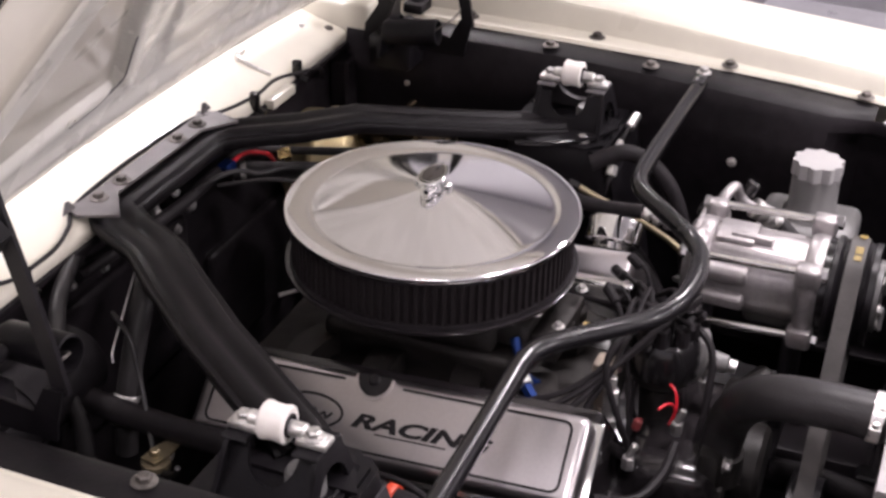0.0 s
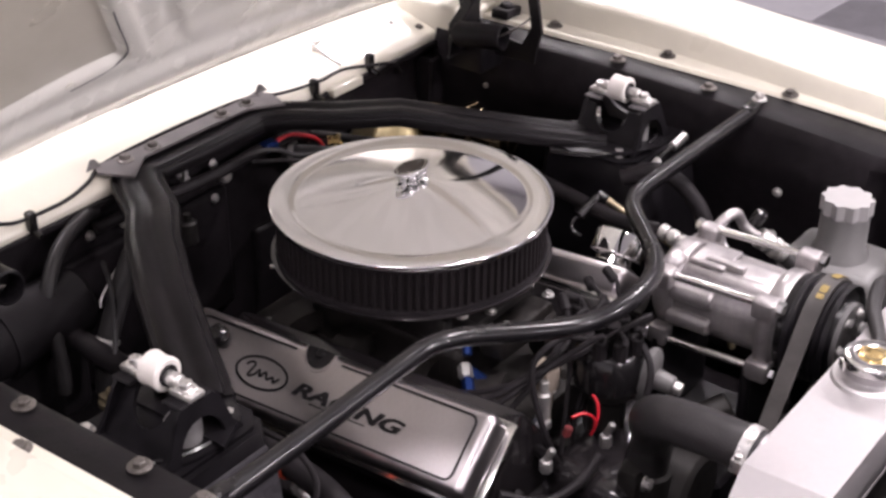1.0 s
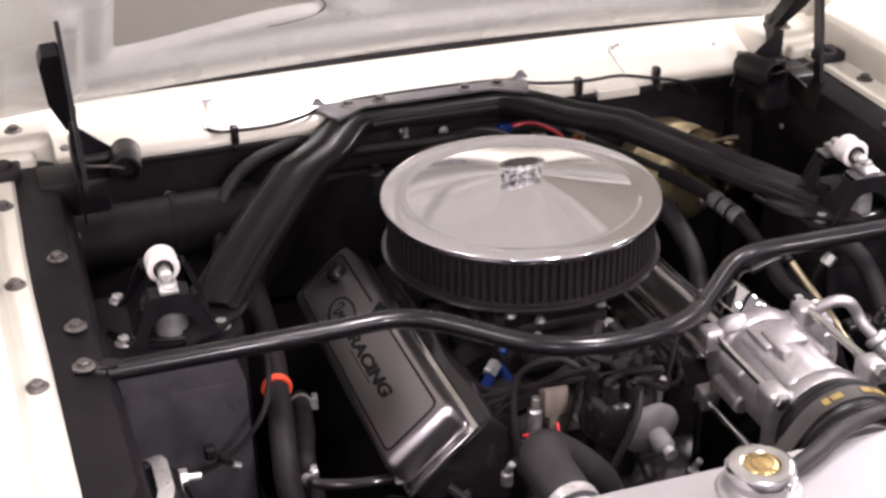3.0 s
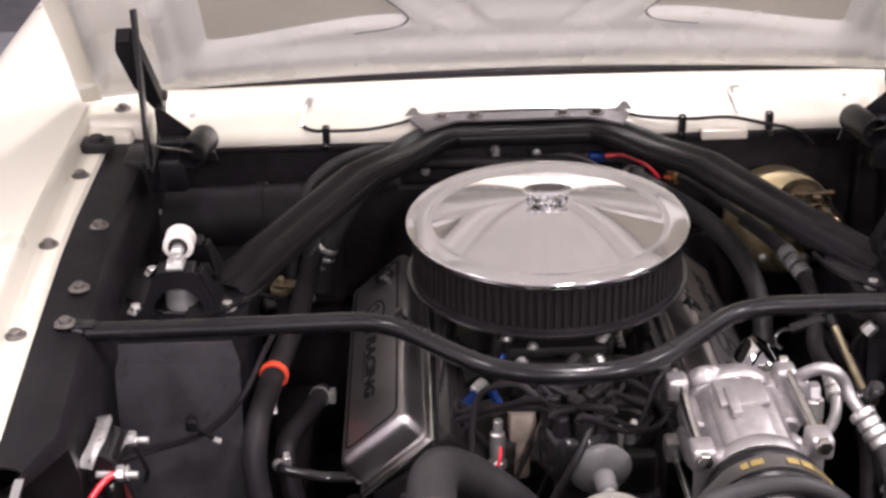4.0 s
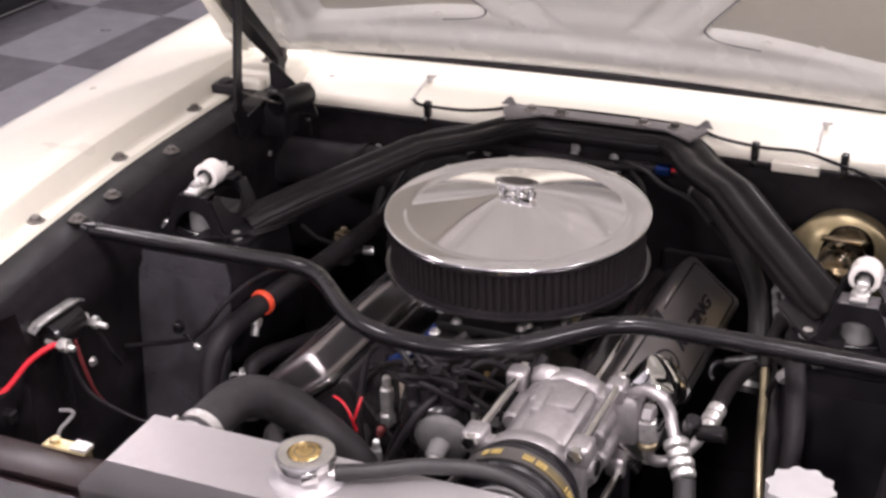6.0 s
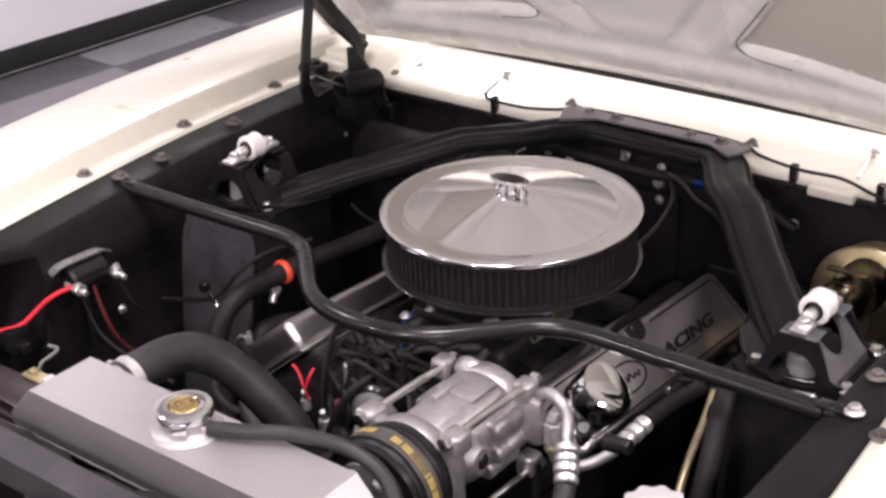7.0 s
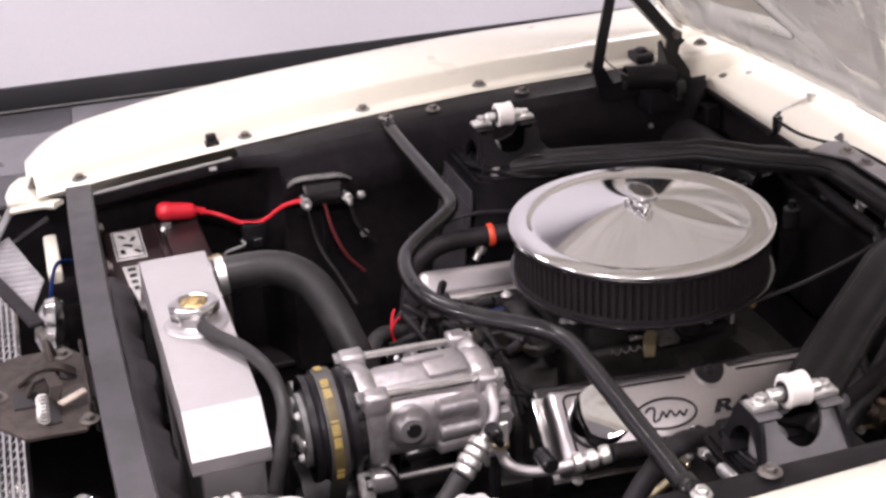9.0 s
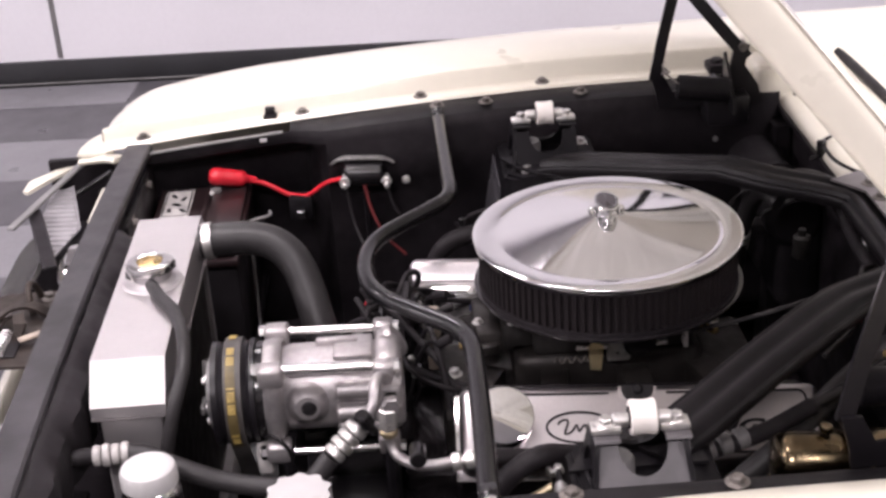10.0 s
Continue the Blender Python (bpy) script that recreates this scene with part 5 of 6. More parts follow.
part("rear_head", join(lathe([(0, -0.016), (0.055, -0.016), (0.058, -0.012), (0.058, 0.006), (0.050, 0.014), (0, 0.016)], 40, pose(0.178, -0.262, 0.818, -90)),
     *[box(x - 0.012, x + 0.012, -0.282, -0.256, z - 0.014, z + 0.012, 0.005, 2) for x, z in ((0.115, 0.858), (0.233, 0.866), (0.117, 0.776), (0.236, 0.768))],
     box(0.196, 0.262, -0.282, -0.246, 0.800, 0.862, 0.010, 2), rod((0.15, -0.268, 0.85), (0.15, -0.250, 0.862), 0.022, 20, 0.004)), ALU_CAST, comp, "cast rear head", 45)
for x, z in ((0.117, 0.866), (0.235, 0.878), (0.117, 0.775), (0.240, 0.766)):
    part("through_bolt", join(rod((x, -0.424, z), (x, -0.252, z - 0.006), 0.0052, 12, 0.001), rod((x, -0.426, z), (x, -0.416, z), 0.0088, 6, 0.001), rod((x, -0.258, z - 0.006), (x, -0.249, z - 0.006), 0.0085, 6, 0.001)), CHROME_ROUGH, comp, "bright through bolt")
part("port_plug", join(rod((0.232, -0.362, 0.823), (0.2412, -0.362, 0.8235), 0.0095, 20, 0.001)), BLACK_PLASTIC, comp, "black round port")
clutch = part("clutch_pulley", lathe([(0.030, -0.028), (0.046, -0.028), (0.048, -0.022), (0.058, -0.022), (0.0645, -0.027), (0.0645, -0.022)] + [(0.0645 - (0.0025 if k % 2 else 0), -0.020 + 0.004 * k) for k in range(10)] + [(0.0655, 0.020), (0.0655, 0.026), (0.055, 0.027), (0.03, 0.027)], 56, pose(0.178, -0.452, 0.818, -90), closed=True), BLACK_SATIN, comp, "black grooved clutch pulley", 30)
part("clutch_plate", join(lathe([(0, -0.004), (0.012, -0.006), (0.016, -0.004), (0.045, -0.003), (0.045, 0.003), (0, 0.003)], 40, pose(0.178, -0.483, 0.818, -90)),
     *[box(-0.006, 0.006, 0.014, 0.042, 0.002, 0.008, 0.002, 1, pose(0.178, -0.487, 0.818, 90) @ pose(0, 0, 0, 0, 0, a)) for a in (30, 150, 270)]), GREY_METAL, clutch, "grey clutch plate")
for k in range(6):
    a = math.radians(60 * k)
    piece("rivet", SMALL_BOLT, clutch, pose(0.178 + 0.033 * math.cos(a), -0.487, 0.818 + 0.033 * math.sin(a), 90))
part("clutch_coil_gap", lathe([(0.045, -0.004), (0.061, -0.004), (0.061, 0.006), (0.045, 0.006)], 40, pose(0.178, -0.421, 0.818, -90), closed=True), BLACK_PLASTIC, comp)
part("clutch_wire", tube([(0.205, -0.42, 0.775), (0.232, -0.42, 0.785), (0.246, -0.405, 0.79), (0.25, -0.39, 0.77), (0.245, -0.385, 0.72)], 0.0025, 8), BLACK_PLASTIC, comp)
part("wire_plug", box(0.222, 0.240, -0.432, -0.414, 0.735, 0.772, 0.003, 2), LABEL_GREY, comp, "grey wire plug")
for y in (-0.3925, -0.2685):
    part("bracket_leg", box(0.105, 0.25, y - 0.0075, y + 0.0075, 0.636, 0.775, 0.004, 1), BLACK_SATIN, comp, "black mounting bracket leg")
part("bracket_base", box(0.05, 0.25, -0.40, -0.24, 0.60, 0.635, 0.006, 1), BLACK_SATIN, comp, "black mounting bracket base")

crank = solo("crank_pulley", lathe([(0, -0.02), (0.03, -0.02), (0.035, -0.012), (0.060, -0.012), (0.070, -0.018), (0.070, 0.020), (0.055, 0.024), (0, 0.024)], 48, pose(0.0, -0.452, 0.575, -90)), BLACK_SATIN, "black steel pulley on the engine's nose", "pulley")
part("pulley_hub", rod((0, -0.43, 0.575), (0, -0.34, 0.575), 0.025, 20), BLACK_SATIN, crank)
hull = []
(c1x, c1z, r1), (c2x, c2z, r2) = (0.178, 0.818, 0.0665), (0.0, 0.575, 0.0715)
gap = math.hypot(c2x - c1x, c2z - c1z)
face = math.atan2(c2z - c1z, c2x - c1x)
open_a = math.acos((r1 - r2) / gap)
n1 = 34
for k in range(n1 + 1):
    a = face + open_a + (2 * math.pi - 2 * open_a) * k / n1
    hull.append(Vector((c1x + r1 * math.cos(a), -0.452, c1z + r1 * math.sin(a))))
for k in range(25):
    a = face - open_a + 2 * open_a * k / 24
    hull.append(Vector((c2x + r2 * math.cos(a), -0.452, c2z + r2 * math.sin(a))))
hull.append(hull[0].copy())
belt = solo("drive_belt", sweep(hull, [(-0.0015, -0.0105), (0.0020, -0.0105), (0.0025, -0.009), (0.0025, 0.009), (0.0020, 0.0105), (-0.0015, 0.0105)], up=(0, 1, 0), cap=False), BELT, "ribbed grey-black drive belt with gold print round the clutch", "drive belt")
for a0, n in ((100, 9), (58, 12), (8, 13), (-34, 8)):
    for k in range(n):
        if k % 6 == 5:
            continue
        b0 = math.radians(a0 + 2.1 * k)
        run = [Vector((c1x + (r1 + 0.0034) * math.cos(b0 + q), -0.4535, c1z + (r1 + 0.0034) * math.sin(b0 + q))) for q in (0.0, 0.012, 0.024)]
        part("print_bar", sweep(run, [(-0.0002, -0.0045), (0.0004, -0.0045), (0.0004, 0.0045), (-0.0002, 0.0045)], up=(0, 1, 0)), GOLD_PRINT, belt, "gold print bar")

arc = [Vector((c1x + (r1 + 0.0026) * math.cos(math.radians(a)), -0.4535, c1z + (r1 + 0.0026) * math.sin(math.radians(a)))) for a in range(-64, 69, 6)]
part("print_band", sweep(arc, [(-0.0003, -0.0058), (0.0003, -0.0058), (0.0003, 0.0058), (-0.0003, 0.0058)], up=(0, 1, 0)), GOLD_WORN, belt, "worn gold band")
lines = thing("ac_lines", (0.30, -0.26, 0.76), "bright aluminium refrigerant pipes with crimped hose ends", "refrigerant lines")
part("elbow_pipe", tube([(0.238, -0.262, 0.846), (0.250, -0.266, 0.862), (0.268, -0.274, 0.876), (0.285, -0.279, 0.875), (0.297, -0.281, 0.860), (0.302, -0.288, 0.848), (0.311, -0.303, 0.836)], 0.0072, 14), ALU_CAST, lines, "bent aluminium hook pipe")
part("banjo_block", join(box(0.232, 0.262, -0.275, -0.250, 0.835, 0.858, 0.005, 2), rod((0.262, -0.262, 0.838), (0.276, -0.262, 0.838), 0.012, 6, 0.002)), ALU_CAST, lines)
part("service_cap", join(rod((0.322, -0.288, 0.846), (0.329, -0.297, 0.866), 0.0095, 16, 0.003), rod((0.316, -0.282, 0.832), (0.323, -0.289, 0.848), 0.0055, 10, 0.001)), BLACK_PLASTIC, lines, "black service port cap")
part("brass_nut", rod((0.270, -0.268, 0.797), (0.270, -0.268, 0.806), 0.0112, 18, 0.002), DULL_BRASS, lines, "dull brass ring nut")
part("union_nut", rod((0.270, -0.268, 0.8065), (0.269, -0.267, 0.834), 0.0115, 6, 0.002), ZINC, lines, "bright hexagon union")
cr0, cr1 = Vector((0.310, -0.301, 0.838)), Vector((0.330, -0.334, 0.812))
part("hose_crimp", join(*[rod(cr0.lerp(cr1, k / 4 + 0.01), cr0.lerp(cr1, (k + 1) / 4 - 0.015), 0.0145 if k % 2 == 0 else 0.0135, 16, 0.002) for k in range(4)]), ZINC, lines, "ribbed crimped ferrule")
part("refrigerant_hose", tube([cr1, (0.336, -0.366, 0.779), (0.316, -0.404, 0.766), (0.308, -0.464, 0.775), (0.300, -0.516, 0.794), (0.282, -0.556, 0.803), (0.278, -0.582, 0.805)], 0.0120, 14), RUBBER_GREY, lines, "black refrigerant hose")
fe0, fe1 = Vector((0.2775, -0.574, 0.805)), Vector((0.281, -0.618, 0.806))
part("front_ferrule", join(*[rod(fe0.lerp(fe1, k / 4 + 0.01), fe0.lerp(fe1, (k + 1) / 4 - 0.02), 0.0138 if k % 2 == 0 else 0.0126, 16, 0.002) for k in range(4)]), LABEL_GREY, lines, "pale ribbed crimped ferrule")
part("front_elbow", tube([(0.281, -0.617, 0.806), (0.283, -0.628, 0.807), (0.286, -0.640, 0.807)], 0.0105, 12), RUBBER, lines, "black hose end")
part("front_tip", rod((0.286, -0.639, 0.807), (0.290, -0.6515, 0.808), 0.0068, 12, 0.001), ZINC, lines, "bright pipe tip")
part("lower_pipe", tube([(0.270, -0.268, 0.800), (0.272, -0.266, 0.784), (0.281, -0.260, 0.775), (0.295, -0.246, 0.773), (0.310, -0.224, 0.777), (0.318, -0.198, 0.784), (0.322, -0.160, 0.790)], 0.0068, 12), ALU_CAST, lines, "bent lower pipe")
part("lower_ferrule", join(*[rod((0.3185 + 0.002 * k, -0.196 + 0.016 * k, 0.7845 + 0.0026 * k), (0.320 + 0.002 * k, -0.184 + 0.016 * k, 0.7865 + 0.0026 * k), 0.0115, 16, 0.002) for k in range(3)]), ZINC, lines, "ribbed crimped ferrule")
part("lower_hose", tube([(0.323, -0.15, 0.791), (0.325, -0.08, 0.785), (0.345, 0.0, 0.785), (0.352, 0.08, 0.792), (0.335, 0.16, 0.803), (0.30, 0.23, 0.812)], 0.0105, 12), RUBBER, lines, "black rubber hose")
part("rear_ferrule", join(*[rod(Vector((0.3525, 0.088, 0.7945)).lerp(Vector((0.337, 0.150, 0.8035)), k / 3), Vector((0.3525, 0.088, 0.7945)).lerp(Vector((0.337, 0.150, 0.8035)), k / 3 + 0.24), 0.013, 14, 0.002) for k in range(3)]), GREY_METAL, lines, "dull grey ribbed ferrule")
part("rear_pipe", tube([(0.30, 0.23, 0.815), (0.27, 0.285, 0.820), (0.235, 0.34, 0.826), (0.20, 0.41, 0.83)], 0.006, 10), RUBBER_GREY, lines, "dark rear pipe")
part("brass_nut", rod((0.215, 0.36, 0.822), (0.223, 0.345, 0.826), 0.010, 6), BRASS, lines, "brass nut")
part("dryer_fitting", rod((0.318, -0.235, 0.808), (0.352, -0.235, 0.812), 0.010, 12, 0.002), BLACK_PLASTIC, lines, "black fitting")

# ---------------------------------------------------------------- radiator and cooling hoses
rad = thing("radiator", (0.0, -0.575, 0.44), "brushed aluminium radiator with a chrome filler cap", "radiator")
tank = [(-0.205, 0.893), (0.207, 0.893), (0.247, 0.850), (0.247, 0.836), (0.241, 0.832), (-0.241, 0.832), (-0.247, 0.836), (-0.247, 0.850)]
part("top_tank", slab(tank, 0.090, plane_m((0, -0.530, 0), (1, 0, 0), (0, 0, 1)), 0.003), ALU_BRUSHED, rad, "brushed aluminium top tank")
part("weld_seam", join(box(-0.244, 0.244, -0.6215, -0.5285, 0.829, 0.833, 0.001, 1), box(0.236, 0.246, -0.618, -0.532, 0.8335, 0.8365, 0.001, 1)), ALU_CAST, rad, "weld seam")
part("core", box(-0.232, 0.232, -0.605, -0.545, 0.48, 0.829, 0.002, 1), INTAKE, rad, "dull grey finned core")
for x in (-0.235, 0.235):
    part("side_plate", box(x - 0.005, x + 0.005, -0.612, -0.538, 0.46, 0.830, 0.002, 1), ALU_BRUSHED, rad)
part("bottom_tank", box(-0.24, 0.24, -0.62, -0.53, 0.42, 0.48, 0.006, 2), ALU_BRUSHED, rad)
rc = pose(0.003, -0.572, 0)
part("filler_neck", lathe([(0.018, 0.893), (0.041, 0.8935), (0.0385, 0.8965), (0.031, 0.8985), (0.0275, 0.9020), (0.0268, 0.912), (0.018, 0.912)], 40, rc, closed=True), ALU_BRUSHED, rad, "welded filler neck")
rcap = part("filler_cap", lathe([(0.0, 0.9205), (0.0165, 0.9205), (0.0175, 0.9235), (0.0195, 0.9245), (0.0275, 0.9243), (0.0305, 0.9230), (0.0315, 0.9205), (0.0315, 0.9130), (0.0305, 0.9120), (0.0285, 0.9120), (0.0285, 0.9160), (0.0, 0.9160)], 48, rc), CHROME_ROUGH, rad, "bright round pressure cap")
for a in (35, 215):
    part("cap_ear", box(-0.0085, 0.0085, 0.0285, 0.0335, 0.9055, 0.9185, 0.0018, 2, rc @ pose(0, 0, 0, 0, 0, a)), CHROME_ROUGH, rcap, "turned-down cap ear")
part("cap_badge", lathe([(0, 0.9245), (0.0115, 0.9243), (0.0150, 0.9236), (0.0162, 0.9222), (0.0162, 0.9200)], 32, rc), BRASS, rcap, "gold round cap badge")
part("badge_ring", lathe([(0.0098, 0.9243), (0.0112, 0.9243), (0.0112, 0.9250), (0.0098, 0.9250)], 32, rc, closed=True), DULL_BRASS, rcap)
part("overflow_nipple", rod((0.024, -0.572, 0.903), (0.044, -0.565, 0.903), 0.006, 12, 0.001), CHROME_ROUGH, rad)
hose("overflow_hose", [(0.034, -0.568, 0.903), (0.07, -0.553, 0.904), (0.12, -0.527, 0.905), (0.18, -0.510, 0.900), (0.225, -0.508, 0.880), (0.250, -0.520, 0.845), (0.258, -0.535, 0.79), (0.262, -0.55, 0.73)], 0.0085, RUBBER_GREY, "grey-black overflow hose from the radiator cap", clamps=("end",))
hose("radiator_hose", [(-0.158, -0.528, 0.872), (-0.158, -0.490, 0.874), (-0.157, -0.452, 0.872), (-0.150, -0.422, 0.864), (-0.134, -0.397, 0.846), (-0.108, -0.380, 0.818), (-0.078, -0.368, 0.784), (-0.056, -0.358, 0.75), (-0.046, -0.350, 0.70)], 0.0245, RUBBER_GREY, "thick grey-black upper radiator hose with steel clamps", clamps=("start",), segs=20)
solo("hose_neck", rod((-0.158, -0.532, 0.872), (-0.158, -0.505, 0.873), 0.0235, 24, 0.002), ALU_BRUSHED, "aluminium hose neck on the radiator tank", "hose neck")
solo("thermostat_housing", join(rod((-0.046, -0.350, 0.66), (-0.046, -0.350, 0.705), 0.030, 20, 0.004), box(-0.086, -0.006, -0.366, -0.25, 0.64, 0.672, 0.008, 2)), ALU_DARK, "dull alloy thermostat housing on the engine", "thermostat housing")

over = thing("overflow_tank", (0.357, -0.538, 0.44), "chrome overflow can with a white cap beside the radiator", "overflow tank")
om = pose(0.357, -0.538, 0)
part("can", lathe([(0, 0.44), (0.032, 0.44), (0.034, 0.45), (0.034, 0.803), (0.031, 0.811), (0.028, 0.814), (0, 0.814)], 36, om), CHROME, over, "chrome can")
part("cap", lathe([(0, 0.8405), (0.012, 0.8405), (0.024, 0.8395), (0.030, 0.836), (0.0325, 0.830), (0.0325, 0.815), (0.030, 0.8125), (0, 0.8125)], 40, om), CAP_WHITE, over, "white plastic cap")
part("foot", box(0.32, 0.395, -0.576, -0.496, 0.425, 0.4395, 0.003, 1), BLACK_SATIN, over)

res = thing("fluid_reservoir", (0.456, -0.362, 0.60), "grey-white plastic fluid reservoir with a scalloped cap", "reservoir")
# tank and neck are white plastic; their shade is put into the grey
part("tank", box(0.400, 0.515, -0.430, -0.292, 0.60, 0.768, 0.014, 3), TANK_PLASTIC, res, "white plastic tank with shade in its grey")
part("neck", lathe([(0, 0.76), (0.040, 0.76), (0.039, 0.775), (0.034, 0.782), (0.033, 0.832), (0, 0.832)], 36, pose(0.456, -0.362, 0)), TANK_PLASTIC, res)
cap_out = [((0.0335 + 0.0025 * math.cos(10 * a)) * math.cos(a), (0.0335 + 0.0025 * math.cos(10 * a)) * math.sin(a)) for a in [2 * math.pi * k / 60 for k in range(60)]]
part("cap", slab(cap_out, 0.022, pose(0.456, -0.362, 0.833), 0.003), WHITE_PLASTIC, res, "scalloped off-white cap")
part("bracket", box(0.42, 0.545, -0.40, -0.32, 0.585, 0.60, 0.003, 1), BLACK_SATIN, res)

# ---------------------------------------------------------------- battery, solenoid and red cable
bat = thing("battery", (-0.535, -0.55, 0.59), "dark red-brown battery with a grey label and red terminal boot", "battery")
case = part("case", box(-0.590, -0.288, -0.652, -0.499, 0.60, 0.7655, 0.006, 2), CASE_BLACK, bat, "black battery case")
part("lid", box(-0.592, -0.286, -0.654, -0.497, 0.7658, 0.779, 0.004, 2), BATTERY_TOP, case, "dark red-brown lid")
part("cell_cover", box(-0.584, -0.294, -0.5585, -0.5015, 0.7792, 0.7905, 0.004, 2), BATTERY_TOP, case, "raised dark red-brown cell cover")
part("cover_rib", box(-0.584, -0.294, -0.5725, -0.5655, 0.7792, 0.784, 0.002, 1), BATTERY_TOP, case)
part("label_plate", box(-0.575, -0.462, -0.642, -0.594, 0.7792, 0.7822, 0.0012, 1), LABEL_GREY, bat, "scuffed grey label plate")
part("label_plate", slab([(-0.435, -0.636), (-0.315, -0.630), (-0.315, -0.622), (-0.435, -0.606)], 0.003, pose(0, 0, 0.7792), 0.001), LABEL_GREY, bat, "scuffed grey tapered label")
for a, b, c, d in ((-0.572, -0.465, -0.6395, -0.6375), (-0.572, -0.465, -0.5985, -0.5965), (-0.572, -0.5695, -0.637, -0.599), (-0.4675, -0.465, -0.637, -0.599)):
    part("label_border", box(a, b, c, d, 0.7823, 0.7826), BLACK_SATIN, bat, "dark printed border")
for x, y, turn in ((-0.548, -0.626, 30), (-0.535, -0.609, -20), (-0.512, -0.619, 55), (-0.490, -0.629, 10), (-0.486, -0.606, 35)):
    part("label_mark", box(-0.008, 0.008, -0.0035, 0.0035, 0, 0.0004, m=pose(x, y, 0.7823, 0, 0, turn)), BLACK_SATIN, bat, "dark printed bar")
for k in range(4):
    part("label_mark", box(-0.428 + 0.022 * k, -0.416 + 0.022 * k, -0.629 + 0.001 * k, -0.617 - 0.0005 * k, 0.7823, 0.7827), BLACK_SATIN, bat, "dark printed bar")
part("terminal", lathe([(0, 0), (0.010, 0), (0.009, 0.018), (0, 0.019)], 16, pose(-0.537, -0.553, 0.772) @ Matrix.Diagonal((1, 1, 1.35, 1))), GREY_METAL, bat)
boot_a, boot_b = Vector((-0.5505, -0.564, 0.815)), Vector((-0.5585, -0.487, 0.799))
boot_m = Matrix.Translation(boot_a) @ (boot_b - boot_a).to_track_quat("Z", "Y").to_matrix().to_4x4()
part("terminal_boot", lathe([(0, 0), (0.008, 0.0005), (0.0125, 0.003), (0.0150, 0.009), (0.0155, 0.018), (0.0142, 0.024), (0.0148, 0.030), (0.0142, 0.042), (0.0136, 0.054), (0.0125, 0.060), (0.0080, 0.063), (0.0060, 0.072), (0.0050, 0.080), (0, 0.081)], 24, boot_m), RED, bat, "red rubber terminal boot", 50)
part("clamp_bolt", rod((-0.542, -0.556, 0.784), (-0.528, -0.560, 0.793), 0.005, 6, 0.001), ZINC, bat, "bright clamp bolt")
part("tray", box(-0.60, -0.278, -0.657, -0.490, 0.585, 0.5995, 0.003, 1), BLACK_SATIN, bat)
clamp = part("hold_down", join(box(-0.392, -0.330, -0.508, -0.488, 0.7908, 0.7950, 0.0015, 1), box(-0.388, -0.334, -0.4965, -0.488, 0.772, 0.7906, 0.0015, 1), rod((-0.378, -0.498, 0.795), (-0.378, -0.498, 0.801), 0.007, 6, 0.001)), GOLD_ZINC, bat, "small gold plated hold-down clamp")
part("clamp_end", box(-0.352, -0.328, -0.508, -0.490, 0.7952, 0.8005, 0.0015, 1), ZINC, clamp, "bright clamp end")
part("hook_bolt", tube([(-0.384, -0.488, 0.60), (-0.384, -0.485, 0.77), (-0.384, -0.482, 0.797), (-0.382, -0.470, 0.803), (-0.382, -0.456, 0.806), (-0.390, -0.450, 0.806), (-0.404, -0.452, 0.805)], 0.0026, 8), GREY_METAL, bat, "thin grey hook bolt")
sol = thing("starter_solenoid", (-0.52, -0.30, 0.775), "black starter solenoid with bright studs on the inner wing", "solenoid")
part("coil_body", rod((-0.515, -0.332, 0.815), (-0.515, -0.268, 0.812), 0.024, 24, 0.004), BLACK_PLASTIC, sol, "black coil body")
part("bracket", sweep([Vector(p) for p in ((-0.520, -0.352, 0.834), (-0.516, -0.340, 0.842), (-0.512, -0.326, 0.845), (-0.512, -0.275, 0.842), (-0.516, -0.262, 0.838), (-0.520, -0.250, 0.830))], [(-0.008, -0.0015), (0.008, -0.0015), (0.008, 0.0015), (-0.008, 0.0015)], up=(0, 0, 1)), ZINC, sol, "bright steel bracket")
for y, z in ((-0.332, 0.812), (-0.262, 0.808)):
    part("stud", join(rod((-0.515, y, z), (-0.470, y, z - 0.003), 0.0045, 10, 0.001), rod((-0.493, y, z), (-0.484, y, z), 0.009, 6, 0.001)), ZINC, sol, "bright terminal stud")
part("mount_leg", join(box(-0.548, -0.530, -0.345, -0.255, 0.77, 0.85, 0.003, 1), rod((-0.515, -0.30, 0.80), (-0.515, -0.30, 0.70), 0.004, 8)), BLACK_SATIN, sol)
cable = hose("battery_cable", [(-0.555, -0.496, 0.799), (-0.557, -0.475, 0.793), (-0.552, -0.455, 0.784), (-0.548, -0.430, 0.771), (-0.535, -0.400, 0.773), (-0.518, -0.365, 0.800), (-0.500, -0.338, 0.812), (-0.484, -0.332, 0.812)], 0.0038, RED, "bright red battery cable to the solenoid", "cable", segs=10)
part("ring_terminal", join(lathe([(0.0050, -0.001), (0.0090, -0.001), (0.0090, 0.001), (0.0050, 0.001)], 20, pose(-0.481, -0.332, 0.812, 0, 90, 0), closed=True), rod((-0.496, -0.3355, 0.812), (-0.484, -0.332, 0.812), 0.0046, 10, 0.001)), ZINC, cable, "bright crimped ring terminal")
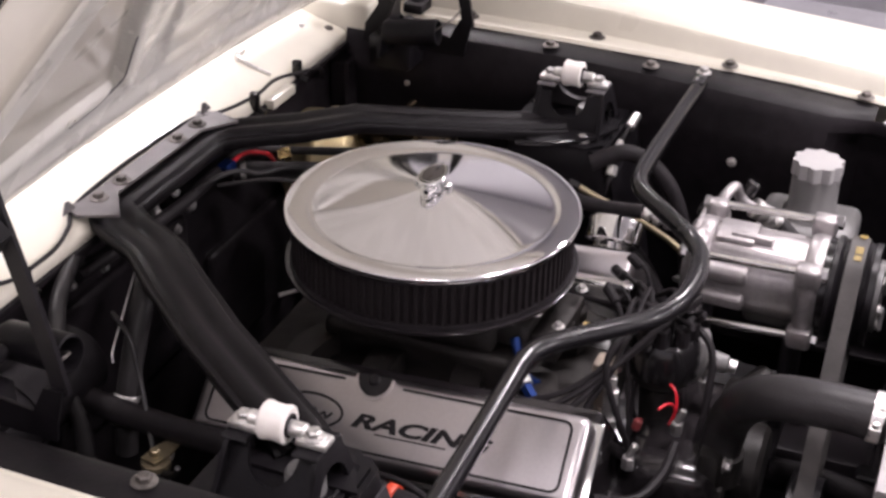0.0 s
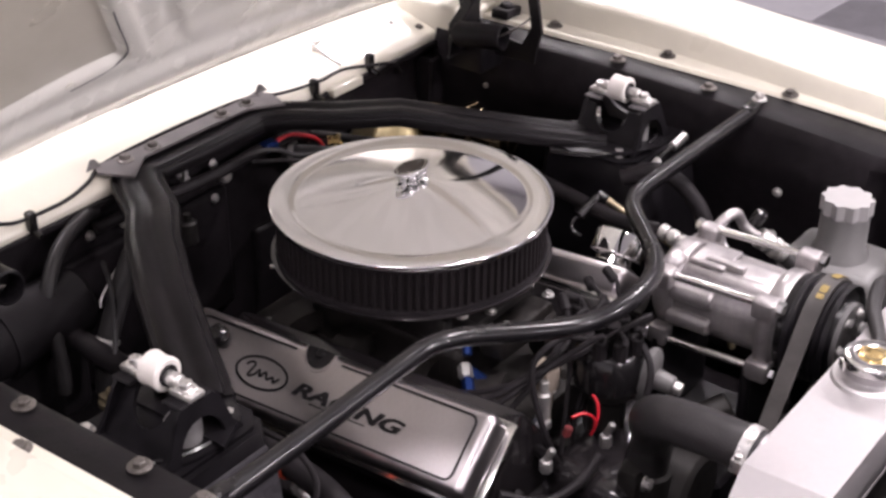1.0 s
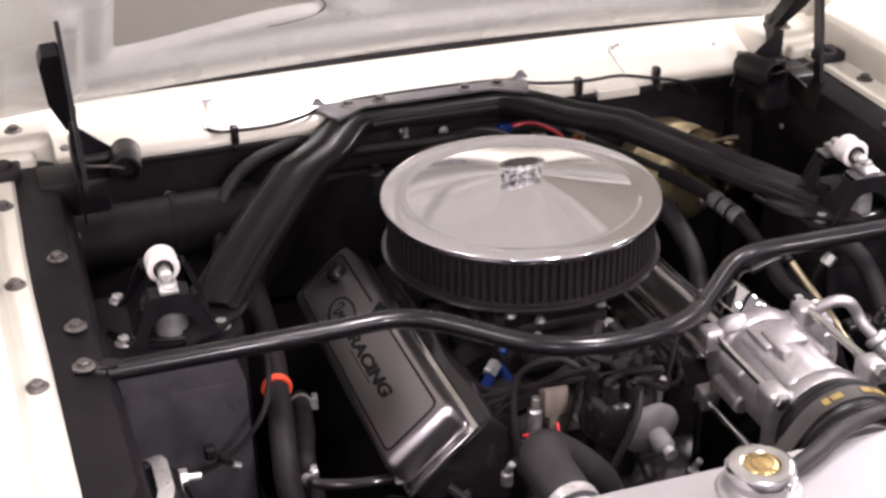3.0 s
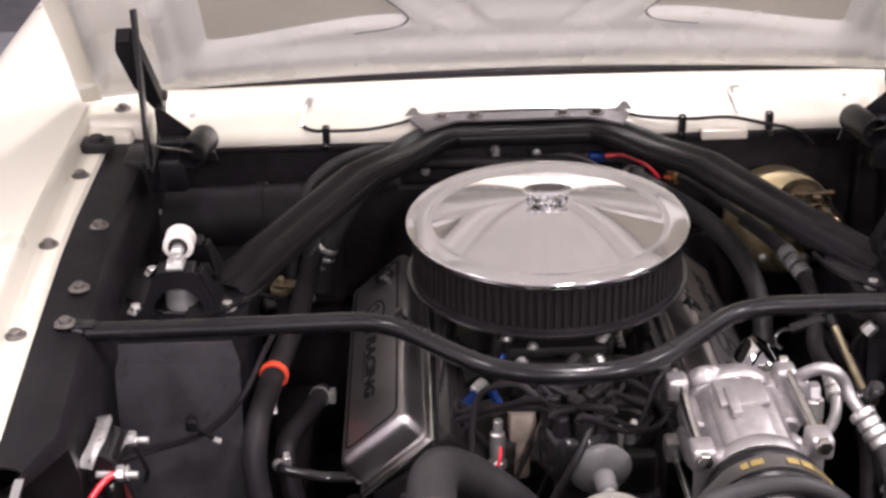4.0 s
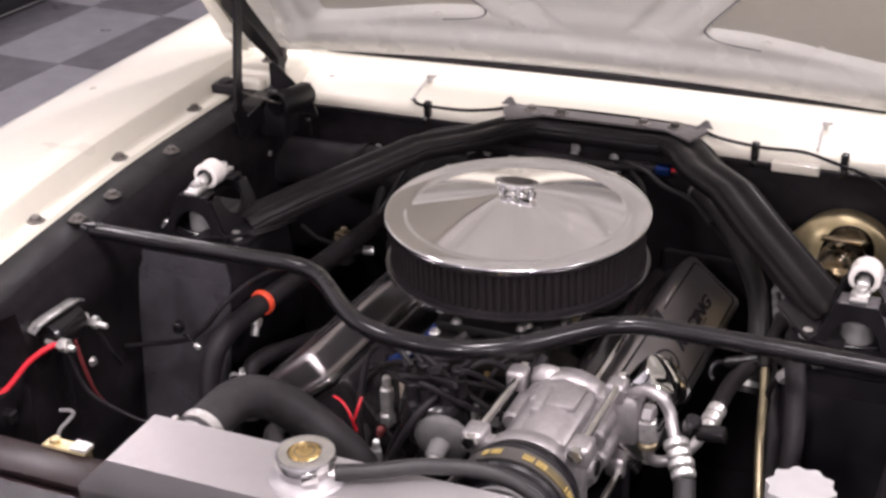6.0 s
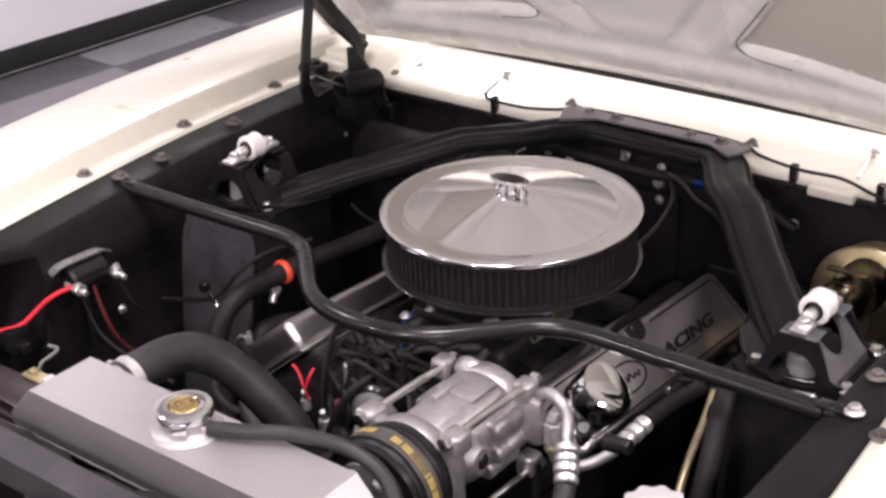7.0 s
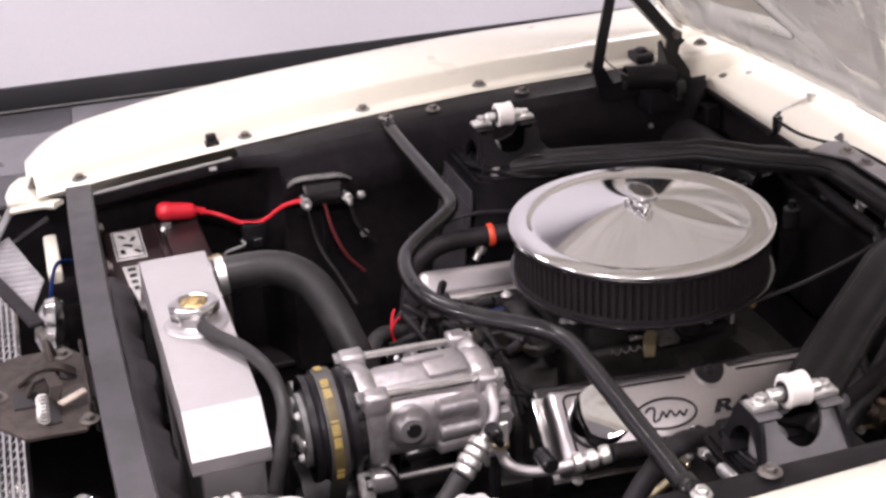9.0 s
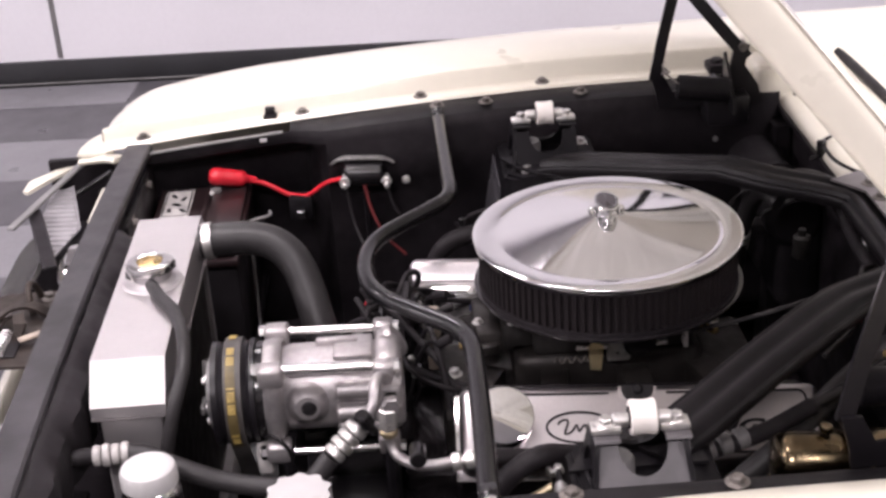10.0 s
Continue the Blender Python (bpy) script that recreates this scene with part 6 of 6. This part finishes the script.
for n, pts in enumerate(([(-0.495, -0.30, 0.80), (-0.495, -0.29, 0.75), (-0.50, -0.27, 0.70), (-0.51, -0.24, 0.66)], [(-0.49, -0.262, 0.805), (-0.48, -0.25, 0.76), (-0.49, -0.22, 0.72)], [(-0.484, -0.33, 0.80), (-0.47, -0.32, 0.74), (-0.43, -0.30, 0.70), (-0.36, -0.29, 0.68)])):
    hose("wire", pts, 0.0028, (PINK_WIRE, RUBBER, RUBBER)[n], ("faded red thin wire below the solenoid", "thin black wire below the solenoid", "thin black wire below the solenoid")[n], "wire", segs=8)

# ---------------------------------------------------------------- heater hoses and left side
h1 = hose("heater_hose", [(-0.315, 0.38, 0.76), (-0.32, 0.26, 0.752), (-0.33, 0.10, 0.757), (-0.342, -0.02, 0.764), (-0.350, -0.066, 0.763), (-0.354, -0.100, 0.762), (-0.360, -0.140, 0.757), (-0.365, -0.172, 0.740), (-0.366, -0.192, 0.710), (-0.360, -0.205, 0.668), (-0.345, -0.215, 0.62), (-0.31, -0.24, 0.56)], 0.0150, RUBBER, "black heater hose held by an orange spring clamp", segs=16)
om2 = Matrix.Translation((-0.3495, -0.066, 0.7632)) @ Vector((-0.10, -0.99, -0.03)).to_track_quat("Z", "Y").to_matrix().to_4x4()
part("orange_clamp", lathe([(0.0150, -0.0050), (0.0176, -0.0050), (0.0188, -0.0022), (0.0188, 0.0022), (0.0176, 0.0050), (0.0150, 0.0050)], 30, om2, closed=True), ORANGE, h1, "orange-red hose clamp")
part("clamp_screw", join(rod((-0.353, -0.083, 0.738), (-0.352, -0.093, 0.722), 0.006, 10, 0.001), rod((-0.353, -0.078, 0.744), (-0.353, -0.085, 0.734), 0.008, 8, 0.001)), ZINC, h1, "bright clamp screw")
hose("bypass_pipe", [(-0.345, -0.165, 0.700), (-0.328, -0.183, 0.700), (-0.276, -0.199, 0.700), (-0.223, -0.197, 0.700), (-0.180, -0.184, 0.704), (-0.153, -0.172, 0.700), (-0.13, -0.16, 0.68)], 0.0065, BLACK_GLOSS, "glossy black pipe across the front of the cylinder head", "pipe", clamps=("start",), segs=12)
hose("heater_hose", [(-0.30, 0.05, 0.66), (-0.318, -0.06, 0.690), (-0.330, -0.11, 0.700), (-0.335, -0.14, 0.690), (-0.325, -0.16, 0.63)], 0.0130, RUBBER, "black heater hose low beside the valve cover", clamps=("start",), segs=16)
hose("vacuum_line", [(-0.37, -0.20, 0.66), (-0.33, -0.24, 0.648), (-0.27, -0.26, 0.65), (-0.22, -0.25, 0.668), (-0.17, -0.255, 0.70)], 0.005, RUBBER_GREY, "thin grey rubber line by the valve cover", segs=10)
loom = hose("wiring_loom", [(-0.535, -0.15, 0.70), (-0.50, -0.14, 0.705), (-0.44, -0.137, 0.722), (-0.40, -0.138, 0.752), (-0.375, -0.13, 0.785), (-0.36, -0.08, 0.80), (-0.35, 0.0, 0.79)], 0.0035, RUBBER, "thin black wiring across the shock tower", "wire", segs=8)
part("loom_clip", join(box(-0.452, -0.438, -0.148, -0.132, 0.735, 0.752, 0.003, 1), rod((-0.438, -0.14, 0.735), (-0.418, -0.14, 0.720), 0.003, 8)), BLACK_PLASTIC, loom, "black wiring clip")
part("terminal_tip", rod((-0.420, -0.142, 0.722), (-0.412, -0.142, 0.717), 0.004, 8), ZINC, loom)

heater = thing("heater_box", (-0.42, 0.36, 0.62), "satin black heater case against the firewall", "heater case")
part("case", join(rod((-0.58, 0.368, 0.775), (-0.27, 0.368, 0.780), 0.046, 36, 0.012), box(-0.55, -0.28, 0.345, 0.425, 0.62, 0.78, 0.02, 3)), CASE_BLACK, heater, "satin black rounded case")
part("end_ring", lathe([(0.040, -0.006), (0.049, -0.006), (0.050, 0.006), (0.040, 0.006)], 36, pose(-0.40, 0.368, 0.7780, 0, 90), closed=True), CASE_BLACK, heater)
hose("heater_pipe", [(-0.195, 0.414, 0.857), (-0.221, 0.405, 0.862), (-0.276, 0.383, 0.855), (-0.314, 0.362, 0.836), (-0.338, 0.345, 0.800), (-0.350, 0.318, 0.750), (-0.355, 0.310, 0.70)], 0.0098, RUBBER_GREY, "black heater hose curving down from the firewall", segs=16)
brace_hose = hose("heater_pipe", [(-0.195, 0.318, 0.850), (-0.222, 0.302, 0.858), (-0.252, 0.294, 0.832), (-0.280, 0.290, 0.790), (-0.300, 0.288, 0.750), (-0.312, 0.286, 0.69)], 0.0138, RUBBER_GREY, "thick black hose beside the brace leg", segs=16)
fer = Vector((-0.296, 0.2885, 0.762))
for k in range(3):
    part("crimp_ring", rod(fer + Vector((-0.005 * k, 0, -0.013 * k)), fer + Vector((-0.005 * k - 0.004, 0, -0.013 * k - 0.0095)), 0.0158, 16, 0.003), ZINC, brace_hose, "bright ribbed steel ferrule ring")
hose("heater_cable", [(-0.265, 0.32, 0.845), (-0.285, 0.285, 0.83), (-0.305, 0.262, 0.79), (-0.335, 0.235, 0.745), (-0.36, 0.21, 0.725), (-0.385, 0.175, 0.745), (-0.405, 0.155, 0.775)], 0.0032, RUBBER_GREY, "thin grey control cable looping past the heater hoses", "cable", segs=8)
part("control_wire", tube([(-0.186, 0.337, 0.858), (-0.200, 0.334, 0.850), (-0.237, 0.326, 0.825), (-0.274, 0.318, 0.800), (-0.282, 0.314, 0.788)], 0.0016, 8), ZINC, heater, "bright thin steel control wire")
tap = thing("heater_tap", (-0.362, 0.21, 0.69), "dark heater tap with a tarnished brass lever", "heater tap")
part("tap_body", join(rod((-0.362, 0.212, 0.69), (-0.362, 0.212, 0.730), 0.015, 18, 0.003), rod((-0.388, 0.204, 0.712), (-0.334, 0.220, 0.712), 0.010, 14, 0.002)), ALU_DARK, tap)
part("tap_collar", lathe([(0.009, 0), (0.0165, 0), (0.0165, 0.006), (0.013, 0.008), (0.009, 0.008)], 20, pose(-0.362, 0.212, 0.7302), closed=True), DULL_BRASS, tap, "tarnished brass collar")
part("tap_lever", join(slab([(-0.012, -0.010), (0.010, -0.012), (0.040, -0.006), (0.044, 0.0), (0.040, 0.006), (0.010, 0.012), (-0.012, 0.010)], 0.003, pose(-0.362, 0.212, 0.7405, 0, 0, -12), 0.0008), rod((-0.322, 0.2035, 0.741), (-0.322, 0.2035, 0.750), 0.0055, 10, 0.001), rod((-0.362, 0.212, 0.738), (-0.362, 0.212, 0.752), 0.006, 6, 0.001)), DULL_BRASS, tap, "tarnished brass lever")
part("tap_stub", rod((-0.334, 0.220, 0.712), (-0.318, 0.225, 0.712), 0.0078, 12, 0.001), ZINC, tap, "bright pipe stub")

# firewall wiring behind the air cleaner
wires = thing("firewall_wiring", (0.1, 0.405, 0.83), "bundle of dark wires with blue and red connectors", "wiring")
part("loom", tube([(-0.20, 0.412, 0.835), (-0.10, 0.395, 0.842), (0.0, 0.388, 0.842), (0.10, 0.390, 0.845), (0.18, 0.395, 0.835), (0.25, 0.405, 0.80)], 0.009, 12), RUBBER, wires, "black taped loom")
part("blue_connector", join(box(0.095, 0.120, 0.372, 0.392, 0.842, 0.856, 0.003, 1)), BLUE, wires, "blue crimp connectors")
part("red_wire", tube([(0.12, 0.382, 0.850), (0.145, 0.378, 0.853), (0.165, 0.372, 0.848), (0.185, 0.36, 0.838), (0.20, 0.36, 0.82)], 0.0032, 8), RED, wires, "red wire")
part("grey_wire", tube([(0.03, 0.385, 0.850), (0.06, 0.362, 0.862), (0.09, 0.35, 0.858), (0.12, 0.34, 0.842), (0.17, 0.315, 0.836), (0.21, 0.27, 0.825)], 0.0036, 8), RUBBER_GREY, wires, "dark grey wire")
part("wire_clip", join(rod((-0.043, 0.405, 0.845), (-0.043, 0.395, 0.845), 0.008, 6, 0.001), rod((-0.043, 0.400, 0.868), (-0.043, 0.400, 0.846), 0.004, 8)), ZINC, wires, "bright clip")
part("knob", lathe([(0, 0), (0.006, 0), (0.006, 0.008), (0.0095, 0.010), (0.0095, 0.018), (0.007, 0.021), (0, 0.021)], 18, pose(0.026, 0.408, 0.828, 90)), ZINC, wires, "bright round knob")
part("sender", join(rod((-0.11, 0.33, 0.80), (-0.11, 0.33, 0.835), 0.013, 14, 0.003), rod((-0.11, 0.33, 0.835), (-0.11, 0.33, 0.845), 0.006, 6)), ALU_DARK, wires, "dark oil pressure sender")

# ---------------------------------------------------------------- brake booster and driver's side
boost = thing("brake_booster", (0.39, 0.37, 0.70), "gold zinc-plated brake booster drum on the firewall", "brake booster")
bmx = pose(0.386, 0.425, 0.738, 90)
part("drum", lathe([(0, 0.0), (0.058, 0.0), (0.076, 0.016), (0.080, 0.052), (0.085, 0.057), (0.086, 0.062), (0.085, 0.067), (0.079, 0.071), (0.073, 0.084), (0.068, 0.104), (0.058, 0.113), (0.045, 0.117), (0.030, 0.117), (0.028, 0.122), (0.0, 0.122)], 64, bmx), GOLD_ZINC, boost, "gold plated drum with a rolled seam")
for k in range(4):
    a = math.radians(45 + 90 * k)
    piece("bolt", SMALL_BOLT, boost, bmx @ pose(0.046 * math.cos(a), 0.046 * math.sin(a), 0.117))
master = thing("master_cylinder", (0.40, 0.22, 0.765), "dark gold plated brake master cylinder with a smooth round body", "master cylinder")
part("barrel", lathe([(0, 0), (0.020, 0.0), (0.0290, 0.003), (0.0335, 0.010), (0.0345, 0.018), (0.0345, 0.098), (0.0320, 0.103), (0.0320, 0.110), (0.0365, 0.116), (0.0365, 0.150), (0, 0.150)], 44, pose(0.402, 0.158, 0.8085, -94)), GOLD_DARK, master, "dark gold smooth round barrel", 40)
part("pipe_union", rod((0.399, 0.215, 0.842), (0.399, 0.216, 0.850), 0.008, 6, 0.001), GOLD_DARK, master, "small gold pipe union")
part("cover_strap", box(0.372, 0.430, 0.236, 0.246, 0.8395, 0.8460, 0.0015, 1), GOLD_DARK, master, "thin plated strap")
dip = hose("dipstick", [(0.355, -0.036, 0.797), (0.364, -0.080, 0.774), (0.375, -0.145, 0.743), (0.387, -0.197, 0.706), (0.393, -0.232, 0.66), (0.389, -0.25, 0.60)], 0.0055, DULL_BRASS, "dull brass-coloured dipstick tube with a black plastic handle", "dipstick", segs=12)
part("handle", join(rod((0.357, -0.046, 0.791), (0.354, -0.030, 0.799), 0.0088, 14, 0.002), rod((0.348, -0.034, 0.797), (0.305, -0.030, 0.781), 0.0072, 14, 0.002), tube([(0.306, -0.030, 0.781), (0.296, -0.028, 0.779), (0.288, -0.030, 0.772), (0.288, -0.036, 0.764), (0.294, -0.042, 0.760)], 0.0026, 8)), BLACK_PLASTIC, dip, "black plastic handle")
hose("brake_hose", [(0.380, -0.055, 0.822), (0.398, -0.096, 0.838), (0.408, -0.128, 0.828), (0.415, -0.158, 0.798), (0.417, -0.178, 0.762), (0.415, -0.195, 0.71), (0.405, -0.21, 0.64)], 0.0125, RUBBER, "black hose beside the shock tower", segs=14, clamps=("end",))
hose("steering_hose", [(0.350, 0.0, 0.775), (0.362, -0.035, 0.768), (0.374, -0.07, 0.748), (0.382, -0.11, 0.71), (0.386, -0.15, 0.66), (0.38, -0.19, 0.59)], 0.013, RUBBER, "thick black hose along the valve cover", segs=14)
hose("lower_radiator_hose", [(0.16, -0.53, 0.52), (0.16, -0.46, 0.53), (0.12, -0.40, 0.56), (0.06, -0.36, 0.60)], 0.022, RUBBER, "black lower radiator hose", segs=16)
hose("bypass_hose", [(-0.25, -0.20, 0.66), (-0.23, -0.26, 0.69), (-0.20, -0.30, 0.70), (-0.16, -0.32, 0.68), (-0.13, -0.33, 0.62)], 0.013, RUBBER_GREY, "grey-black hose in front of the valve cover", segs=14)
hose("suction_hose", [(0.155, 0.40, 0.815), (0.190, 0.345, 0.812), (0.245, 0.278, 0.798), (0.283, 0.225, 0.776), (0.304, 0.180, 0.748), (0.312, 0.135, 0.712), (0.310, 0.10, 0.66)], 0.0145, RUBBER_GREY, "thick black hose running beside the brace to the firewall", clamps=("start", "end"), segs=16)
feed = hose("brake_line", [(0.505, -0.088, 0.853), (0.470, -0.086, 0.846), (0.440, -0.084, 0.840), (0.412, -0.083, 0.832), (0.390, -0.085, 0.816), (0.372, -0.083, 0.790), (0.366, -0.078, 0.74)], 0.0036, BRACE, "thin black line with bright fittings in front of the tower", "brake line", segs=10)
part("line_ferrule", rod((0.502, -0.0878, 0.8523), (0.468, -0.0858, 0.8455), 0.0072, 16, 0.002), ZINC, feed, "bright round ferrule")
part("line_nut", rod((0.432, -0.0835, 0.8380), (0.418, -0.083, 0.8340), 0.0062, 6, 0.001), ZINC, feed, "bright hexagon nut")
part("line_nut", rod((0.393, -0.085, 0.8180), (0.382, -0.0845, 0.8050), 0.0085, 6, 0.0015), ZINC, feed, "bright hexagon nut")
pump = thing("water_pump", (0.0, -0.37, 0.58), "dark alloy water pump on the engine front", "water pump")
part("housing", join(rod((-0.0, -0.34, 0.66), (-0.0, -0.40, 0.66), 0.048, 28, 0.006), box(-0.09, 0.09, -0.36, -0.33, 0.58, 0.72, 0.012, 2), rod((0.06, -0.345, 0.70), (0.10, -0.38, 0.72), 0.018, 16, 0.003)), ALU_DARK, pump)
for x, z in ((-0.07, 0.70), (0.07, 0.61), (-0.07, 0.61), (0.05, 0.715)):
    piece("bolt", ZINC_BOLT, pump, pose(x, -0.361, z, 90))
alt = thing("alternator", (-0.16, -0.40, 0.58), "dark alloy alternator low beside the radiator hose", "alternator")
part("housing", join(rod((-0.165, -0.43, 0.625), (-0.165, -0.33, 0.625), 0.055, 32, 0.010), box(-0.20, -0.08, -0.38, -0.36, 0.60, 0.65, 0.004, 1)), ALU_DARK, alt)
part("fan", lathe([(0.012, -0.004), (0.050, -0.004), (0.050, 0.002), (0.012, 0.002)], 28, pose(-0.165, -0.437, 0.625, 90), closed=True), ZINC, alt, "bright fan disc")

# ---------------------------------------------------------------- small lines and fittings at the engine's front
for n, pts in enumerate((
        [(-0.03, -0.25, 0.83), (-0.06, -0.235, 0.845), (-0.10, -0.22, 0.82), (-0.11, -0.24, 0.76), (-0.10, -0.26, 0.70)],
        [(0.02, -0.29, 0.825), (0.0, -0.32, 0.80), (-0.03, -0.325, 0.74), (-0.05, -0.32, 0.68)],
        [(0.03, -0.24, 0.83), (0.06, -0.215, 0.835), (0.10, -0.20, 0.80), (0.13, -0.19, 0.74)],
        [(-0.19, -0.24, 0.70), (-0.16, -0.28, 0.69), (-0.12, -0.30, 0.70), (-0.08, -0.305, 0.72)])):
    hose("vacuum_hose", pts, (0.004, 0.0045, 0.004, 0.006)[n], RUBBER, "thin black rubber vacuum hose by the distributor", "hose", group="vacuum hoses", segs=8)
for n, (x, y, z) in enumerate(((-0.128, -0.262, 0.722), (-0.060, -0.300, 0.735), (0.072, -0.232, 0.775), (-0.02, -0.215, 0.776), (0.09, -0.30, 0.70))):
    solo("pipe_fitting", join(rod((x, y, z - 0.016), (x, y, z), 0.0075, 6, 0.001), rod((x, y, z), (x + 0.004, y - 0.006, z + 0.016), 0.0045, 10, 0.001)), ZINC, "small bright pipe fitting on the engine", "pipe fitting", "pipe fittings")
throttle = solo("throttle_cable", tube([(0.06, 0.37, 0.845), (0.10, 0.30, 0.850), (0.115, 0.22, 0.838), (0.10, 0.15, 0.815), (0.088, 0.09, 0.80)], 0.003, 8), RUBBER_GREY, "thin grey throttle cable behind the air cleaner", "cable")
part("cable_bracket", box(0.088, 0.104, 0.118, 0.124, 0.79, 0.822, 0.001, 1), ZINC, throttle, "bright cable bracket")
vr = thing("voltage_regulator", (-0.545, -0.40, 0.74), "small black regulator box on the inner wing", "regulator")
part("regulator_box", box(-0.558, -0.528, -0.432, -0.392, 0.73, 0.772, 0.004, 2), BLACK_SATIN, vr)
part("regulator_plug", box(-0.530, -0.515, -0.420, -0.404, 0.735, 0.752, 0.002, 1), BLACK_PLASTIC, vr)

# ---------------------------------------------------------------- nose hardware
latch = thing("hood_latch", (0.0, -0.74, 0.80), "rusty brown hood latch plate at the nose", "hood latch")
part("latch_plate", slab([(-0.115, -0.045), (-0.10, -0.075), (-0.03, -0.085), (0.05, -0.075), (0.095, -0.04), (0.10, 0.03), (0.06, 0.045), (-0.08, 0.045), (-0.115, 0.02)], 0.004, pose(-0.005, -0.755, 0.826), 0.001), RUST, latch, "rusty pressed plate")
part("latch_hoop", tube([(-0.075 + 0.026 * math.cos(a), -0.752 - 0.006 * math.sin(a), 0.832 + 0.032 * math.sin(a)) for a in [math.pi * k / 8 for k in range(9)]], 0.005, 10, 3), RUST, latch, "rusty round hoop")
part("latch_side", box(-0.10, 0.07, -0.718, -0.713, 0.828, 0.850, 0.002, 1), RUST, latch)
part("latch_rib", join(sweep(smooth_path([(-0.045, -0.80, 0.832), (-0.045, -0.775, 0.846), (-0.042, -0.75, 0.848), (-0.04, -0.728, 0.834)], 4), [(-0.009, -0.002), (0.009, -0.002), (0.009, 0.002), (-0.009, 0.002)], up=(0, 0, 1))), RUST, latch)
# black plates on the surface stand in for the slots' shaded openings
part("latch_slot", box(-0.020, 0.020, -0.806, -0.780, 0.8302, 0.8322, 0.0006, 1), BLACK_SATIN, latch, "thin black plate for a slot's dark inside")
part("latch_slot", box(0.030, 0.070, -0.770, -0.752, 0.8302, 0.8322, 0.0006, 1), BLACK_SATIN, latch, "thin black plate for a slot's dark inside")
part("latch_hook", sweep([Vector(p) for p in ((-0.01, -0.790, 0.832), (-0.012, -0.775, 0.850), (0.0, -0.758, 0.858), (0.018, -0.752, 0.852), (0.022, -0.757, 0.836))], [(-0.008, -0.002), (0.008, -0.002), (0.008, 0.002), (-0.008, 0.002)], up=(0, 0, 1)), RUST, latch)
part("latch_spring", sweep([Vector((0.02 + 0.0012 * k, -0.772 + 0.007 * math.cos(k * 0.9), 0.840 + 0.007 * math.sin(k * 0.9))) for k in range(44)], circle(0.0015, 6)), ZINC, latch, "bright coil spring")
part("latch_lever", box(-0.006, 0.006, -0.020, 0.020, 0, 0.004, 0.0015, 1, pose(0.030, -0.735, 0.838, 0, 0, 35)), DIST_TAN, latch, "pale worn lever")
part("latch_post", box(-0.03, 0.03, -0.715, -0.690, 0.78, 0.838, 0.004, 1), BLACK_APRON, latch)
for x, y in ((-0.10, -0.74), (0.075, -0.72), (-0.02, -0.825)):
    piece("bolt", FLANGE_BOLT, latch, pose(x, y, 0.830))
for n, (x, y) in enumerate(((-0.30, -0.75), (0.22, -0.74))):
    horn = thing("horn", (x, y, 0.70), "bright disc horn behind the grille", "horn", "horns")
    part("disc", lathe([(0, -0.018), (0.03, -0.020), (0.042, -0.012), (0.046, 0), (0.042, 0.012), (0.02, 0.026), (0, 0.028)], 32, pose(x, y, 0.77, 80, 0, 30 * n)), CHROME_ROUGH, horn)
    part("bracket", box(x - 0.012, x + 0.012, y, y + 0.09, 0.70, 0.71, 0.002, 1), BLACK_SATIN, horn)
hose("horn_wire", [(-0.45, -0.70, 0.80), (-0.42, -0.73, 0.815), (-0.36, -0.745, 0.80), (-0.31, -0.75, 0.78)], 0.003, BLUE, "thin blue wire at the nose", "wire", segs=8)

# ---------------------------------------------------------------- floor tiles, laid along the west wall
TX, TY = 0.36, 0.63
LAY = pose(-2.757, 2.487, 0, 0, 0, -3.66)


def tile_mesh(name, material):
    return mesh_of(box(0.001, TX - 0.001, 0.001, TY - 0.001, -0.006, 0.002, 0.0012, 1), name, material)


ORIGIN[floor] = Vector(floor.location)
pair = (tile_mesh("dark_tile", TILE_DARK), tile_mesh("light_tile", TILE_LIGHT))
many = ([], [])
for i in range(-2, 22):
    for j in range(-13, 6):
        c = LAY @ Vector(((i + 0.5) * TX, (j + 0.5) * TY, 0))
        inside = (WEST.inverted() @ c).x > TX / 2 + 0.015 and c.x < RX1 - 0.3 and RY0 + 0.35 < c.y < RY1 - 0.35
        if not inside:
            continue
        if (c.x < -1.3 and c.y > -2.8) or (2.3 < c.x < 4.6 and -0.8 < c.y < 2.6):
            piece("tile", pair[(i + j) % 2], floor, LAY @ pose(i * TX, j * TY, 0))
        else:
            many[(i + j) % 2].append(box(0.001, TX - 0.001, 0.001, TY - 0.001, -0.006, 0.002, m=LAY @ pose(i * TX, j * TY, 0)))
for k in (0, 1):
    tagged(part("far_tiles", join(*many[k]), (TILE_DARK, TILE_LIGHT)[k], floor, smooth=0), kind="stuff")
# cut tiles in the row against the wall
for j in range(-13, 6):
    c = LAY @ Vector((-1.5 * TX, (j + 0.5) * TY, 0))
    if RY0 + 0.35 < c.y < RY1 - 0.35:
        part("cut_tile", box(-2 * TX + 0.125, -TX - 0.001, j * TY + 0.001, (j + 1) * TY - 0.001, -0.006, 0.002, 0.0012, 1, LAY), (TILE_DARK, TILE_LIGHT)[j % 2], floor)
